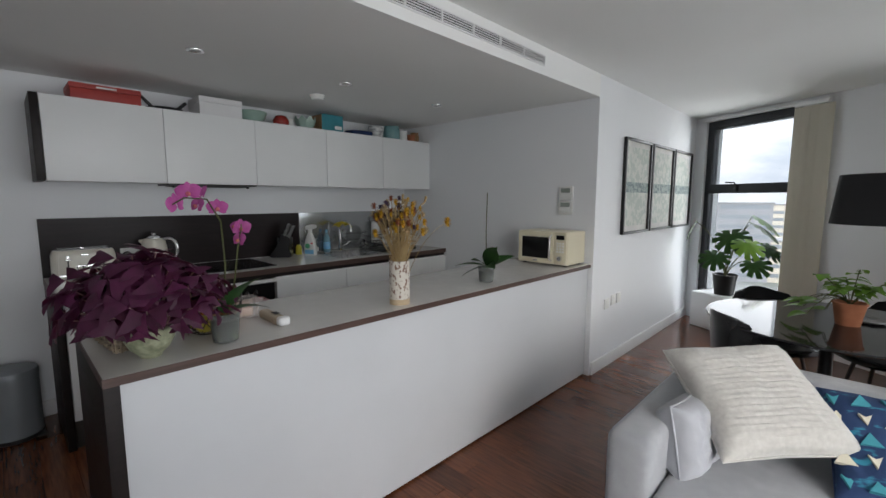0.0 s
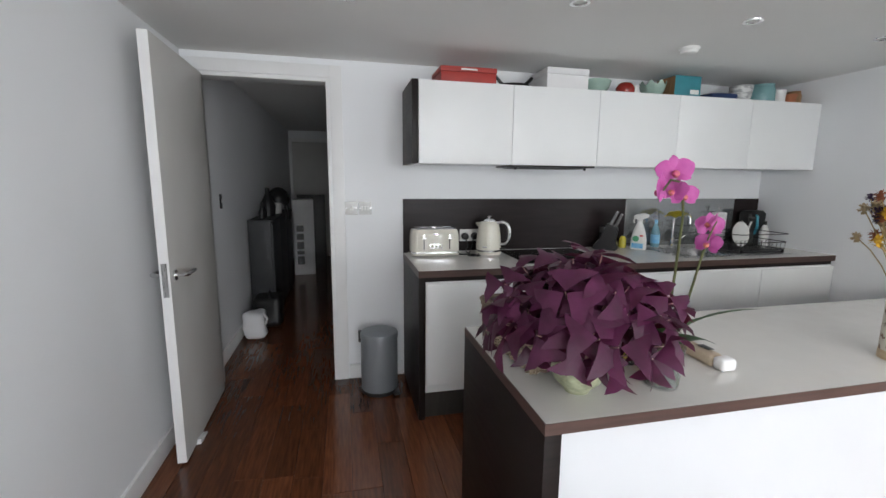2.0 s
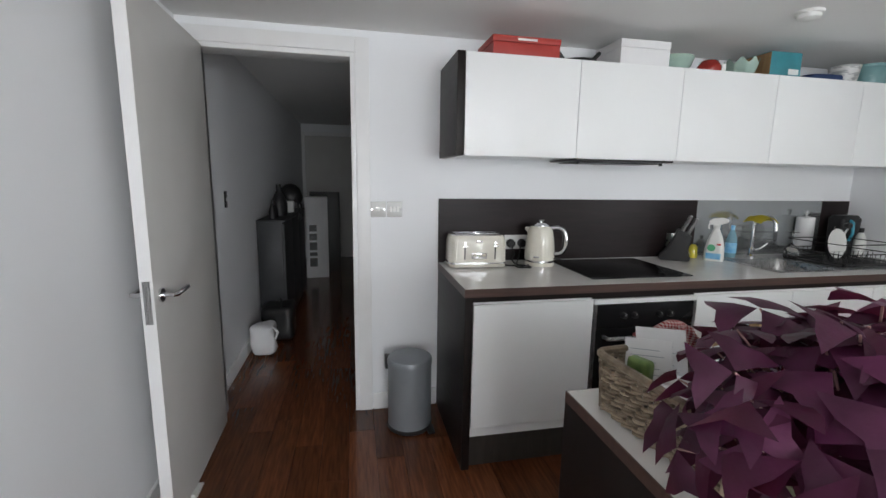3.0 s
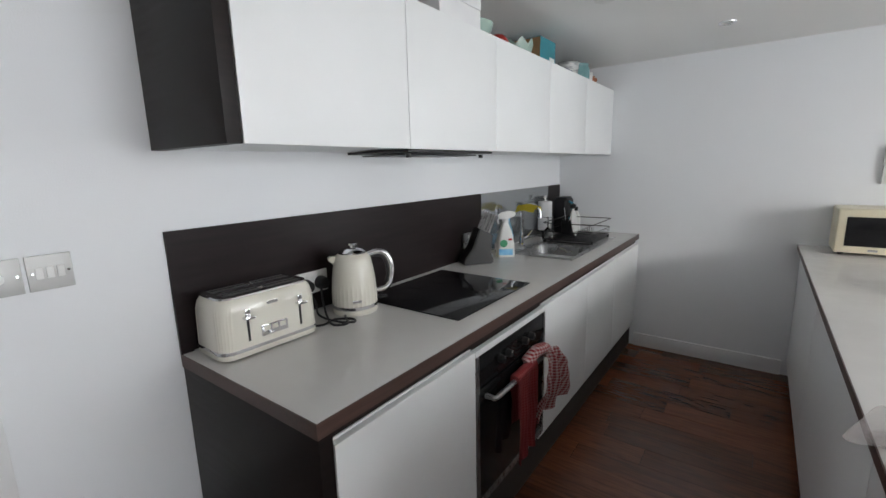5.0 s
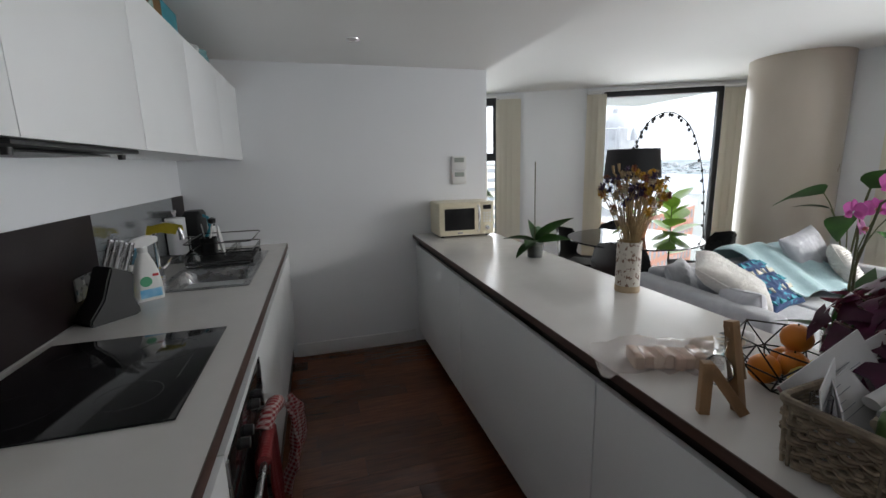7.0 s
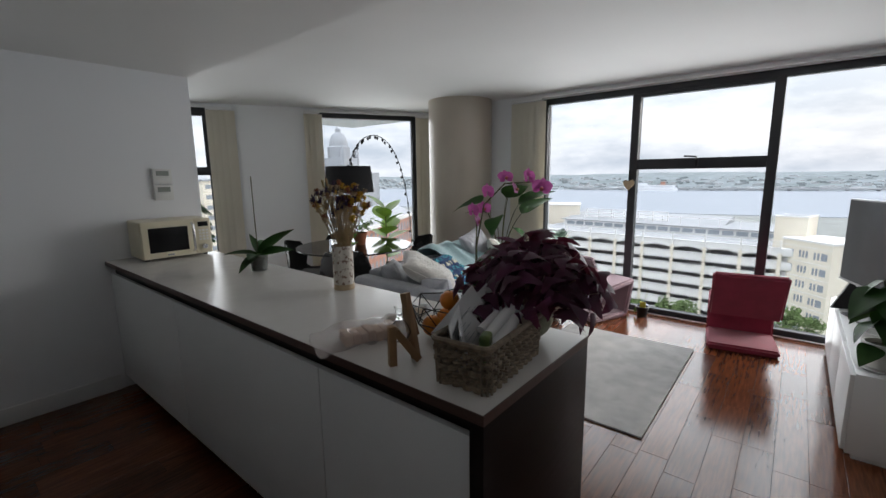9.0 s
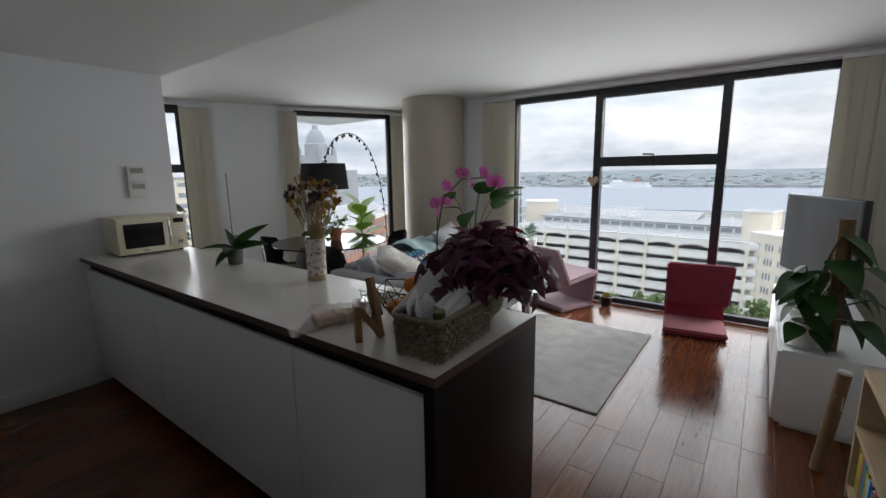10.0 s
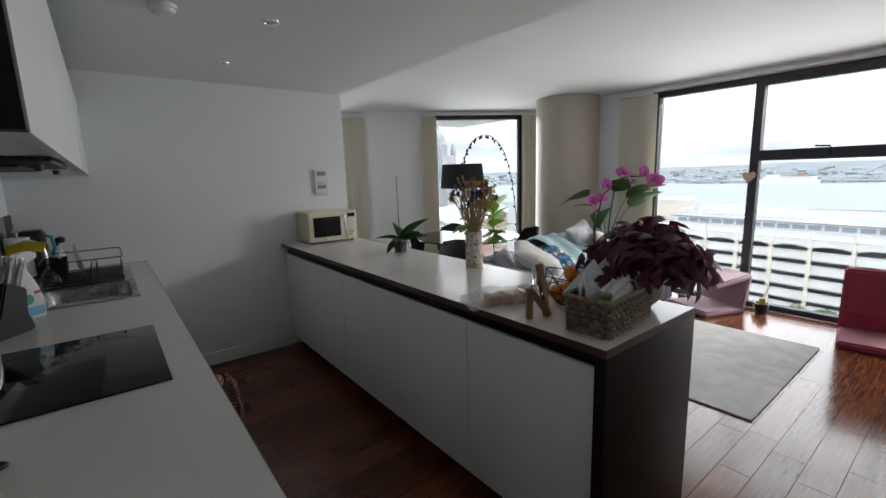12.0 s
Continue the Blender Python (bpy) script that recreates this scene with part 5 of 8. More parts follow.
# tea towels on the oven handle
def cloth_panel(w, h, fold, seed, thick=0.004, nx=26, nz=26):
    bm = bmesh.new()
    g = []
    for j in range(nz + 1):
        row = []
        for i in range(nx + 1):
            u, v = i / nx, j / nz
            d = fold * (0.35 + 0.65 * v) * math.sin(u * 4.2 * math.pi + seed + 0.8 * v) + 0.008 * noise.noise(Vector((u * 3, v * 3, seed)))
            sag = 0.03 * noise.noise(Vector((u * 2.2, seed, 0)))
            row.append(bm.verts.new((0.012 + d, (u - 0.5) * w * (1 - 0.18 * v), -v * (h + sag))))
        g.append(row)
    for a, b in zip(g, g[1:]):
        for i in range(nx):
            bm.faces.new((a[i], a[i + 1], b[i + 1], b[i]))
    bmesh.ops.solidify(bm, geom=bm.faces[:], thickness=thick)
    return bm


def check_mat(name, a, b, size, rough=0.95):
    m = mat(name, a, None, rough, bump=0.4, fine=500, scale=20)
    nt = m.node_tree
    bs = nt.nodes["Principled BSDF"]
    old = bs.inputs["Base Color"].links[0].from_socket
    tc = nt.nodes.new("ShaderNodeTexCoord")
    sep = nt.nodes.new("ShaderNodeSeparateXYZ")
    nt.links.new(tc.outputs["Object"], sep.inputs[0])
    waves = []
    for ax in ("Y", "Z"):
        k = nt.nodes.new("ShaderNodeMath")
        k.operation = "MULTIPLY"
        k.inputs[1].default_value = 1.0 / size
        f = nt.nodes.new("ShaderNodeMath")
        f.operation = "FRACT"
        g = nt.nodes.new("ShaderNodeMath")
        g.operation = "GREATER_THAN"
        g.inputs[1].default_value = 0.55
        nt.links.new(sep.outputs[ax], k.inputs[0])
        nt.links.new(k.outputs[0], f.inputs[0])
        nt.links.new(f.outputs[0], g.inputs[0])
        waves.append(g)
    add = nt.nodes.new("ShaderNodeMath")
    add.operation = "ADD"
    nt.links.new(waves[0].outputs[0], add.inputs[0])
    nt.links.new(waves[1].outputs[0], add.inputs[1])
    half = nt.nodes.new("ShaderNodeMath")
    half.operation = "MULTIPLY"
    half.inputs[1].default_value = 0.5
    nt.links.new(add.outputs[0], half.inputs[0])
    mx = nt.nodes.new("ShaderNodeMix")
    mx.data_type = "RGBA"
    nt.links.new(half.outputs[0], mx.inputs[0])
    nt.links.new(old, mx.inputs[6])
    mx.inputs[7].default_value = (*b, 1)
    nt.links.new(mx.outputs[2], bs.inputs["Base Color"])
    return m


TOWEL1 = check_mat("red_check_cotton", (0.30, 0.025, 0.03), (0.36, 0.08, 0.08), 0.012)
TOWEL2 = check_mat("red_white_check_cotton", (0.34, 0.035, 0.045), (0.62, 0.50, 0.48), 0.013)
tw1 = thing("tea_towel", (-2.300, 1.655, 0.652), "red checked tea towel over the oven handle", "tea towel", "tea towels")
part("front", cloth_panel(0.17, 0.36, 0.012, 1.3), TOWEL1, tw1)
part("back", cloth_panel(0.15, 0.22, 0.004, 2.0), TOWEL1, tw1, m=pose(-0.040, 0, 0))
part("fold", tube(bmesh.new(), [(-0.002, -0.085, -0.004), (-0.004, 0, 0.004), (-0.002, 0.085, -0.004)], 0.019, 10), TOWEL1, tw1)
tw2 = thing("tea_towel", (-2.288, 1.770, 0.668), "red and white checked tea towel bunched on the oven handle", "tea towel", "tea towels")
cl2 = bmesh.new()
g = []
for i in range(29):
    row = []
    u = i / 28
    for k in range(29):
        v = k / 28
        spread = 0.10 + 0.12 * v
        out = 0.045 * math.sin(math.pi * min(1, 0.25 + v * 0.75)) + 0.045 * v * u
        crease = (0.008 + 0.016 * v) * math.sin(u * 15 + 1.2 * v) + 0.012 * noise.noise(Vector((u * 5, v * 4, 3)))
        row.append(cl2.verts.new((0.010 + out + crease, (u - 0.42) * spread + 0.05 * v * u, 0.040 * math.cos(v * 1.6) - 0.245 * v + 0.045 * u * v + 0.008 * noise.noise(Vector((u * 6, v * 6, 8))))))
    g.append(row)
for a, b in zip(g, g[1:]):
    for k in range(28):
        cl2.faces.new((a[k], a[k + 1], b[k + 1], b[k]))
bmesh.ops.solidify(cl2, geom=cl2.faces[:], thickness=0.004)
part("front", cl2, TOWEL2, tw2)
part("back", cloth_panel(0.16, 0.16, 0.004, 5.0), TOWEL2, tw2, m=pose(-0.050, 0, 0))
part("fold", tube(bmesh.new(), flowing([(-0.030, -0.07, -0.005), (-0.010, -0.02, 0.030), (0.004, 0.03, 0.026), (-0.010, 0.08, -0.004)]), 0.024, 12, 0.028), TOWEL2, tw2)

# ---- on top of the wall cabinets ----
TZ = 1.984
REDL = mat("red_card", (0.42, 0.045, 0.035), (0.34, 0.035, 0.03), 0.5, scale=10)
TEALC = mat("teal_card", (0.04, 0.25, 0.30), (0.03, 0.19, 0.23), 0.5, scale=10)
AQUA = mat("pale_green_glaze", (0.34, 0.46, 0.40), (0.28, 0.40, 0.34), 0.25, scale=12, coat=0.4)
AQUA2 = mat("blue_green_glaze", (0.20, 0.37, 0.38), (0.15, 0.30, 0.31), 0.25, scale=12, coat=0.4)
REDG = mat("red_glaze", (0.40, 0.035, 0.025), (0.30, 0.02, 0.015), 0.2, coat=0.5)
NAVYC = mat("navy_cloth", (0.03, 0.06, 0.16), (0.02, 0.04, 0.11), 0.8)
GREYV = mat("grey_zigzag_glaze", (0.62, 0.62, 0.61), (0.34, 0.35, 0.35), 0.35, scale=18, stretch=(1, 1, 3), contrast=(0.48, 0.52))


def on_top(name, y, label, category, x=-2.74, turn=0):
    return thing(name, (x, y, TZ), label, category, turn=turn)


t_ = on_top("red_box", 1.065, "shallow red cardboard box on the cabinets", "box")
part("box", bx(-0.13, 0.13, -0.172, 0.172, 0, 0.068, bevel=0.003), REDL, t_)
part("lid", bx(-0.133, 0.133, -0.175, 0.175, 0.069, 0.098, bevel=0.003), REDL, t_)
part("print_bar", bx(0.1332, 0.1338, -0.05, 0.05, 0.078, 0.088), WHITEPL, t_)
t_ = on_top("grill_pan", 1.39, "black folding grill pan with two handles on the cabinets", "pan")
part("pan", lathe(bmesh.new(), [(0, 0.004), (0.09, 0.004), (0.11, 0.03), (0.113, 0.03), (0.095, 0.0), (0, 0.0)], 28), BLACK, t_)
part("handle", tube(bmesh.new(), [(0.02, -0.07, 0.03), (0.02, -0.11, 0.07), (0.01, -0.13, 0.095)], 0.011, 8), BLACK, t_)
part("handle", tube(bmesh.new(), [(0.02, 0.07, 0.03), (0.02, 0.11, 0.065), (0.01, 0.13, 0.085)], 0.011, 8), BLACK, t_)
t_ = on_top("white_box", 1.72, "white cardboard box on the cabinets", "box")
part("box", bx(-0.12, 0.12, -0.143, 0.143, 0, 0.095, bevel=0.002), PAPER, t_)
part("lid", bx(-0.122, 0.122, -0.145, 0.145, 0.096, 0.135, bevel=0.002), PAPER, t_)
part("lid_flap", bx(-0.02, 0.10, -0.10, 0.12, 0.1352, 0.139, bevel=0.001), PAPER, t_)
t_ = on_top("glass_bowl", 1.985, "pale green glass bowl on the cabinets", "bowl", -2.76)
part("bowl", lathe(bmesh.new(), [(0, 0.004), (0.06, 0.0), (0.10, 0.05), (0.115, 0.095), (0.110, 0.098), (0.095, 0.055), (0.055, 0.012), (0, 0.012)], 32), AQUA, t_)
t_ = on_top("red_pot", 2.215, "round red glazed pot on the cabinets", "pot")
part("pot", lathe(bmesh.new(), [(0, 0), (0.04, 0.0), (0.062, 0.03), (0.064, 0.06), (0.045, 0.092), (0.03, 0.098), (0, 0.096)], 28), REDG, t_)
t_ = on_top("white_cup", 2.292, "small white cup on the cabinets", "cup")
part("cup", lathe(bmesh.new(), [(0, 0), (0.022, 0), (0.028, 0.08), (0.026, 0.08), (0.02, 0.006), (0, 0.006)], 20), WHITEPL, t_)
t_ = on_top("tulip_bowl", 2.43, "pale green petal-edged bowl on the cabinets", "bowl")
tb_ = bmesh.new()
rings = []
for r, z, amp in ((0.035, 0, 0), (0.06, 0.02, 0.0), (0.078, 0.06, 0.004), (0.088, 0.10, 0.01)):
    rings.append([Vector(((r) * math.cos(2 * math.pi * i / 48), r * math.sin(2 * math.pi * i / 48), z + amp * 1.6 * math.cos(8 * 2 * math.pi * i / 48))) for i in range(48)])
for r, z, amp in ((0.084, 0.10, 0.01), (0.072, 0.06, 0.004), (0.05, 0.025, 0)):
    rings.append([Vector((r * math.cos(2 * math.pi * i / 48), r * math.sin(2 * math.pi * i / 48), z + amp * 1.6 * math.cos(8 * 2 * math.pi * i / 48))) for i in range(48)])
part("bowl", loft(tb_, rings), AQUA, t_)
t_ = on_top("teal_box", 2.64, "teal printed cardboard box on the cabinets", "box")
part("box", bx(-0.09, 0.09, -0.105, 0.105, 0, 0.150, bevel=0.002), TEALC, t_)
part("print_bar", bx(0.0902, 0.0908, 0.02, 0.09, 0.03, 0.06), WHITEPL, t_)
part("side_panel", bx(-0.088, 0.088, -0.1058, -0.1052, 0.004, 0.146), OAK, t_, "brown printed side")
t_ = on_top("blue_bag", 2.965, "crumpled navy blue bag on the cabinets", "bag")
part("bag", soft(bmesh.new(), -0.08, 0.08, -0.11, 0.11, 0.002, 0.055, 0.02, 0.016, 5, 3), NAVYC, t_)
t_ = on_top("zigzag_vase", 3.178, "white and grey zigzag planter on the cabinets", "planter")
part("planter", lathe(bmesh.new(), [(0, 0), (0.058, 0), (0.078, 0.125), (0.074, 0.125), (0.055, 0.01), (0, 0.01)], 32), GREYV, t_)
t_ = on_top("aqua_jar", 3.365, "blue-green glazed jar on the cabinets", "jar")
part("jar", lathe(bmesh.new(), [(0, 0), (0.078, 0), (0.086, 0.02), (0.086, 0.11), (0.076, 0.13), (0.08, 0.145), (0.072, 0.145), (0.07, 0.12), (0, 0.11)], 32), AQUA2, t_)
t_ = on_top("white_pot", 3.50, "white pot on the cabinets", "pot", -2.72)
part("pot", lathe(bmesh.new(), [(0, 0), (0.04, 0), (0.048, 0.11), (0.045, 0.11), (0.037, 0.01), (0, 0.01)], 24), WHITEPL, t_)
t_ = on_top("terracotta_pot", 3.605, "small terracotta pot on the cabinets", "pot", -2.72)
part("pot", lathe(bmesh.new(), [(0, 0), (0.034, 0), (0.044, 0.07), (0.048, 0.07), (0.048, 0.085), (0.042, 0.085), (0, 0.07)], 24), TERRA, t_)
t_ = on_top("brown_jar", 3.69, "brown stoneware jar on the cabinets", "jar", -2.76)
part("jar", lathe(bmesh.new(), [(0, 0), (0.045, 0), (0.05, 0.02), (0.05, 0.09), (0.04, 0.105), (0.045, 0.118), (0, 0.118)], 24), OAK, t_)

# ---- wall plates, thermostats, lights ----
for y, nm in ((0.362, "dimmer switch"), (0.456, "triple light switch")):
    th = thing("light_switch", (XB, y, 1.220), "brushed steel " + nm + " beside the door", "switch", turn=90)
    part("plate", bx(-0.043, 0.043, -0.007, 0, -0.043, 0.043, bevel=0.002), SATIN, th)
    if nm == "dimmer switch":
        part("knob", lathe(bmesh.new(), [(0.012, 0), (0.011, 0.014), (0, 0.015)], 20, m=pose(0, -0.007, 0, 90, 0, 0)), WHITEPL, th)
    else:
        for i in range(3):
            part("rocker", bx(-0.028 + i * 0.020, -0.014 + i * 0.020, -0.011, -0.007, -0.014, 0.014, bevel=0.001), WHITEPL, th)
    for x in (-0.034, 0.034):
        part("screw", lathe(bmesh.new(), [(0.003, 0), (0.003, 0.001), (0, 0.001)], 10, m=pose(x, -0.007, 0, 90, 0, 0)), CHROME, th)
LCD = mat("grey_lcd", (0.33, 0.36, 0.33), (0.28, 0.31, 0.28), 0.25)
for z, h in ((1.458, 0.108), (1.345, 0.108)):
    th = thing("thermostat", (-1.0, YE, z), "white wall thermostat with a grey display", "thermostat", "thermostats")
    part("case", bx(-0.060, 0.060, -0.024, 0, -h / 2, h / 2, bevel=0.005), WHITEPL, th)
    part("display", bx(-0.040, 0.040, -0.0252, -0.024, 0.005, 0.040), LCD, th)
    part("button_row", bx(-0.045, 0.045, -0.026, -0.024, -0.040, -0.012, bevel=0.001), WHITEPL, th)
for i, (y, d) in enumerate(((3.98, 0), (4.11, 0), (4.22, 0))):
    th = thing("wall_socket", (XS, y + 0.05, 0.56 if i else 0.545), "white wall socket near the floor", "socket", "sockets on the picture wall", turn=90)
    part("plate", bx(-0.043, 0.043, -0.008, 0, -0.043, 0.043, bevel=0.002), WHITEPL, th)
    part("rocker", bx(-0.008, 0.008, -0.011, -0.008, 0.005, 0.026, bevel=0.001), WHITEPL, th)
LAMPG = mat("lamp_glass", (0.62, 0.62, 0.60), None, 0.15)
for x, y in ((-1.815, 1.325), (-1.81, 2.227), (-1.84, 3.11), (-1.0, 0.2), (-2.0, 0.35)):
    th = thing("downlight", (x, y, ZK), "small chrome-rimmed ceiling downlight, switched off", "light", "ceiling downlights")
    part("rim", lathe(bmesh.new(), [(0.028, 0), (0.030, -0.004), (0.043, -0.004), (0.044, 0)], 28), CHROME, th)
    part("lens", lathe(bmesh.new(), [(0, -0.0015), (0.028, -0.001)], 28), LAMPG, th)
th = thing("smoke_detector", (-2.236, 2.26, ZK), "white round smoke detector on the ceiling", "smoke detector")
part("base", lathe(bmesh.new(), [(0.055, 0), (0.055, -0.012), (0.05, -0.016)], 32), WHITEPL, th)
part("cover", lathe(bmesh.new(), [(0.048, -0.016), (0.044, -0.030), (0.030, -0.036), (0, -0.037)], 32), WHITEPL, th)

# ---- pedal bin ----
bn = thing("pedal_bin", (-2.79, 0.520, 0), "grey steel pedal bin beside the kitchen run", "bin")
part("body", lathe(bmesh.new(), [(0, 0.004), (0.118, 0.004), (0.122, 0.02), (0.122, 0.375), (0, 0.375)], 40), BINM, bn)
part("base_ring", lathe(bmesh.new(), [(0.122, 0.0), (0.126, 0.004), (0.126, 0.022), (0.122, 0.024)], 40), BLACK, bn, "black base ring")
part("lid", lathe(bmesh.new(), [(0.125, 0.376), (0.126, 0.398), (0.120, 0.412), (0.08, 0.424), (0, 0.428)], 40), BINM, bn)
part("pedal", bx(0.06, 0.14, 0.085, 0.125, 0.012, 0.024, bevel=0.004), BLACK, bn, "black foot pedal")
part("hinge", bx(-0.09, -0.03, -0.135, -0.10, 0.33, 0.40, bevel=0.006), BLACK, bn, "black hinge block")

# ---- plants ----
def leaf_mesh(name, length, width, material, fold=0.15, droop=0.2, tip=1.4, n=8, base=0.35, splits=0):
    """A leaf along +x from its stalk: folded on the midrib, drooping; splits cuts notches into its sides."""
    bm = bmesh.new()
    rows = []
    for i in range(n + 1):
        u = i / n
        w = width / 2 * (math.sin(math.pi * (u ** base if u > 0 else 0)) ** 0.8 if 0 < u < 1 else 0.0)
        w *= (1 - 0.25 * (u ** tip))
        if splits and 0.15 < u < 0.95:
            w *= 1.0 if (i // 2) % 2 else 0.62
        x = length * u * (1 - 0.12 * u * droop)
        z = -droop * length * u * u
        rows.append((bm.verts.new((x, w, z + fold * w)), bm.verts.new((x, w * 0.5, z + fold * w * 0.35)), bm.verts.new((x, 0, z)),
                     bm.verts.new((x, -w * 0.5, z + fold * w * 0.35)), bm.verts.new((x, -w, z + fold * w))))
    for a, b in zip(rows, rows[1:]):
        for k in range(4):
            bm.faces.new((a[k], a[k + 1], b[k + 1], b[k]))
    bmesh.ops.remove_doubles(bm, verts=bm.verts[:], dist=0.0004)
    return mesh_of(name, bm, material)


def aim(p, d, roll=0.0):
    """A pose at p with +x along d and +z as upright as may be."""
    d = Vector(d).normalized()
    side = Vector((0, 0, 1)).cross(d)
    side = side.normalized() if side.length > 1e-4 else Vector((0, 1, 0))
    up = d.cross(side)
    m = Matrix((d, side, up)).transposed().to_4x4()
    return Matrix.Translation(p) @ m @ Matrix.Rotation(roll, 4, "X")


def pot(th, r0, r1, h, material, soil=True, name="pot", rim=0.006):
    part(name, lathe(bmesh.new(), [(0, 0), (r0, 0), (r1, h - 0.012), (r1 + rim, h - 0.012), (r1 + rim, h), (r1 - 0.004, h), (r1 - 0.006, h * 0.8), (0, h * 0.8)], 32), material, th)
    if soil:
        sb_ = bmesh.new()
        lathe(sb_, [(r1 - 0.007, h * 0.81), (r1 * 0.5, h * 0.86), (0, h * 0.88)], 20)
        part("soil", sb_, SOIL, th)


# purple oxalis on the bar's corner
ox = thing("oxalis_plant", (-0.90, 0.86, CT), "bushy purple shamrock plant in a pale green glazed pot", "plant")
POTG = mat("mottled_pale_green_glaze", (0.40, 0.41, 0.28), (0.20, 0.22, 0.14), 0.45, scale=45, bump=0.5, fine=90)
part("pot", lathe(bmesh.new(), [(0, 0), (0.030, 0), (0.034, 0.010), (0.055, 0.03), (0.070, 0.06), (0.072, 0.095), (0.066, 0.10), (0.06, 0.085), (0, 0.08)], 32), POTG, ox)
ob_ = bmesh.new()
for k in range(3):
    a = 2 * math.pi * k / 3
    ca, sa = math.cos(a), math.sin(a)
    def lp(x, y, z):
        return ob_.verts.new((x * ca - y * sa, x * sa + y * ca, z))
    c0 = lp(0.003, 0, 0)
    m1, m2 = lp(0.032, 0, -0.002), lp(0.057, 0, -0.010)
    l1, l2, l3 = lp(0.028, 0.024, -0.007), lp(0.060, 0.058, -0.026), lp(0.064, 0.026, -0.016)
    r1_, r2_, r3_ = lp(0.028, -0.024, -0.007), lp(0.060, -0.058, -0.026), lp(0.064, -0.026, -0.016)
    for f in ((c0, m1, l1), (l1, m1, m2, l3), (l1, l3, l2), (c0, r1_, m1), (r1_, r3_, m2, m1), (r1_, r2_, r3_)):
        ob_.faces.new(f)
oxleaf = mesh_of("leaf", ob_, PURPLE)
rnd = random.Random(5)
stems = bmesh.new()
NL = 122
for i in range(NL):
    f = (i + 0.5) / NL
    ph = i * 2.39996 + rnd.uniform(-0.2, 0.2)
    th_ = (f ** 0.62) * radians(92)
    rad = rnd.uniform(0.80, 1.06) if i % 4 else rnd.uniform(0.55, 0.8)
    d = Vector((math.sin(th_) * math.cos(ph), math.sin(th_) * math.sin(ph), math.cos(th_)))
    p = Vector((d.x * 0.215 * rad, d.y * 0.225 * rad, 0.135 + max(d.z, -0.2) * 0.195 * rad + 0.01))
    if p.z < 0.02:
        p.z = 0.02 + rnd.uniform(0, 0.05)
    if p.z < 0.14 and d.x > 0.0 and d.y < 0.1 and i % 4:
        continue
    nrm = (d * 0.75 + Vector((rnd.uniform(-0.7, 0.7), rnd.uniform(-0.7, 0.7), rnd.uniform(0.1, 0.9)))).normalized()
    q = nrm.to_track_quat("Z", "Y").to_matrix().to_4x4() @ Matrix.Rotation(rnd.uniform(0, 6.28), 4, "Z") @ Matrix.Scale(rnd.uniform(0.66, 1.02), 4)
    part("leaf", oxleaf, None, ox, m=Matrix.Translation(p) @ q)
    tube(stems, bez((d.x * 0.03, d.y * 0.03, 0.085), (d.x * 0.10, d.y * 0.10, 0.13 + 0.10 * max(0, d.z)), tuple(p), 4), 0.0016, 5)
STEMP = mat("pinkish_leaf_stalk", (0.42, 0.26, 0.24), (0.32, 0.18, 0.17), 0.5)
part("stalk", stems, STEMP, ox)

# pink orchid
orc = thing("orchid", (-0.885, 1.085, CT), "pink moth orchid in a clear glass pot", "plant", "orchids")


def glass_pot(th, r, h):
    part("pot", lathe(bmesh.new(), [(0, 0), (r * 0.82, 0), (r, h), (r - 0.002, h), (r * 0.82 - 0.002, 0.004), (0, 0.004)], 28), CLEARPL, th, "clear pot")
    rg = random.Random(int(r * 1000))
    br = bmesh.new()
    lathe(br, [(0, 0.006), (r * 0.74, 0.006), (r * 0.84, h * 0.75), (r * 0.5, h * 0.85), (0, h * 0.8)], 16)
    part("bark", br, SOIL, th)
    for i in range(6):
        a = rg.uniform(0, 6.28)
        part("root", tube(bmesh.new(), bez((0, 0, h * 0.9), (r * 1.0 * math.cos(a), r * 1.0 * math.sin(a), h * 0.8), (r * 0.78 * math.cos(a + 0.9), r * 0.78 * math.sin(a + 0.9), h * 0.12), 6), 0.003, 6), STEM, th)


glass_pot(orc, 0.052, 0.105)
oleaf = leaf_mesh("leaf", 0.25, 0.085, GREEN, 0.2, 0.45, 2.0, 9, 0.55)
for a, el, sc in ((20, 62, 0.95), (200, 35, 0.8), (95, 20, 0.7), (300, 55, 0.75)):
    part("leaf", oleaf, None, orc, m=aim((0, 0, 0.10), (math.cos(radians(a)) * math.cos(radians(el)), math.sin(radians(a)) * math.cos(radians(el)), math.sin(radians(el)))) @ Matrix.Scale(sc, 4))
fb = bmesh.new()


def petal(bm, a, L, W, z):
    ca, sa = math.cos(a), math.sin(a)
    prev = None
    for i in range(6):
        u = i / 5
        w = W / 2 * math.sin(math.pi * min(1, 0.12 + u * 0.86)) ** 0.7
        x, zz = 0.004 + L * u, z + 0.006 * math.sin(u * 2.5)
        row = [bm.verts.new((x * ca - y * sa, x * sa + y * ca, zz - abs(y) * 0.12)) for y in (-w, 0, w)]
        if prev:
            for k in range(2):
                bm.faces.new((prev[k], prev[k + 1], row[k + 1], row[k]))
        prev = row


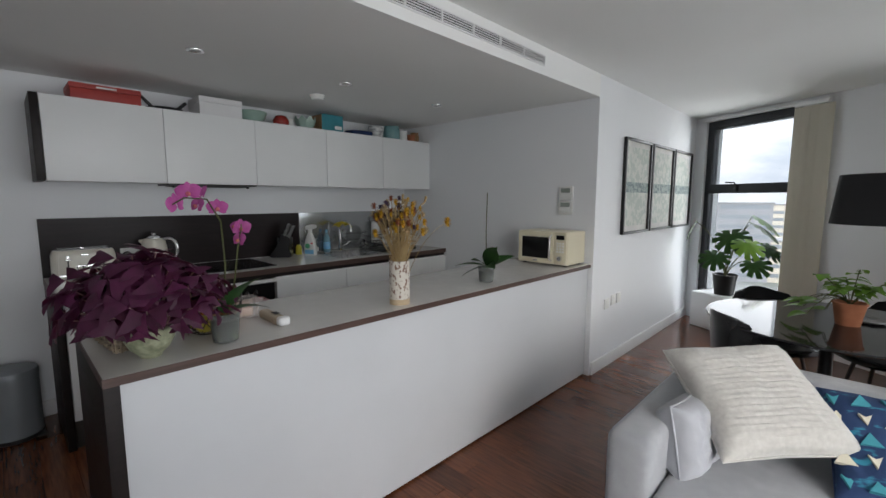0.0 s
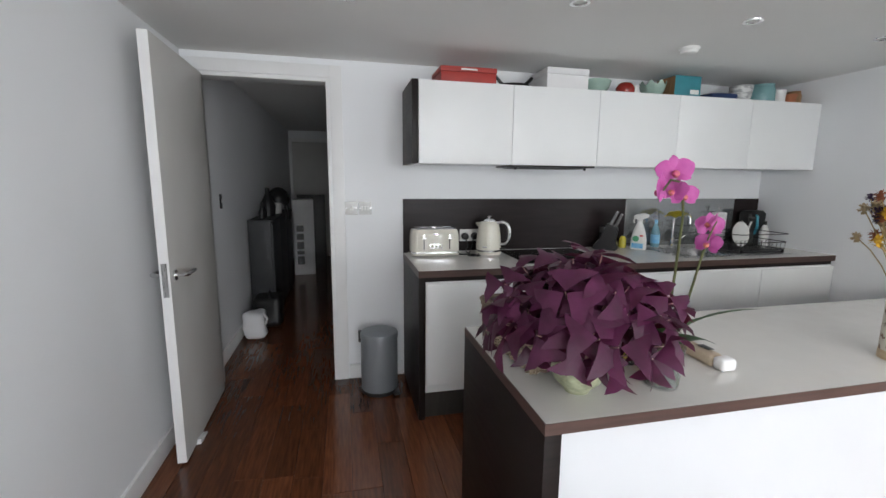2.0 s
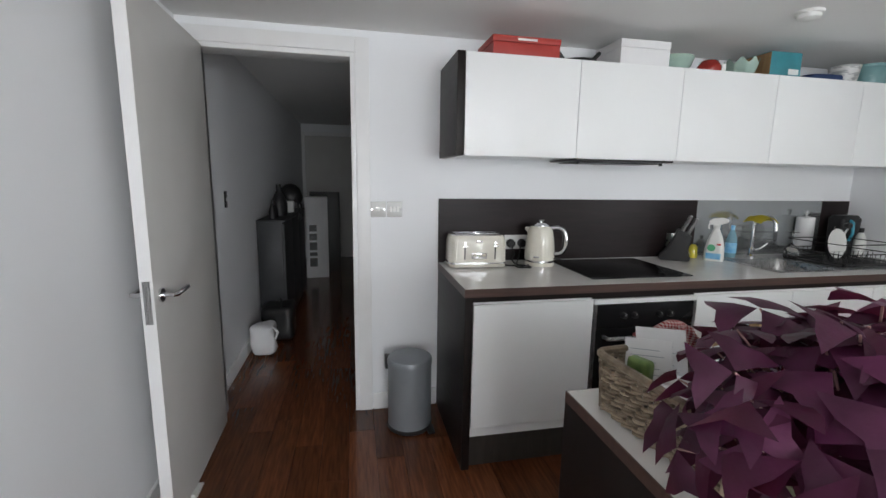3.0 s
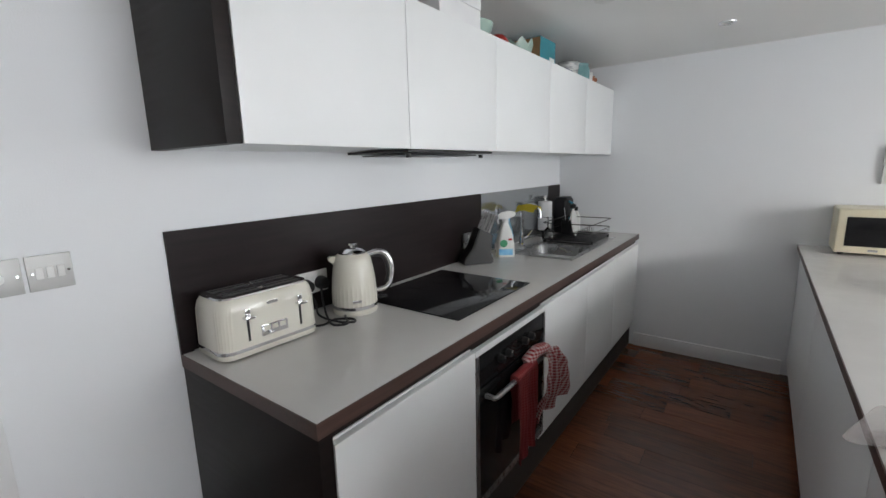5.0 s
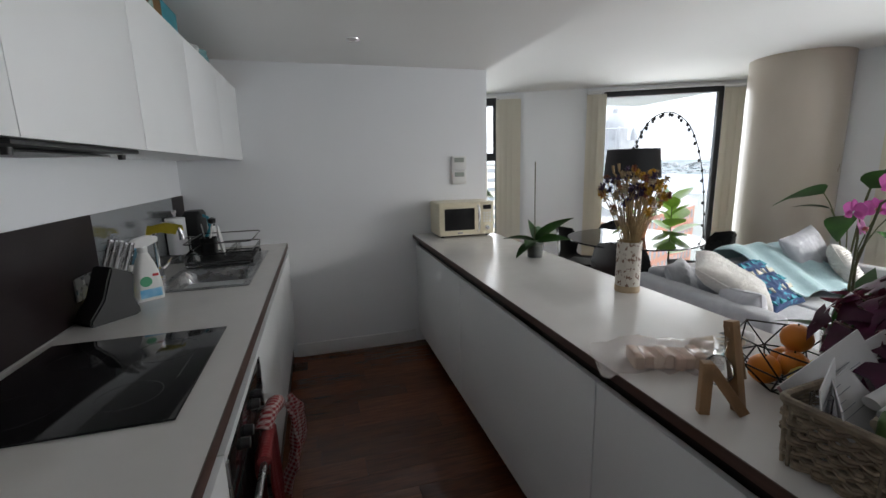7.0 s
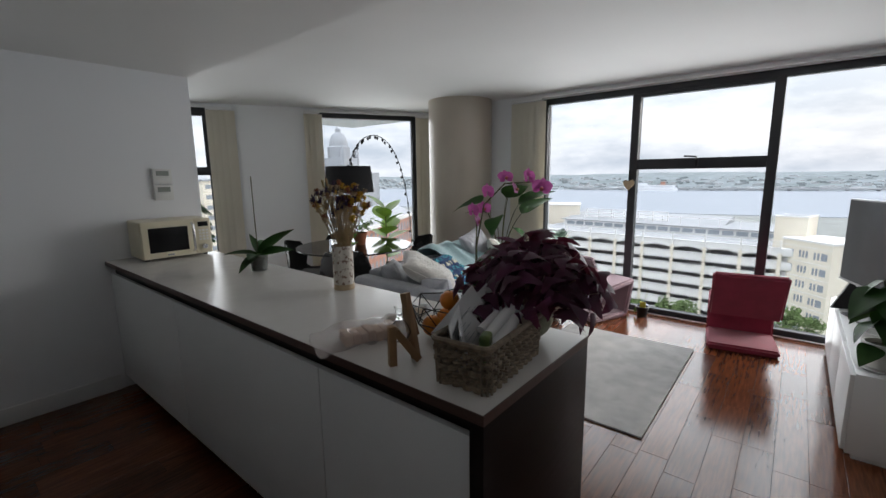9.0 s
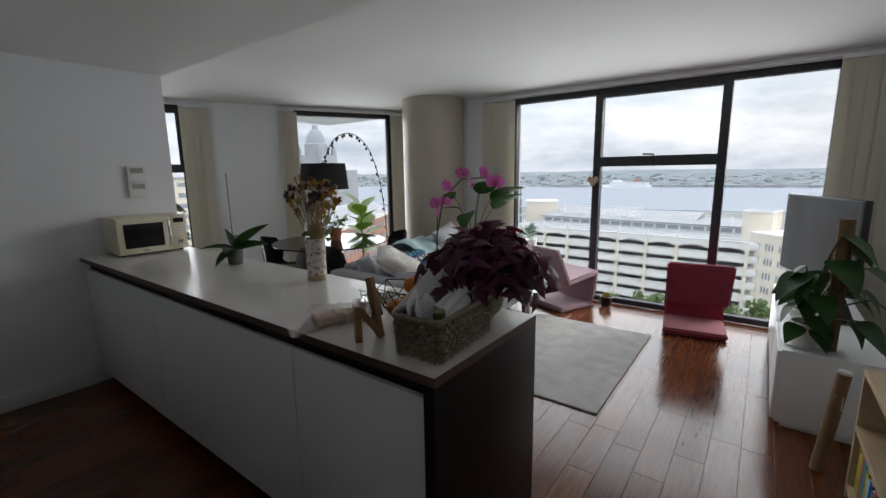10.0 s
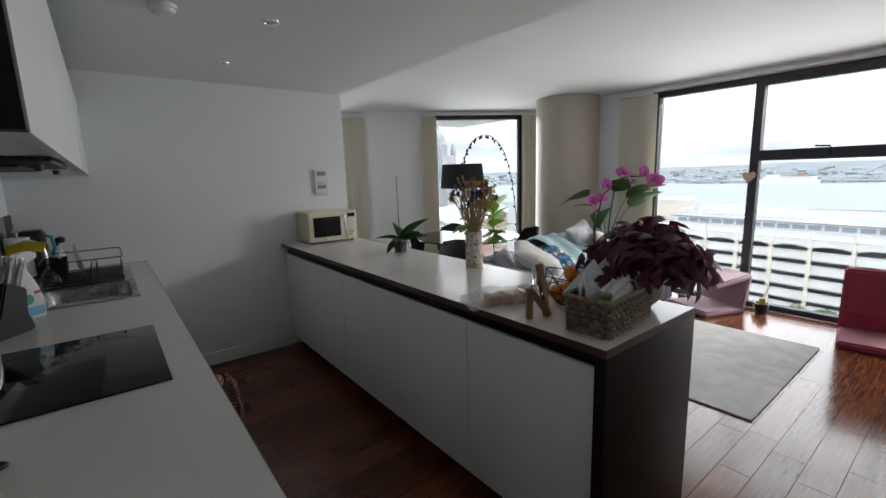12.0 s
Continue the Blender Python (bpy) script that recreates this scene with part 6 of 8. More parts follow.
for a, L, W, z in ((90, 0.036, 0.026, 0), (210, 0.034, 0.024, 0), (330, 0.034, 0.024, 0), (18, 0.040, 0.048, 0.003), (162, 0.040, 0.048, 0.003)):
    petal(fb, radians(a), L, W, z)
flower = mesh_of("flower", fb, MAGENTA)
lb = bmesh.new()
lathe(lb, [(0.002, 0.004), (0.009, 0.012), (0.006, 0.020), (0, 0.022)], 10, at=(0, -0.006, 0))
LIP = mat("dark_magenta_lip", (0.42, 0.02, 0.18), (0.55, 0.20, 0.10), 0.5, scale=90)
lip = mesh_of("lip", lb, LIP)
for stem_pts, fl in ((((0, 0, 0.10), (0.005, 0.01, 0.28), (0.03, -0.005, 0.43), (0.08, -0.06, 0.505), (0.14, -0.14, 0.51), (0.17, -0.18, 0.49)),
                      ((0.035, -0.015, 0.475), (0.075, -0.065, 0.525), (0.095, -0.09, 0.485), (0.130, -0.125, 0.525), (0.155, -0.165, 0.490))),
                     (((0.01, 0.01, 0.10), (0.03, 0.03, 0.22), (0.05, 0.04, 0.34), (0.06, 0.05, 0.40), (0.075, 0.045, 0.42)),
                      ((0.045, 0.055, 0.405), (0.080, 0.030, 0.412), (0.060, 0.045, 0.365)))):
    part("flower_stem", tube(bmesh.new(), stem_pts, 0.0035, 7, 0.002), STEM, orc)
    for k, p in enumerate(fl):
        face = Vector(((0.8, -0.55, 0.45)[k % 3] + 0.2 * math.sin(k * 2.1), -0.55 + 0.3 * math.cos(k * 1.7), 0.12 + 0.2 * math.sin(k)))
        mm = Matrix.Translation(p) @ face.to_track_quat("Z", "Y").to_matrix().to_4x4() @ Matrix.Rotation(0.3 * math.sin(k * 3), 4, "Z") @ Matrix.Scale(0.80 + 0.08 * math.sin(k * 5), 4)
        fo = part("flower", flower, None, orc, m=mm)
        part("lip", lip, None, fo)

# small orchid without flowers
sleaf_ = leaf_mesh("leaf", 0.235, 0.100, GREEN, 0.16, 0.30, 2.0, 9, 0.75)
so = thing("orchid", (-0.914, 2.616, CT), "green orchid plant without flowers beside a thin stake", "plant", "orchids")
glass_pot(so, 0.052, 0.095)
for a, el, sc in ((-27, 48, 1.08), (-45, 20, 0.85), (153, 20, 0.80), (203, -8, 0.78), (45, 34, 0.82), (228, 18, 0.85), (75, 64, 0.66)):
    part("leaf", sleaf_, None, so, m=aim((0, 0, 0.095), (math.cos(radians(a)) * math.cos(radians(el)), math.sin(radians(a)) * math.cos(radians(el)), math.sin(radians(el))), -0.7 if abs(a) < 40 else 0.5 if a < 190 else 0.0) @ Matrix.Scale(sc, 4))
part("stake", tube(bmesh.new(), [(0, 0, 0.08), (-0.005, 0, 0.30), (-0.004, 0.006, 0.545)], 0.0028, 6), STEM, so)

# vase of dried flowers
BARK = mat("speckled_ceramic", (0.66, 0.62, 0.55), (0.22, 0.13, 0.09), 0.5, scale=75, stretch=(1, 1, 0.7), bump=0.15, contrast=(0.42, 0.47))
vs = thing("dried_flower_vase", (-0.870, 1.885, CT), "speckled cream vase of dried yellow and purple flowers", "vase")
part("vase", lathe(bmesh.new(), [(0, 0), (0.047, 0), (0.049, 0.03), (0.049, 0.205), (0.051, 0.212), (0.046, 0.212), (0.044, 0.03), (0, 0.02)], 36), BARK, vs)
part("vase_foot", lathe(bmesh.new(), [(0.0492, 0.0), (0.0498, 0.002), (0.0498, 0.024), (0.0492, 0.027)], 36), PALEOAK, vs, "bare clay foot")
STRAW = mat("dried_straw", (0.46, 0.34, 0.17), (0.32, 0.22, 0.10), 0.85, scale=30)
rnd = random.Random(31)
DRY = [mat("dried_yellow_flower", (0.62, 0.38, 0.03), (0.48, 0.26, 0.02), 0.9, scale=60, bump=0.6), mat("dried_purple_flower", (0.075, 0.045, 0.10), (0.045, 0.025, 0.06), 0.9, scale=60, bump=0.6),
       mat("dried_cream_flower", (0.52, 0.42, 0.27), (0.38, 0.28, 0.16), 0.9, scale=60, bump=0.6), mat("dried_rust_flower", (0.30, 0.10, 0.04), (0.20, 0.06, 0.03), 0.9, scale=60, bump=0.6)]
heads = []
for k in range(4):
    bm = bmesh.new()
    for j in range(34):
        d = Vector((rnd.gauss(0, 1), rnd.gauss(0, 1), rnd.gauss(0, 1))).normalized()
        c = d * 0.011
        q = d.to_track_quat("X", "Z").to_matrix()
        vv = [bm.verts.new(c + q @ Vector(v)) for v in ((-0.006, 0, 0), (0.004, -0.005, 0.001), (0.012, 0, 0), (0.004, 0.005, -0.001))]
        bm.faces.new(vv)
    bmesh.ops.create_icosphere(bm, subdivisions=1, radius=0.010)
    heads.append(mesh_of("flower_head", bm, DRY[k], smooth=False))
sb_ = bmesh.new()
for i in range(84):
    a, r = rnd.uniform(0, 6.28), 0.135 * math.sqrt(rnd.random())
    top = Vector((r * math.cos(a), r * math.sin(a), rnd.uniform(0.40, 0.53) - r * 0.45))
    tube(sb_, bez((0.03 * math.cos(a + 2), 0.03 * math.sin(a + 2), 0.05), (top.x * 0.35, top.y * 0.35, 0.28), tuple(top), 5), 0.0016, 5)
    k = rnd.choice((0, 0, 0, 1, 2, 3)) if not 1.2 < a < 4.4 else rnd.choice((1, 1, 1, 2, 3))
    part("flower_head", heads[k], None, vs, m=Matrix.Translation(top) @ Matrix.Scale(rnd.uniform(0.55, 1.05), 4))
for q_ in range(130):
    a, zf = rnd.uniform(0, 6.28), rnd.random()
    r = (0.025 + 0.085 * zf) * math.sqrt(rnd.random())
    p = Vector((r * math.cos(a), r * math.sin(a), 0.22 + 0.20 * zf))
    tube(sb_, [p, p + Vector((rnd.uniform(-0.03, 0.03), rnd.uniform(-0.03, 0.03), rnd.uniform(0.02, 0.06)))], 0.0022, 4, 0.0006)
part("straw", sb_, STRAW, vs)
for p in ((0.02, 0.15, 0.49), (-0.03, 0.05, 0.50)):
    part("grass_plume", tube(bmesh.new(), [Vector(p) * 0.55 + Vector((0, 0, 0.15)), Vector(p) * 0.85 + Vector((0, 0, 0.06)), Vector(p), Vector(p) * 1.06], 0.0015, 8, 0.006), STRAW, vs)
part("flower_head", heads[0], None, vs, m=Matrix.Translation((0.06, 0.27, 0.39)) @ Matrix.Scale(1.3, 4))
part("flower_stem", tube(bmesh.new(), bez((0.02, 0.02, 0.1), (0.03, 0.12, 0.34), (0.06, 0.27, 0.385), 7), 0.0014, 5), STRAW, vs)

# ---- more on the breakfast bar ----
mw = thing("microwave", (-1.035, 3.600, CT), "cream microwave oven with a dark glass door", "microwave", turn=-1)
part("case", bx(-0.215, 0.215, -0.135, 0.135, 0.012, 0.262, bevel=0.012, seg=3), CREAM2, mw)
part("door", bx(-0.212, 0.105, -0.152, -0.1355, 0.016, 0.258, bevel=0.006), CREAM2, mw)
part("window", bx(-0.175, 0.060, -0.1545, -0.1522, 0.055, 0.218, bevel=0.002), HOB, mw, "dark glass window")
part("control_panel", bx(0.108, 0.212, -0.150, -0.1355, 0.016, 0.258, bevel=0.005), CREAM2, mw)
part("display", bx(0.128, 0.194, -0.152, -0.150, 0.205, 0.238), HOB, mw)
for r_ in range(4):
    for c_ in range(3):
        part("button", bx(0.130 + c_ * 0.023, 0.146 + c_ * 0.023, -0.1525, -0.150, 0.108 + r_ * 0.021, 0.121 + r_ * 0.021, bevel=0.001), WHITEPL, mw)
part("dial", lathe(bmesh.new(), [(0.019, 0), (0.017, 0.016), (0, 0.017)], 24, m=pose(0.160, -0.150, 0.065, 90, 0, 0)), CHROME, mw)
part("handle", tube(bmesh.new(), [(0.088, -0.150, 0.235), (0.088, -0.178, 0.222), (0.088, -0.184, 0.14), (0.088, -0.178, 0.055), (0.088, -0.150, 0.042)], 0.0085, 10), CHROME, mw)
part("badge", bx(-0.075, -0.035, -0.1532, -0.1520, 0.028, 0.040), CHROME, mw)
for x in (-0.18, 0.18):
    for y in (-0.1, 0.1):
        part("foot", lathe(bmesh.new(), [(0, 0), (0.014, 0), (0.014, 0.013)], 12, at=(x, y, 0)), BLACK, mw)

# wicker basket with papers
bs = thing("wicker_basket", (-1.165, 0.845, CT), "rectangular grey-brown wicker basket full of papers", "basket", turn=5)
HX, HY = 0.160, 0.078
for k in range(8):
    z = 0.010 + k * 0.0145
    g = 1 + 0.06 * k / 8
    ring = rrect(HX * g, HY * g, 0.022, z, 3)
    per = []
    for a, b in zip(ring, ring[1:] + ring[:1]):
        L = (b - a).length
        m_ = max(1, int(L / 0.006))
        per += [a + (b - a) * (j / m_) for j in range(m_)]
    pts = []
    waves = 2 * round(len(per) * 0.006 / 0.064) + 1
    for j, p in enumerate(per):
        nrm = Vector((p.x, p.y * 1.6, 0)).normalized()
        ph = 2 * math.pi * waves * 0.5 * j / len(per) * 2 + (math.pi if k % 2 else 0)
        pts.append(p + nrm * 0.0062 * math.sin(ph) + Vector((0, 0, 0.0016 * math.sin(ph * 0.37 + k))))
    for q_ in (-0.0036, 0.0036):
        part("strand", tube(bmesh.new(), [p + Vector((0, 0, q_)) for p in pts], 0.0043, 6, closed=True), WICKER, bs)
for p in rrect(HX * 1.02, HY * 1.02, 0.018, 0, 2):
    part("stake", tube(bmesh.new(), [p, (p.x * 1.04, p.y * 1.04, 0.122)], 0.0035, 6), WICKER, bs)
part("base", bx(-HX + 0.005, HX - 0.005, -HY + 0.005, HY - 0.005, 0.003, 0.009), WICKER, bs)
rim_ = rrect(HX * 1.07, HY * 1.07, 0.02, 0.124, 4)
part("rim", tube(bmesh.new(), rim_, 0.0085, 8, closed=True), WICKER, bs)
BEIGE = mat("beige_wrapping", (0.52, 0.44, 0.34), (0.44, 0.36, 0.27), 0.6, scale=14, bump=0.2)
INK = mat("grey_print", (0.30, 0.33, 0.38), None, 0.8)
PINKP = mat("pink_paper_edge", (0.62, 0.36, 0.38), None, 0.8)
for i, (x, y, w_, h_, rx, ry, rz) in enumerate(((-1.135, 0.900, 0.190, 0.165, -10, -33, -8), (-1.085, 0.882, 0.190, 0.160, -16, -30, -12), (-1.175, 0.868, 0.130, 0.115, -24, -34, -4), (-1.055, 0.868, 0.150, 0.135, -30, -26, -10), (-1.262, 0.872, 0.110, 0.155, -6, -12, 24), (-1.270, 0.840, 0.095, 0.130, -14, -8, 40))):
    sh = thing("paper_sheet", (x, y, CT + 0.030), "white printed sheet standing askew in the wicker basket", "paper", "papers in the basket")
    sh.matrix_basis = pose(x, y, CT + 0.030, rx, ry, rz)
    part("sheet", bx(-w_ / 2, w_ / 2, -0.001, 0.001, 0, h_), PAPER, sh)
    if i == 0:
        part("pink_edge", bx(-w_ / 2, -w_ / 2 + 0.006, -0.0016, -0.001, 0, h_), PINKP, sh, "pink printed edge")
    for k in range(5):
        part("print_bar", bx(-w_ * 0.38, w_ * (0.34 - 0.09 * (k % 3)), -0.0014, -0.001, h_ * 0.42 + k * 0.013, h_ * 0.42 + k * 0.013 + 0.0012), INK, sh)
for i, (x, y, z, r, ln, lift, tn) in enumerate(((-1.13, 0.815, 0.088, 0.019, 0.20, 0.062, 12), (-1.10, 0.845, 0.098, 0.016, 0.21, 0.075, 6), (-1.12, 0.832, 0.118, 0.013, 0.18, 0.066, 2), (-1.07, 0.803, 0.085, 0.015, 0.17, 0.050, 16), (-1.09, 0.862, 0.122, 0.012, 0.19, 0.070, -3))):
    rl = thing("rolled_paper", (x, y, CT + z), "rolled cream leaflet lying on the basket", "paper", "papers in the basket", turn=tn)
    rr_ = bmesh.new()
    tube(rr_, [(-ln / 2, 0, -lift / 2 + 0.02), (ln / 2, 0, lift / 2 + 0.02)], r, 18)
    for v in rr_.verts:
        v.co.y *= 1.25
        v.co.z += 0.003 * noise.noise(v.co * 30 + Vector((i, 0, 0)))
    part("roll", rr_, (PAPER, BEIGE, PAPER, BEIGE, PAPER)[i], rl)
PACKG = mat("green_printed_wrapper", (0.17, 0.24, 0.07), (0.07, 0.13, 0.04), 0.4, scale=40)
gp = thing("green_packet", (-1.255, 0.80, CT + 0.055), "green printed packet in the wicker basket", "packet", turn=20)
part("packet", soft(bmesh.new(), -0.024, 0.024, -0.014, 0.014, 0, 0.080, 0.010, 0.006, 3, 2), PACKG, gp)
part("packet_label", bx(-0.016, 0.016, -0.0175, -0.0160, 0.030, 0.058), PAPER, gp, "pale printed label")
glp = thing("clear_tumbler", (-1.30, 0.875, CT + 0.010), "small clear tumbler in the wicker basket", "glass")
part("glass", lathe(bmesh.new(), [(0, 0), (0.014, 0), (0.016, 0.13), (0.0145, 0.13), (0.0125, 0.004), (0, 0.004)], 20), CLEAR, glp)

# wire fruit bowl
fbw = thing("fruit_bowl", (-1.055, 1.085, CT), "black geometric wire fruit bowl", "bowl")
top = [Vector((0.125 * math.cos(2 * math.pi * i / 8), 0.125 * math.sin(2 * math.pi * i / 8), 0.128 - 0.012 * (i % 2))) for i in range(8)]
mid = [Vector((0.112 * math.cos(2 * math.pi * (i + 0.5) / 8), 0.112 * math.sin(2 * math.pi * (i + 0.5) / 8), 0.062)) for i in range(8)]
bot = [Vector((0.062 * math.cos(2 * math.pi * i / 8), 0.062 * math.sin(2 * math.pi * i / 8), 0.003)) for i in range(8)]
for ring in (top, mid, bot):
    part("wire_ring", tube(bmesh.new(), ring, 0.0022, 6, closed=True), WIRE, fbw)
for i in range(8):
    for a, b in ((top[i], mid[i]), (top[i], mid[i - 1]), (mid[i], bot[i]), (mid[i], bot[(i + 1) % 8])):
        part("wire", tube(bmesh.new(), [a, b], 0.002, 6), WIRE, fbw)
for i in range(4):
    part("wire", tube(bmesh.new(), [bot[i], bot[i + 4]], 0.002, 6), WIRE, fbw)
APPLE = mat("yellow_green_apple", (0.55, 0.46, 0.08), (0.45, 0.36, 0.05), 0.3, scale=9)
for nm, m_, x, y, z, r in (("orange", ORANGE, 0.03, 0.02, 0.115, 0.034), ("orange", ORANGE, -0.05, 0.03, 0.045, 0.035), ("orange", ORANGE, 0.04, 0.045, 0.045, 0.034), ("apple", APPLE, -0.025, -0.045, 0.045, 0.033), ("apple", APPLE, 0.045, -0.03, 0.044, 0.034), ("orange", ORANGE, 0.0, 0.0, 0.060, 0.033)):
    o_ = thing(nm, (-1.055 + x, 1.085 + y, CT + z - r), "ripe " + nm + " lying in the wire fruit bowl", "fruit", "fruit in the bowl")
    part("skin", lathe(bmesh.new(), [(0, 0.003), (r * 0.5, r * 0.12), (r * 0.87, r * 0.5), (r, r), (r * 0.87, r * 1.5), (r * 0.5, r * 1.85), (r * 0.12, r * 1.92), (0, r * 1.86)], 24), m_, o_)
    part("stalk", tube(bmesh.new(), [(0, 0, r * 1.86), (0.001, 0, r * 1.86 + 0.006)], 0.0018, 6), STEM, o_)

# wooden letter stand with a glass bulb vase
ns = thing("propagation_stand", (-1.300, 1.052, CT), "small oak letter-shaped stand holding a glass bulb vase", "stand", turn=-28)
for nm, a, b in (("post", (-0.038, 0, 0.0), (-0.038, 0, 0.118)), ("brace", (-0.030, 0, 0.105), (0.040, 0, 0.006)), ("post", (0.040, 0.02, 0.0), (0.020, 0.05, 0.195)), ("brace", (0.020, 0.05, 0.185), (0.050, 0.055, 0.06))):
    a, b = Vector(a), Vector(b)
    L = (b - a).length
    q = (b - a).to_track_quat("Z", "Y").to_matrix().to_4x4()
    part(nm, bx(-0.011, 0.011, -0.011, 0.011, 0, L, bevel=0.0015), OAK, ns, m=Matrix.Translation(a) @ q)
part("bulb_vase", lathe(bmesh.new(), [(0, 0.055), (0.022, 0.062), (0.032, 0.085), (0.024, 0.108), (0.012, 0.122), (0.012, 0.155), (0.016, 0.162), (0.0145, 0.162), (0.0105, 0.152), (0.0105, 0.124), (0.022, 0.106), (0.029, 0.085), (0.02, 0.066), (0, 0.060)], 24), CLEAR, ns, "clear glass bulb vase", m=pose(-0.005, 0.028, 0.0))

# bread in a bag, wrapped bundle
bg = thing("bread_bag", (-1.255, 1.285, CT), "sliced bread in a crumpled clear plastic bag", "bread", turn=-22)
BREAD = mat("brown_bread_crust", (0.62, 0.42, 0.31), (0.70, 0.54, 0.42), 0.85, scale=16, bump=0.4)
for i in range(7):
    x_ = -0.075 + 0.026 * i
    part("slice", soft(bmesh.new(), x_, x_ + 0.0258, -0.040 + 0.004 * (i % 2), 0.040 - 0.003 * (i % 3), 0.003, 0.040 - 0.002 * (i % 3), 0.006, 0.004, 2, i), BREAD, bg)
fm = bmesh.new()
soft(fm, -0.165, 0.150, -0.064, 0.064, 0.001, 0.066, 0.02, 0.0, 9, 9)
bmesh.ops.subdivide_edges(fm, edges=[e for e in fm.edges if e.calc_length() > 0.010], cuts=3, use_grid_fill=True)
for v in fm.verts:
    k = noise.noise(v.co * 26.0) + 0.7 * abs(noise.noise(v.co * 60.0))
    v.co += Vector((0.006 * noise.noise(v.co * 18 + Vector((3, 0, 0))), 0.008 * noise.noise(v.co * 21 + Vector((0, 5, 0))), 0.019 * k))
    if v.co.x < -0.090:
        f_ = (-0.090 - v.co.x) / 0.075
        v.co.y *= 1 + 0.5 * f_
        v.co.z *= 1 - 0.72 * f_
    v.co.z *= 0.80
    v.co.z = max(v.co.z, 0.001)
part("bag", fm, FILMPL, bg, "clear plastic film")
wbn = thing("wrapped_bundle", (-0.995, 1.315, CT), "small bundle wrapped in white and beige paper", "packet", turn=0)
part("packet_body", soft(bmesh.new(), -0.110, 0.06, -0.022, 0.022, 0.001, 0.038, 0.016, 0.005, 4, 4), BEIGE, wbn)
part("wrapper_end", soft(bmesh.new(), 0.058, 0.098, -0.024, 0.024, 0.001, 0.036, 0.014, 0.006, 3, 5), PAPER, wbn, "crumpled white end")
part("mark", bx(-0.01, 0.03, -0.010, 0.012, 0.0392, 0.0400), BLACK, wbn, "dark printed mark")

# ---- cushions and blanket on the sofa ----
def cushion(name, at, rx, ry, rz, w, h, t, material, label, rib=0.0, group="sofa cushions", seed=0):
    th = thing(name, at, label, "cushion", group)
    th.matrix_basis = pose(*at, rx, ry, rz)
    bm = bmesh.new()
    n = 56
    for sgn in (1, -1):
        g = []
        for j in range(n + 1):
            row = []
            for i in range(n + 1):
                u, v = 2 * i / n - 1, 2 * j / n - 1
                pin = 1 - 0.07 * (1 - u * u) * (abs(v) ** 3)
                pin2 = 1 - 0.07 * (1 - v * v) * (abs(u) ** 3)
                hgt = (max(0.0, (1 - u ** 4) * (1 - v ** 4))) ** 0.5
                z = sgn * (t / 2 * hgt + (rib * math.sin(v * 66 + 2.0 * noise.noise(Vector((u * 2, v * 2, 4)))) * hgt if rib else 0) + 0.014 * hgt * noise.noise(Vector((u * 2.2, v * 2.2, seed + sgn))) + 0.006 * hgt * noise.noise(Vector((u * 6, v * 5, seed + sgn))))
                row.append(bm.verts.new((u * w / 2 * pin2, v * h / 2 * pin, z)))
            g.append(row)
        for a, b in zip(g, g[1:]):
            for i in range(n):
                bm.faces.new((a[i], a[i + 1], b[i + 1], b[i]))
    bmesh.ops.remove_doubles(bm, verts=bm.verts[:], dist=0.0006)
    part("cover", bm, material, th)
    part("piping", tube(bmesh.new(), [(u * w / 2 * 0.99, v * h / 2 * 0.99, 0) for u, v in ((-1, -1), (0, -0.93), (1, -1), (0.93, 0), (1, 1), (0, 0.93), (-1, 1), (-0.93, 0))], 0.004, 6, closed=True), material, th)
    return th


NAVY = mat("navy_teal_patterned_cotton", (0.02, 0.045, 0.12), (0.03, 0.22, 0.32), 0.9, scale=14, stretch=(1, 2.2, 1), contrast=(0.36, 0.42), bump=0.3, fine=300)
NAVYM = mat("cream_print", (0.66, 0.62, 0.50), None, 0.9)
NAVYT = mat("teal_print", (0.05, 0.27, 0.33), None, 0.9)
TEALB = mat("pale_teal_blanket", (0.36, 0.52, 0.55), (0.29, 0.44, 0.47), 0.95, scale=14, bump=0.6, fine=260, sheen=0.4)
bigc = cushion("cushion", (0.46, 2.72, 0.625), 0, 0, 0, 0.490, 0.490, 0.165, FLUFF, "large cream ribbed fleece cushion leaning on the sofa arm", rib=0.0022)
cu = Vector((0.7239, 0.6881, 0.0487)).normalized()
cn = Vector((0.3147, -0.3922, 0.8644)).normalized()
cv = cn.cross(cu).normalized()
bigc.matrix_basis = Matrix.Translation((0.475, 2.519, 0.655)) @ Matrix((cu, cv, cu.cross(cv))).transposed().to_4x4()
cushion("cushion", (0.318, 2.29, 0.540), 78, 4, 86, 0.27, 0.26, 0.17, GCUSH, "small pale grey cushion against the sofa arm", seed=3)
nv = cushion("cushion", (0.900, 2.62, 0.555), 34, 0, 14, 0.44, 0.44, 0.13, NAVY, "navy and teal patterned cushion on the sofa", seed=5)
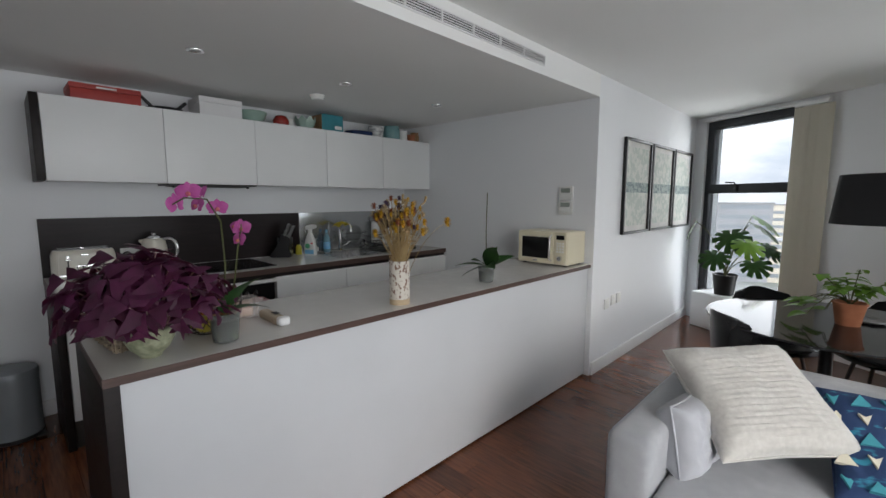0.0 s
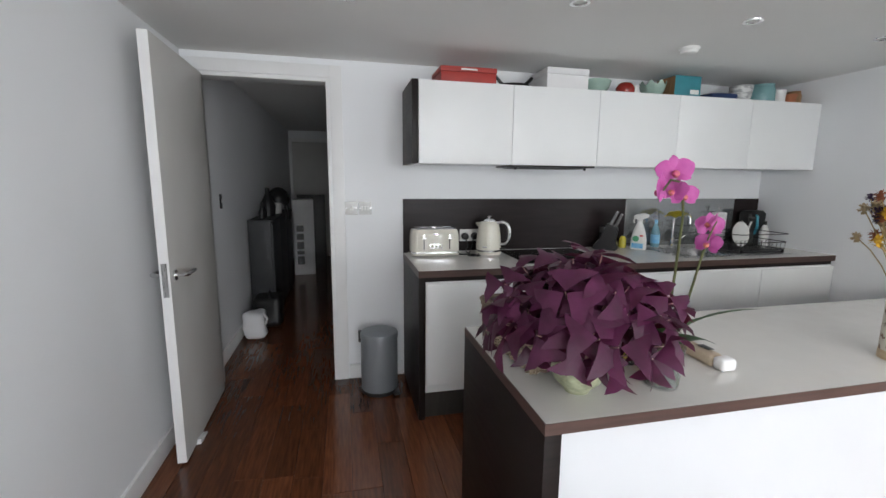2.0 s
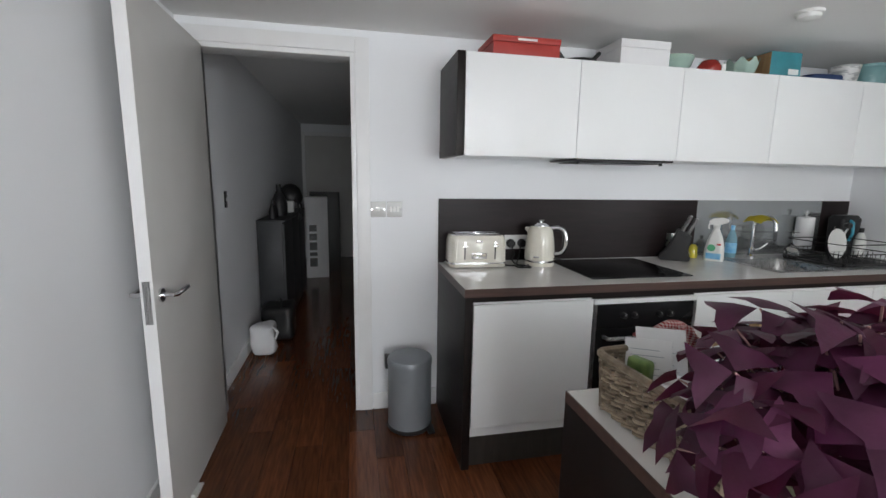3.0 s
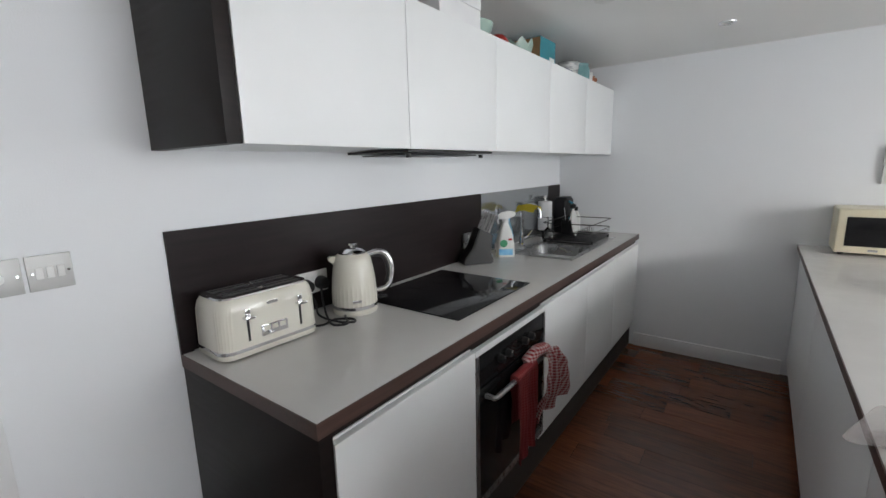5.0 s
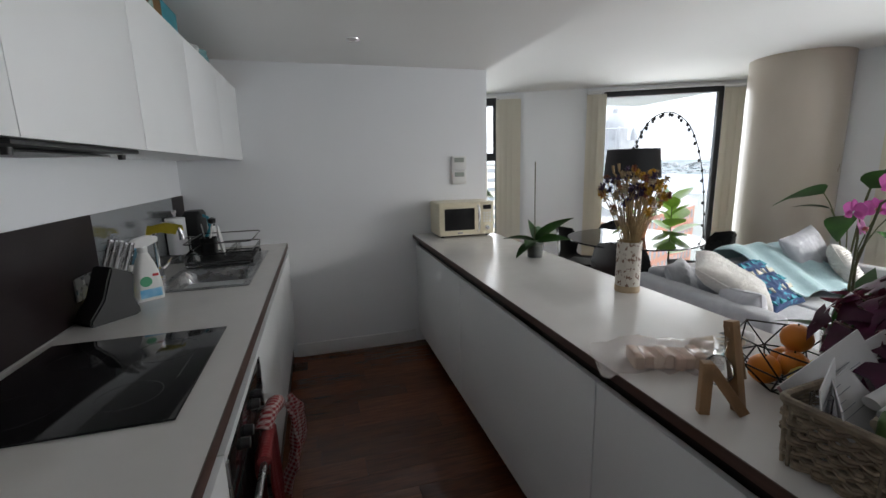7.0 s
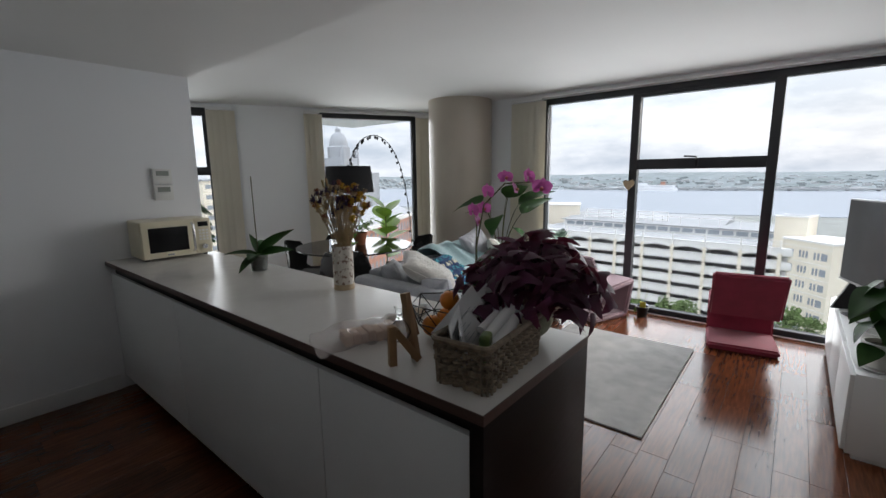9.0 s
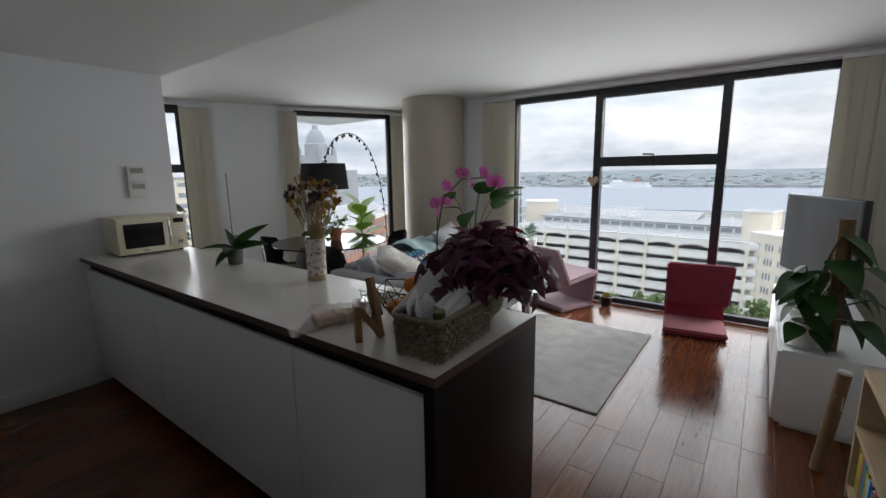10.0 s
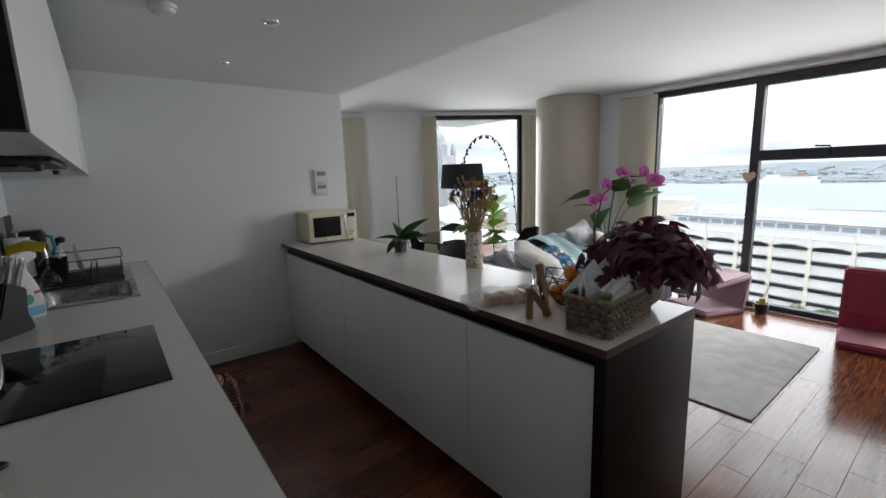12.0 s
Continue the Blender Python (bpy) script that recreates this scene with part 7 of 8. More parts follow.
for j in range(5):
    for i in range(6):
        x_, y_ = -0.185 + i * 0.074, -0.165 + j * 0.078
        lift = 0.066 * (max(0.0, (1 - (x_ / 0.22) ** 4) * (1 - (y_ / 0.22) ** 4))) ** 0.5
        tri_ = [(x_ - 0.030, y_ - 0.022), (x_ + 0.030, y_ - 0.022), (x_, y_ + 0.026)] if (i + j) % 2 else [(x_ - 0.018, y_ + 0.020), (x_, y_ - 0.024), (x_ + 0.018, y_ + 0.020), (x_, y_ + 0.008)]
        part("print_mark", prism(bmesh.new(), tri_, "z", lift - 0.012, lift + 0.0035), NAVYM if j % 2 else NAVYT, nv)
cushion("cushion", (0.40, 2.84, 0.575), 64, 0, 30, 0.34, 0.30, 0.12, SOFA, "grey sofa cushion in the corner behind the cream one", seed=11)
cushion("cushion", (1.60, 2.80, 0.66), 62, -10, 10, 0.46, 0.44, 0.14, GCUSH, "pale blue-grey cushion leaning on the sofa back", seed=7)
cushion("cushion", (1.70, 2.60, 0.60), 58, 8, 32, 0.44, 0.42, 0.13, FLUFF, "white ribbed cushion at the sofa's end", rib=0.005, seed=8)
bl = thing("blanket", (1.27, 2.98, 0.675), "pale teal blanket thrown over the sofa back", "blanket", turn=-6)
bm = bmesh.new()
g = []
path_ = [(0.135, -0.20), (0.130, -0.05), (0.115, 0.02), (0.04, 0.045), (-0.03, 0.04), (-0.10, 0.01), (-0.20, -0.04), (-0.34, -0.11), (-0.52, -0.19)]
for i, (y, z) in enumerate(path_):
    row = []
    for k in range(21):
        u = k / 20 - 0.5
        wv = 0.018 * math.sin(u * 17 + i * 0.5) + 0.02 * noise.noise(Vector((u * 4, i * 0.5, 2)))
        row.append(bm.verts.new((u * 0.62 + (0.10 * i / 8), y - 0.6 * abs(wv), z + 0.02 + wv * 0.8)))
    g.append(row)
for a, b in zip(g, g[1:]):
    for k in range(20):
        bm.faces.new((a[k], a[k + 1], b[k + 1], b[k]))
bmesh.ops.subdivide_edges(bm, edges=bm.edges[:], cuts=1, use_grid_fill=True, smooth=0.6)
bmesh.ops.solidify(bm, geom=bm.faces[:], thickness=0.010)
part("cloth", bm, TEALB, bl)

# ---- dining chairs ----
SHELL = mat("black_moulded_plastic", (0.014, 0.014, 0.015), (0.010, 0.010, 0.011), 0.28, coat=0.3)


def shell_chair():
    th = thing("dining_chair", (0, 0, 0), "black moulded shell chair with slim legs at the table", "chair", "chairs round the table")
    bm = bmesh.new()
    g = []
    prof = [(0.21, 0.445, 0.20), (0.16, 0.452, 0.225), (0.05, 0.440, 0.235), (-0.08, 0.432, 0.235), (-0.16, 0.455, 0.235), (-0.205, 0.52, 0.235), (-0.225, 0.62, 0.235), (-0.24, 0.72, 0.215), (-0.25, 0.79, 0.17), (-0.252, 0.805, 0.10)]
    for i, (x, z, w) in enumerate(prof):
        row = []
        for k in range(13):
            u = k / 6 - 1
            wrap = 0.05 if i < 4 else 0.11 * min(1, (i - 3) / 3) * (1 - max(0, i - 7) * 0.2)
            row.append(bm.verts.new((x + (wrap * u * u if i >= 4 else 0.02 * u * u * (1 if i < 2 else 0)), u * w, z + (0.05 * u * u if i < 5 else -0.02 * u * u * (i > 6)))))
        g.append(row)
    for a, b in zip(g, g[1:]):
        for k in range(12):
            bm.faces.new((a[k], a[k + 1], b[k + 1], b[k]))
    bmesh.ops.solidify(bm, geom=bm.faces[:], thickness=0.010)
    part("shell", bm, SHELL, th)
    part("pad", soft(bmesh.new(), -0.13, 0.16, -0.17, 0.17, 0.455, 0.475, 0.009, 0.002, 2), BLACK, th)
    for x in (-0.17, 0.17):
        for y in (-0.19, 0.19):
            part("leg", tube(bmesh.new(), [(x * 0.6, y * 0.6, 0.432), (x, y, 0.0)], 0.012, 8, 0.008), BLACK, th)
    return th


ch = shell_chair()
tc_ = Vector((0.64, 3.66))
first = True
for bxx, byy in ((0.18, 3.28), (0.22, 4.24), (1.42, 3.32), (1.02, 4.38)):
    d = tc_ - Vector((bxx, byy))
    a = math.degrees(math.atan2(d.y, d.x))
    c_ = Vector((bxx, byy)) + d.normalized() * 0.24
    m_ = pose(c_.x, c_.y, 0, 0, 0, a)
    if first:
        ch.matrix_basis = m_
        first = False
    else:
        copy_thing(ch, m_)

# plant and dish on the dining table
tp_ = thing("table_plant", (0.71, 3.66, 0.75), "leafy green plant in a terracotta pot on the table", "plant")
tp_.scale = (0.82, 0.82, 0.82)
pot(tp_, 0.062, 0.085, 0.15, TERRA)
sleaf = leaf_mesh("leaf", 0.095, 0.080, LIME, 0.2, 0.35, 1.5, 6, 0.7)
rnd = random.Random(8)
for i in range(11):
    a, el = i * 2.4, radians(rnd.uniform(35, 80))
    tip = Vector((math.cos(a) * math.cos(el), math.sin(a) * math.cos(el), math.sin(el))) * rnd.uniform(0.10, 0.26) + Vector((0, 0, 0.13))
    part("stem", tube(bmesh.new(), bez((0, 0, 0.12), (tip.x * 0.3, tip.y * 0.3, tip.z * 0.7), tuple(tip), 5), 0.003, 6), STEM, tp_)
    for k in range(5):
        b_ = a + rnd.uniform(-1.6, 1.6)
        part("leaf", sleaf, None, tp_, m=aim(tip * (1 - 0.10 * k) + Vector((0, 0, 0.02 * k)), (math.cos(b_), math.sin(b_), rnd.uniform(-0.2, 0.5))) @ Matrix.Scale(rnd.uniform(0.7, 1.2), 4))
for i in range(9):
    b_ = 3.3 + rnd.uniform(-0.5, 0.5)
    p0 = Vector((0, 0, 0.14))
    p1 = Vector((math.cos(b_) * rnd.uniform(0.10, 0.26), math.sin(b_) * rnd.uniform(0.10, 0.26), rnd.uniform(0.05, 0.16)))
    part("stem", tube(bmesh.new(), bez(p0, (p1.x * 0.6, p1.y * 0.6, 0.24), p1, 5), 0.0025, 6), STEM, tp_)
    part("leaf", sleaf, None, tp_, m=aim(p1, (math.cos(b_), math.sin(b_), 0.1)) @ Matrix.Scale(1.3, 4))
ds = thing("silver_dish", (0.79, 3.80, 0.75), "small silver candle dish on the dining table", "dish")
part("dish", lathe(bmesh.new(), [(0, 0.004), (0.055, 0.0), (0.075, 0.012), (0.073, 0.014), (0.05, 0.006), (0, 0.008)], 28), STEEL, ds)

# arc lamp with a garland
al = thing("arc_lamp", (1.95, 4.10, 0), "tall black arc floor lamp with drum shade and bead garland", "lamp")
AP = [Vector(p) - Vector((1.95, 4.10, 0)) for p in ((1.95, 4.10, 0.03), (1.94, 4.10, 0.5), (1.89, 4.09, 1.0), (1.77, 4.07, 1.45), (1.58, 4.04, 1.76), (1.33, 4.01, 1.895), (1.10, 3.99, 1.86), (0.95, 3.975, 1.73), (0.86, 3.96, 1.57))]
arc = []
for i in range(len(AP) - 1):
    p0, p1, p2, p3 = AP[max(0, i - 1)], AP[i], AP[i + 1], AP[min(len(AP) - 1, i + 2)]
    for k in range(8):
        t = k / 8
        arc.append(0.5 * ((2 * p1) + (p2 - p0) * t + (2 * p0 - 5 * p1 + 4 * p2 - p3) * t * t + (3 * p1 - p0 - 3 * p2 + p3) * t ** 3))
arc.append(AP[-1])
part("arc", tube(bmesh.new(), arc, 0.005, 8), BLACK, al)
part("base", lathe(bmesh.new(), [(0, 0), (0.15, 0), (0.15, 0.03), (0.02, 0.035), (0, 0.04)], 32), BLACK, al)
sc_ = (-1.11, -0.14, 0)
part("shade", lathe(bmesh.new(), [(0.262, 1.275), (0.235, 1.550), (0.230, 1.550), (0.257, 1.275)], 48, at=sc_), SHADE, al, "black cloth drum shade")
part("bulb_holder", lathe(bmesh.new(), [(0.02, 1.42), (0.02, 1.55), (0.008, 1.57)], 12, at=sc_), BLACK, al)
part("bulb", lathe(bmesh.new(), [(0, 1.34), (0.028, 1.365), (0.03, 1.39), (0.014, 1.42)], 16, at=sc_), WHITEPL, al)
for a in range(3):
    part("shade_spoke", tube(bmesh.new(), [(sc_[0], sc_[1], 1.545), (sc_[0] + 0.234 * math.cos(a * 2.09), sc_[1] + 0.234 * math.sin(a * 2.09), 1.545)], 0.003, 6), BLACK, al)
bead = mesh_of("bead", lathe(bmesh.new(), [(0, -0.040), (0.011, -0.030), (0.015, -0.015), (0.009, -0.002), (0, 0.0)], 10), BLACK)
for i in range(6, len(arc), 2):
    off = 0.012 if (i // 2) % 2 else -0.012
    part("bead", bead, None, al, m=Matrix.Translation(arc[i] + Vector((off, 0.004, -0.006))))

# ---- green plants ----
def big_plant(name, at, label, potdim, potm, leafm, stems_, category="plant", pole=None):
    """stems_: (azimuth, reach, height, leaf scale, leaf tilt)."""
    th = thing(name, at, label, category)
    pot(th, *potdim, potm)
    z0 = potdim[2] * 0.85
    for az, reach, hgt, sc, tilt in stems_:
        a = radians(az)
        tip = Vector((reach * math.cos(a), reach * math.sin(a), hgt))
        part("stem", tube(bmesh.new(), bez((0, 0, z0), (tip.x * 0.25, tip.y * 0.25, z0 + (hgt - z0) * 0.75), tuple(tip), 7), 0.006, 7, 0.004), STEM, th)
        part("leaf", leafm, None, th, m=aim(tip, (math.cos(a), math.sin(a), tilt), 0.5 * math.sin(az * 1.7)) @ Matrix.Scale(sc, 4))
    if pole:
        part("moss_pole", lathe(bmesh.new(), [(0, -0.014), (0.034, -0.014), (0.036, pole * 0.6), (0.034, pole), (0, pole)], 18, at=(0.0, -0.105, 0)), mat("coir_pole", (0.20, 0.12, 0.06), (0.12, 0.07, 0.035), 0.95, scale=50, bump=0.9, fine=120), th)
    return th


def split_leaf(L, material):
    """A heart-shaped leaf with slits cut in from its edge, its stalk at the origin."""
    bm = bmesh.new()
    c = bm.verts.new((0.30 * L, 0, 0.01))
    ring = []
    n = 56
    for i in range(n):
        a = radians(-172 + 344 * i / (n - 1))
        r = 0.56 * L * (1 + 0.32 * math.cos(a) - 0.10 * math.cos(2 * a))
        if i % 5 == 2 and 6 < i < n - 7:
            r *= 0.58
        x, y = 0.30 * L + r * math.cos(a), r * math.sin(a) * 0.92
        ring.append(bm.verts.new((x, y, -0.9 * (x * x + y * y) + 0.12 * abs(y))))
    mids = [bm.verts.new(((v.co.x - c.co.x) * 0.5 + c.co.x, v.co.y * 0.5, v.co.z * 0.3 + 0.004)) for v in ring]
    for i in range(n - 1):
        bm.faces.new((c, mids[i], mids[i + 1]))
        bm.faces.new((mids[i], ring[i], ring[i + 1], mids[i + 1]))
    return mesh_of("leaf", bm, material)


mleaf = split_leaf(0.30, GREEN)
mleaf2 = split_leaf(0.30, LIME)
wbx = thing("storage_cube", (-0.40, 5.86, 0), "white storage cube by the window", "storage box", turn=-27.8)
part("carcass", bx(-0.21, 0.21, -0.01, 0.36, 0.0, 0.39, bevel=0.003), LACQ, wbx)
part("front", bx(-0.205, 0.205, -0.026, -0.0105, 0.005, 0.385, bevel=0.003), LACQ, wbx)
mon = big_plant("monstera", (-0.29, 5.96, 0.39), "large monstera with split leaves in a black pot", (0.09, 0.115, 0.22), BLACK, mleaf,
                [(-70, 0.10, 0.70, 1.0, -0.7), (-20, 0.22, 0.78, 1.05, -0.4), (10, 0.28, 0.55, 0.9, -0.5), (-100, 0.20, 0.48, 0.85, -0.6), (-40, 0.30, 0.42, 0.8, -0.5), (215, 0.32, 0.78, 0.8, -1.3)])
for az, reach, hgt, sc, tilt in ((0, 0.20, 0.85, 1.0, -0.5), (-50, 0.26, 0.62, 0.9, -0.6)):
    a = radians(az)
    tip = Vector((reach * math.cos(a), reach * math.sin(a), hgt))
    part("stem", tube(bmesh.new(), bez((0, 0, 0.19), (tip.x * 0.25, tip.y * 0.25, 0.55), tuple(tip), 7), 0.006, 7, 0.004), STEM, mon)
    part("leaf", mleaf2, None, mon, m=aim(tip, (math.cos(a), math.sin(a), tilt)) @ Matrix.Scale(sc, 4))

fleaf = leaf_mesh("leaf", 0.29, 0.25, LIME, 0.14, 0.15, 3.0, 8, 1.0)
fig = thing("fiddle_leaf_fig", (1.56, 4.18, 0), "young fiddle-leaf fig in a dark pot by the window", "plant")
pot(fig, 0.10, 0.13, 0.24, BLACK)
part("trunk", tube(bmesh.new(), [(0, 0, 0.18), (0.015, 0.01, 0.6), (0.0, 0.0, 1.05)], 0.009, 8, 0.005), STEM, fig)
for i in range(15):
    a = i * 2.4
    z = 0.42 + i * 0.043
    part("leaf", fleaf, None, fig, m=aim((0.008, 0.005, z), (math.cos(a), math.sin(a), 0.35 + 0.05 * i)) @ Matrix.Scale(0.85 + 0.25 * (i % 3) / 2, 4))

pleaf = leaf_mesh("leaf", 0.34, 0.21, GREEN, 0.2, 0.3, 1.6, 10, 0.6)
big_plant("philodendron", (2.14, 2.86, 0), "tall philodendron with long dark leaves behind the sofa", (0.12, 0.15, 0.26), WHITEPL, pleaf,
          [(160, 0.26, 1.14, 1.35, 0.05), (250, 0.10, 1.18, 1.25, 0.7), (-60, 0.20, 1.10, 1.3, 0.7), (-75, 0.24, 1.0, 1.2, 0.9), (200, 0.25, 0.98, 1.1, -0.2), (-20, 0.12, 1.25, 0.8, 0.9), (120, 0.15, 1.0, 0.8, 0.3), (-100, 0.18, 0.85, 0.8, -0.3)])
SUCC = mat("pale_grey_green_leaf", (0.30, 0.40, 0.33), (0.22, 0.31, 0.25), 0.6, scale=16, vary=0.15)
uleaf = leaf_mesh("leaf", 0.11, 0.07, SUCC, 0.2, 0.3, 1.6, 6, 0.7)
suc = thing("succulent_plant", (2.36, 2.22, 0), "pale grey-green plant on a white stand by the window", "plant")
part("stand", lathe(bmesh.new(), [(0.12, 0), (0.11, 0.02), (0.03, 0.05), (0.025, 0.5), (0.10, 0.54), (0, 0.545)], 24), WHITEPL, suc)
part("pot", lathe(bmesh.new(), [(0, 0.545), (0.07, 0.545), (0.09, 0.66), (0.085, 0.66), (0, 0.64)], 24), TRIM, suc)
for i in range(22):
    a = i * 2.4
    part("leaf", uleaf, None, suc, m=aim((0.03 * math.cos(a), 0.03 * math.sin(a), 0.65 + 0.006 * i), (math.cos(a), math.sin(a), 0.4 + 0.04 * i)))
bp = thing("small_pot_plant", (2.40, 1.33, 0), "small black pot with a yellow tag and a trailing stem", "plant")
pot(bp, 0.045, 0.06, 0.105, BLACK)
part("tag", bx(-0.004, 0.0, -0.03, 0.025, 0.09, 0.15), SOAPY, bp, "yellow tag")
part("stem", tube(bmesh.new(), [(0.01, -0.01, 0.09), (0.015, -0.02, 0.2), (0.0, -0.04, 0.27), (0.0, -0.02, 0.30), (0.0, 0.01, 0.285)], 0.003, 6), STEM, bp)
for i in range(5):
    part("leaf", sleaf, None, bp, m=aim((0, 0.05, 0.09 - 0.01 * i), (0.2 * math.sin(i), 1, -0.8)) @ Matrix.Scale(0.5, 4))
hh = thing("wooden_heart", (XE - 0.015, 1.565, 1.33), "pale wooden heart hanging on the window mullion", "ornament")
part("heart", prism(bmesh.new(), [(0, -0.065), (0.05, -0.01), (0.055, 0.025), (0.03, 0.045), (0, 0.025), (-0.03, 0.045), (-0.055, 0.025), (-0.05, -0.01)], "x", -0.012, 0.0), PALEOAK, hh)
part("cord", tube(bmesh.new(), [(-0.006, 0, 0.03), (-0.004, 0, 0.17)], 0.0015, 5), STEM, hh)

# ---- television corner ----
kleaf = leaf_mesh("leaf", 0.17, 0.145, GREEN, 0.12, 0.35, 1.2, 12, 0.55)
kleaf2 = leaf_mesh("leaf", 0.22, 0.185, GREEN, 0.12, 0.35, 1.2, 12, 0.55)
tvp = big_plant("pothos_plant", (0.81, -0.185, 0.470), "leafy climbing plant on a coir pole in a white pot", (0.058, 0.072, 0.125), WHITEPL, kleaf,
                [(a_, r_ * (0.35 if a_ < 215 else 0.85), h_ + 0.10 * (a_ > 200), s_, t_) for a_, r_, h_, s_, t_ in [(170, 0.10, 0.30, 0.9, -0.9), (110, 0.14, 0.36, 0.9, -0.8), (200, 0.20, 0.18, 0.8, -0.5), (250, 0.16, 0.30, 0.9, -0.6), (60, 0.14, 0.28, 0.8, -0.6), (150, 0.22, 0.12, 0.75, -0.6), (225, 0.25, 0.10, 0.85, -0.7), (270, 0.2, 0.2, 0.9, -0.6), (190, 0.05, 0.42, 0.85, -0.8), (130, 0.18, 0.24, 0.9, -0.5), (100, 0.10, 0.44, 0.9, -0.7), (240, 0.24, 0.26, 0.9, -0.6), (205, 0.28, 0.02, 0.8, -0.6), (260, 0.26, 0.05, 0.9, -0.8), (160, 0.15, 0.40, 0.9, -0.7), (280, 0.12, 0.46, 0.9, -0.4)]], pole=0.70)
for az, reach, hgt, sc in ((130, 0.05, 0.40, 0.95), (215, 0.12, 0.50, 1.0), (200, 0.08, 0.30, 0.8), (300, 0.12, 0.60, 1.05), (255, 0.20, 0.46, 1.1), (275, 0.24, 0.28, 1.0), (235, 0.22, 0.20, 0.9), (250, 0.10, 0.62, 1.0)):
    a = radians(az)
    tip = Vector((reach * math.cos(a), reach * math.sin(a), hgt))
    part("stem", tube(bmesh.new(), bez((0, 0, 0.10), (tip.x * 0.3, tip.y * 0.3, hgt * 0.8), tuple(tip), 6), 0.005, 7), STEM, tvp)
    part("leaf", kleaf2, None, tvp, m=aim(tip, (math.cos(a), math.sin(a), -0.5)) @ Matrix.Scale(sc, 4))
sau = thing("saucer", (0.81, -0.185, 0.455), "white saucer under the plant pot", "saucer")
part("dish", lathe(bmesh.new(), [(0, 0), (0.075, 0), (0.098, 0.014), (0.094, 0.015), (0.07, 0.005), (0, 0.005)], 32), WHITEPL, sau)
sp2 = thing("white_pot", (1.10, -0.20, 0.455), "small white plant pot on the television unit", "pot")
part("pot", lathe(bmesh.new(), [(0, 0), (0.06, 0), (0.075, 0.11), (0.07, 0.11), (0.055, 0.01), (0, 0.01)], 28), WHITEPL, sp2)
spk = thing("white_speaker", (2.30, -0.24, 0.455), "white upright box beside the television", "speaker")
part("case", bx(-0.07, 0.07, -0.07, 0.07, 0, 0.11, bevel=0.006), WHITEPL, spk)
bkk = thing("book", (2.30, -0.24, 0.566), "dark books lying on the white box", "book")
part("cover", bx(-0.09, 0.09, -0.065, 0.065, 0, 0.022, bevel=0.002), BLACK, bkk)
CARD = mat("brown_cardboard", (0.27, 0.17, 0.095), (0.22, 0.135, 0.075), 0.85, scale=10, bump=0.1)
ct_ = thing("cardboard_tube", (0.335, -0.255, 0), "brown cardboard postal tube leaning by the shelf", "tube")
part("tube", tube(bmesh.new(), [(0, 0, 0.004), (0.02, -0.05, 0.50)], 0.028, 24), CARD, ct_)
part("end_cap", tube(bmesh.new(), [(0.0201, -0.0502, 0.5005), (0.0206, -0.0515, 0.513)], 0.026, 24), WHITEPL, ct_)
part("label", bx(-0.0445, -0.042, -0.055, -0.025, 0.33, 0.40), PAPER, ct_, "white printed label", m=pose(0.035, 0.0, 0.0))
bsf = thing("low_bookshelf", (-0.02, -0.34, 0), "pale beech low open bookshelf", "bookshelf", turn=0)
part("side", bx(0.20, 0.225, -0.26, 0.0, 0, 0.60, bevel=0.002), PALEOAK, bsf)
part("side", bx(-0.50, -0.475, -0.26, 0.0, 0, 0.60, bevel=0.002), PALEOAK, bsf)
for z in (0.04, 0.32, 0.575):
    part("shelf", bx(-0.475, 0.20, -0.26, 0.0, z, z + 0.025, bevel=0.002), PALEOAK, bsf)
part("back", bx(-0.475, 0.20, -0.268, -0.2605, 0.0, 0.60), PALEOAK, bsf)
rnd = random.Random(14)
x = 0.19
for i in range(12):
    w_, h_ = rnd.uniform(0.018, 0.045), rnd.uniform(0.16, 0.23)
    b_ = thing("book", (-0.02 + x - w_, -0.36, 0.065), "upright book on the beech shelf", "book", "books on the shelf")
    part("cover", bx(0, w_ - 0.001, -0.17, 0, 0, h_, bevel=0.002), rnd.choice([NAVYC, PAPER, TEALC, REDL, LBLUE, SOAPY]), b_)
    part("pages", bx(0.003, w_ - 0.004, -0.172, -0.004, h_, h_ + 0.001), PAPER, b_)
    x -= w_

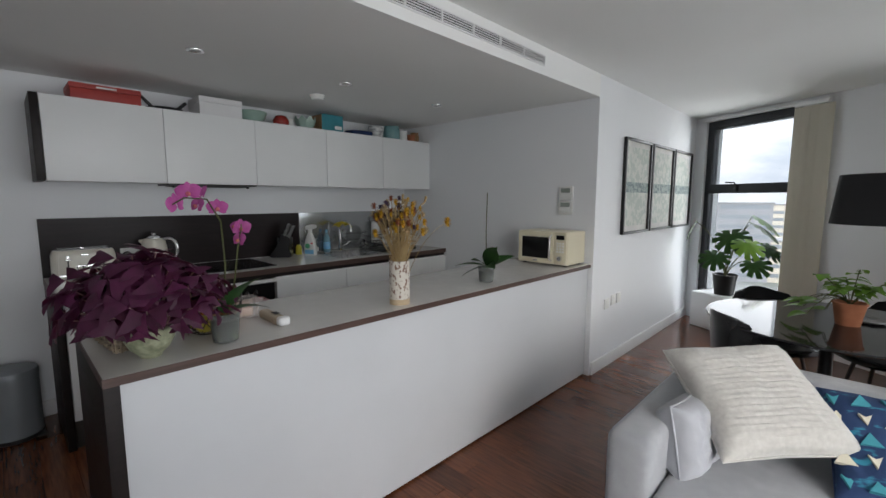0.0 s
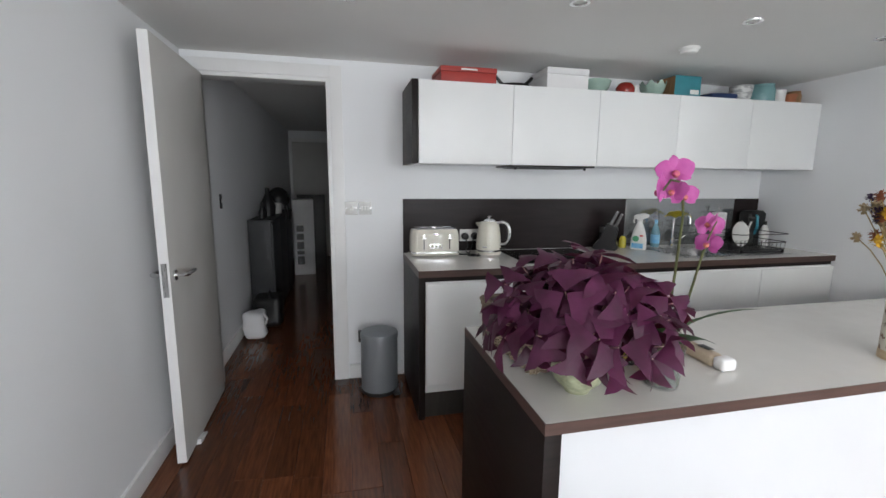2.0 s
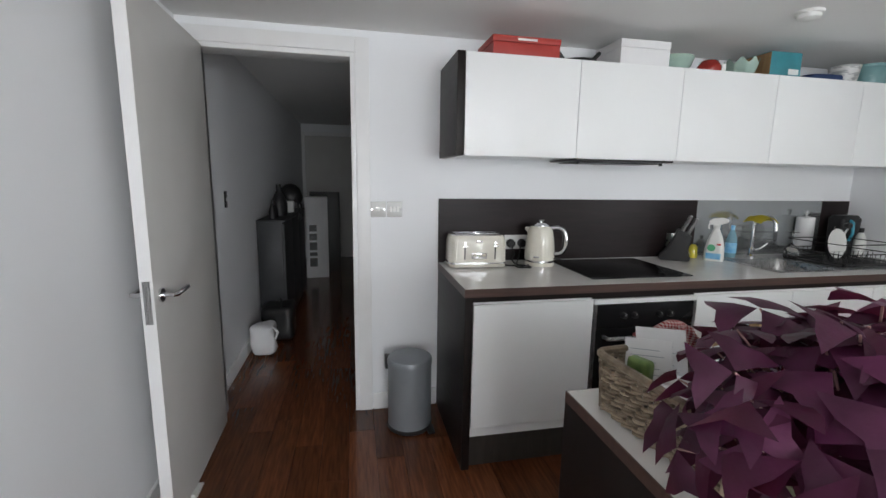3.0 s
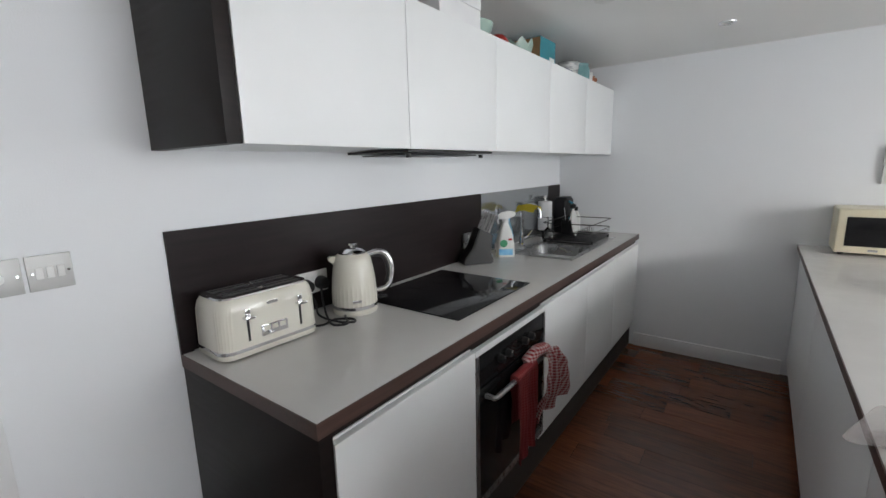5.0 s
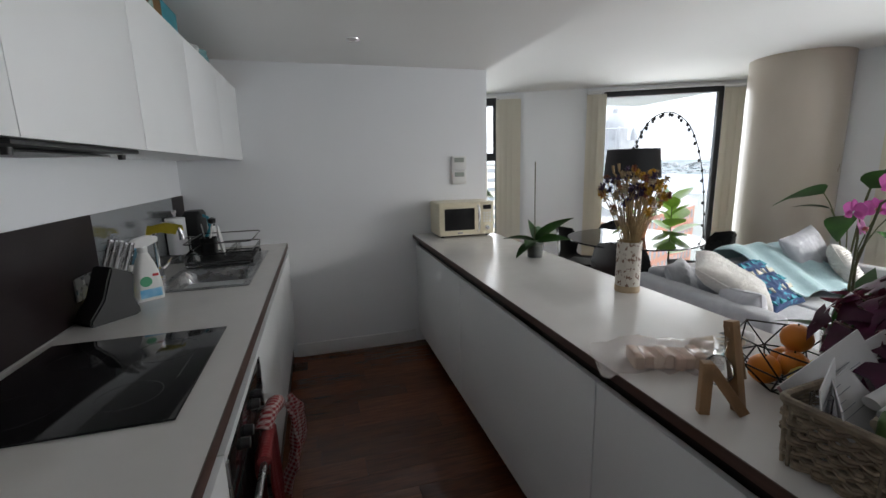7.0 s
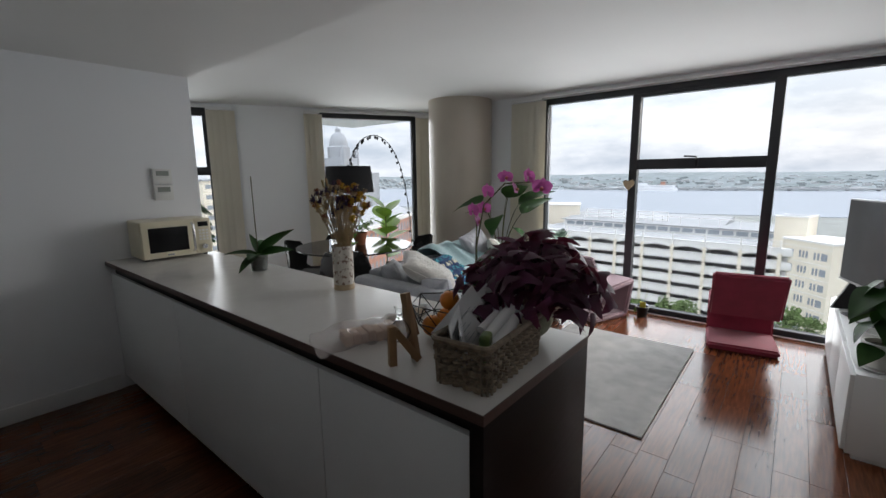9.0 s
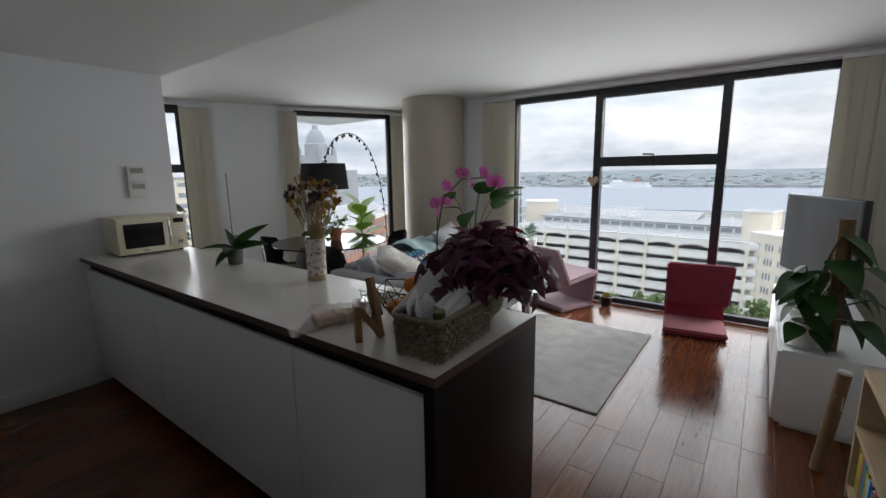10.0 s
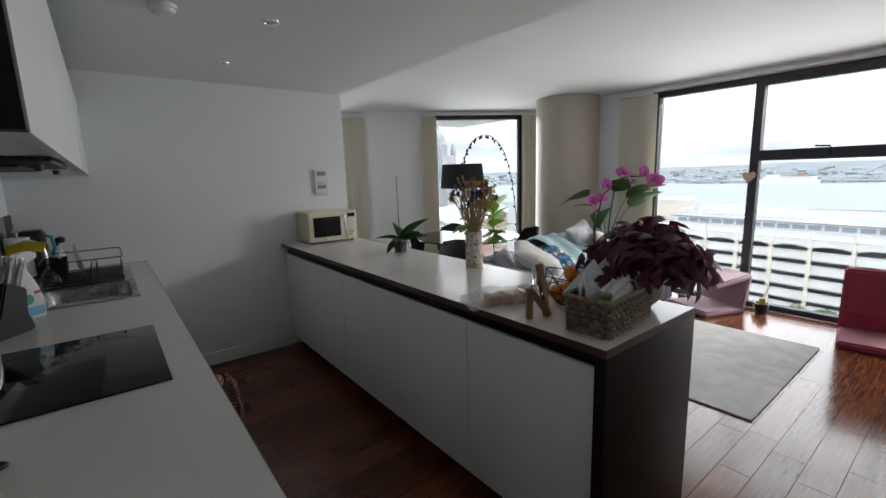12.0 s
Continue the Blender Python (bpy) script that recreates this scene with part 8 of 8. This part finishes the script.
# ---- framed prints ----
PRINT = mat("pale_botanical_print", (0.66, 0.67, 0.62), (0.50, 0.55, 0.50), 0.8, scale=22, contrast=(0.45, 0.55))
PRINT2 = mat("grey_green_print_band", (0.40, 0.46, 0.44), (0.20, 0.25, 0.25), 0.8, scale=40, contrast=(0.45, 0.55))
MOUNT = mat("off_white_mount", (0.74, 0.73, 0.70), None, 0.85)
for y0, y1 in ((4.235, 4.845), (4.885, 5.505), (5.545, 6.165)):
    pf = thing("framed_print", (XS, y0, 1.11), "tall black-framed pale botanical print on the wall", "picture", "three framed prints")
    w_, h_ = y1 - y0, 0.82
    part("frame", bx(0.002, 0.030, 0, 0.022, 0, h_, bevel=0.002), BLACK, pf)
    part("frame", bx(0.002, 0.030, w_ - 0.022, w_, 0, h_, bevel=0.002), BLACK, pf)
    part("frame", bx(0.002, 0.030, 0.022, w_ - 0.022, 0, 0.022, bevel=0.002), BLACK, pf)
    part("frame", bx(0.002, 0.030, 0.022, w_ - 0.022, h_ - 0.022, h_, bevel=0.002), BLACK, pf)
    part("mount", bx(0.004, 0.012, 0.022, w_ - 0.022, 0.022, h_ - 0.022), MOUNT, pf)
    part("print", bx(0.012, 0.0135, 0.06, w_ - 0.06, 0.07, h_ - 0.07), PRINT, pf)
    part("print_band", bx(0.0135, 0.0145, 0.03, w_ - 0.03, 0.36, 0.45), PRINT2, pf)

# ---- hallway ----
hc = thing("hall_cabinet", (-4.45, YS + 0.02, 0), "tall dark grey hall cabinet against the wall", "cabinet")
HALLC = mat("charcoal_cabinet_paint", (0.035, 0.037, 0.040), (0.026, 0.028, 0.031), 0.5)
part("body", bx(-1.55, 0, 0, 0.21, 0.03, 1.0, bevel=0.003), HALLC, hc)
for i in range(3):
    part("door", bx(-1.545 + i * 0.516, -1.035 + i * 0.516, 0.2105, 0.228, 0.05, 0.985, bevel=0.002), HALLC, hc)
part("top", bx(-1.56, 0.012, 0, 0.235, 1.0, 1.018, bevel=0.003), HALLC, hc)
for x, h_, r in ((-4.60, 0.17, 0.030), (-4.72, 0.15, 0.028), (-4.98, 0.30, 0.075)):
    bo = thing("black_vase", (x, YS + 0.13, 1.018), "black bottle-shaped vase on the hall cabinet", "vase", "black vases")
    part("vase", lathe(bmesh.new(), [(0, 0), (r, 0), (r * 1.05, h_ * 0.4), (r * 0.5, h_ * 0.7), (r * 0.28, h_ * 0.8), (r * 0.3, h_), (0, h_)], 24), BLACK, bo)
tin = thing("white_tin", (-5.35, YS + 0.15, 1.018), "white tin on the hall cabinet", "tin")
part("tin", lathe(bmesh.new(), [(0, 0), (0.07, 0), (0.07, 0.12), (0, 0.125)], 24), WHITEPL, tin)
hel = thing("black_helmet", (-5.55, YS + 0.16, 1.018), "black cap and strap lying on the hall cabinet", "cap")
part("cap", lathe(bmesh.new(), [(0.12, 0.10), (0.13, 0.16), (0.10, 0.25), (0.05, 0.29), (0, 0.30)], 24), BLACK, hel)
part("stand", lathe(bmesh.new(), [(0, 0), (0.06, 0), (0.02, 0.02), (0.02, 0.2), (0, 0.2)], 16), BLACK, hel)
part("strap", tube(bmesh.new(), [(0.08, 0.06, 0.16), (0.10, 0.12, 0.08), (0.11, 0.14, -0.06), (0.10, 0.10, -0.10), (0.08, 0.09, -0.02), (0.06, 0.08, 0.12)], 0.012, 8), BLACK, hel)
mb = thing("mattress_box", (-6.62, -0.43, 0), "tall white cardboard box leaning in the hallway", "box", turn=4)
part("carton", bx(-0.36, 0, 0, 0.30, 0, 1.12, bevel=0.004), PAPER, mb)
for k, (z0, z1) in enumerate(((0.16, 0.28), (0.31, 0.36), (0.39, 0.50), (0.53, 0.62), (0.65, 0.74))):
    part("print_bar", bx(0.0005, 0.002, 0.05, 0.15, z0, z1), BLACK, mb, "black printed mark")
bfr = thing("picture_canvas", (-7.02, -0.40, 0), "black canvas standing behind the white box", "canvas")
part("canvas", bx(-0.05, 0, 0, 0.42, 0, 1.18, bevel=0.006), BLACK, bfr)
hb2 = thing("black_bag", (-4.32, -0.42, 0), "black rucksack on the hallway floor", "bag")
part("bag", soft(bmesh.new(), -0.20, 0.10, -0.14, 0.12, 0.002, 0.30, 0.06, 0.02, 4, 6), BLACK, hb2)
part("strap", tube(bmesh.new(), [(0.0, 0.0, 0.29), (0.05, 0.02, 0.36), (0.10, 0.03, 0.30)], 0.010, 8), BLACK, hb2)
wbg = thing("white_bag", (-3.98, -0.49, 0), "crumpled white canvas bag on the hallway floor", "bag")
wb_ = bmesh.new()
soft(wb_, -0.09, 0.09, -0.085, 0.095, 0.002, 0.25, 0.05, 0.0, 5, 6)
for v in wb_.verts:
    v.co += noise.noise_vector(v.co * 9) * 0.022
    v.co.z = max(v.co.z, 0.002)
part("bag", wb_, PAPER, wbg)
part("handle", tube(bmesh.new(), [(0.06, 0.05, 0.20), (0.09, 0.09, 0.25), (0.085, 0.12, 0.20), (0.07, 0.10, 0.15)], 0.010, 8), PAPER, wbg)
hs = thing("hall_switch", (-3.654, YS, 1.237), "small dark entry phone plate on the hallway wall", "switch", turn=180)
part("plate", bx(-0.02, 0.02, -0.010, 0, -0.055, 0.055, bevel=0.002), BLACK, hs)
part("button", bx(-0.008, 0.008, -0.013, -0.010, -0.012, 0.012, bevel=0.001), WHITEPL, hs)
hd_ = thing("door_2", (-8.25, -0.56, 0), "plain grey-white door at the hallway's end", "door", kind="structure")
part("door_leaf", bx(0.005, 0.03, 0, 0.86, 0.01, 2.07, bevel=0.002), DOORP, hd_)
part("door_frame", bx(0.002, 0.045, -0.055, -0.004, 0, 2.13, bevel=0.003), TRIM, hd_)
part("door_frame", bx(0.002, 0.045, -0.004, 0.92, 2.075, 2.13, bevel=0.003), TRIM, hd_)
part("door_handle", tube(bmesh.new(), [(0.03, 0.78, 1.0), (0.07, 0.78, 1.0), (0.075, 0.70, 1.0)], 0.009, 8), CHROME, hd_)

# ---- floor boards ----
rnd = random.Random(21)
BW = 0.138
lengths = (0.42, 0.68, 0.94, 1.22)
board = {}
for L in lengths:
    b = bmesh.new()
    box(b, 0.0008, L - 0.0008, 0.0006, BW - 0.0006, -0.014, 0.0)
    top_edges = [e for e in b.edges if all(v.co.z > -0.001 for v in e.verts)]
    bmesh.ops.bevel(b, geom=top_edges, offset=0.0007, segments=1, affect="EDGES")
    board[L] = mesh_of("board", b, WOODF, smooth=False)
rest = []
made = 0


def lay(x0, x1, y):
    """One course of boards along x, cut at its far end."""
    global made
    x = x0 - rnd.uniform(0, 0.6)
    while x < x1:
        L = rnd.choice(lengths)
        near = y < 0.78 or (y < 1.9 and x > -0.8)
        if x + L > x0 + 0.02:
            a, e = max(x, x0), min(x + L, x1)
            if near and made < 330 and e - a > L - 0.01:
                ob = new("board", board[L])
                ob.parent = floor
                ob.location = (x, y, 0)
                made += 1
            else:
                rest.append((a, e, y))
        x += L


for k in range(int((6.4 - YS2) / BW) + 1):
    y = YS2 + k * BW
    if y < YS - BW:
        lay(XSTEP, XE, y)
    elif y < 0.48 - BW:
        lay(-8.2, XE, y)
    elif y < YE:
        lay(XB, XE, y)
    else:
        lay(XS - 0.02, min(XE + 0.42, (6.45 - y) / 0.527 + XS), y)
b = bmesh.new()
for a, e, y in rest:
    if e - a > 0.02:
        box(b, a + 0.0008, e - 0.0008, y + 0.0006, y + BW - 0.0006, -0.014, 0.0)
WOODR = WOODF.copy()
WOODR.name = "jatoba_boards_joined"
nt_ = WOODR.node_tree
geo = nt_.nodes.new("ShaderNodeNewGeometry")
for n_ in [n for n in nt_.nodes if n.type == "OBJECT_INFO"]:
    for l_ in list(n_.outputs["Random"].links):
        nt_.links.new(geo.outputs["Random Per Island"], l_.to_socket)
ob = part("boards", b, WOODR, floor)
tagged(ob, kind="stuff")
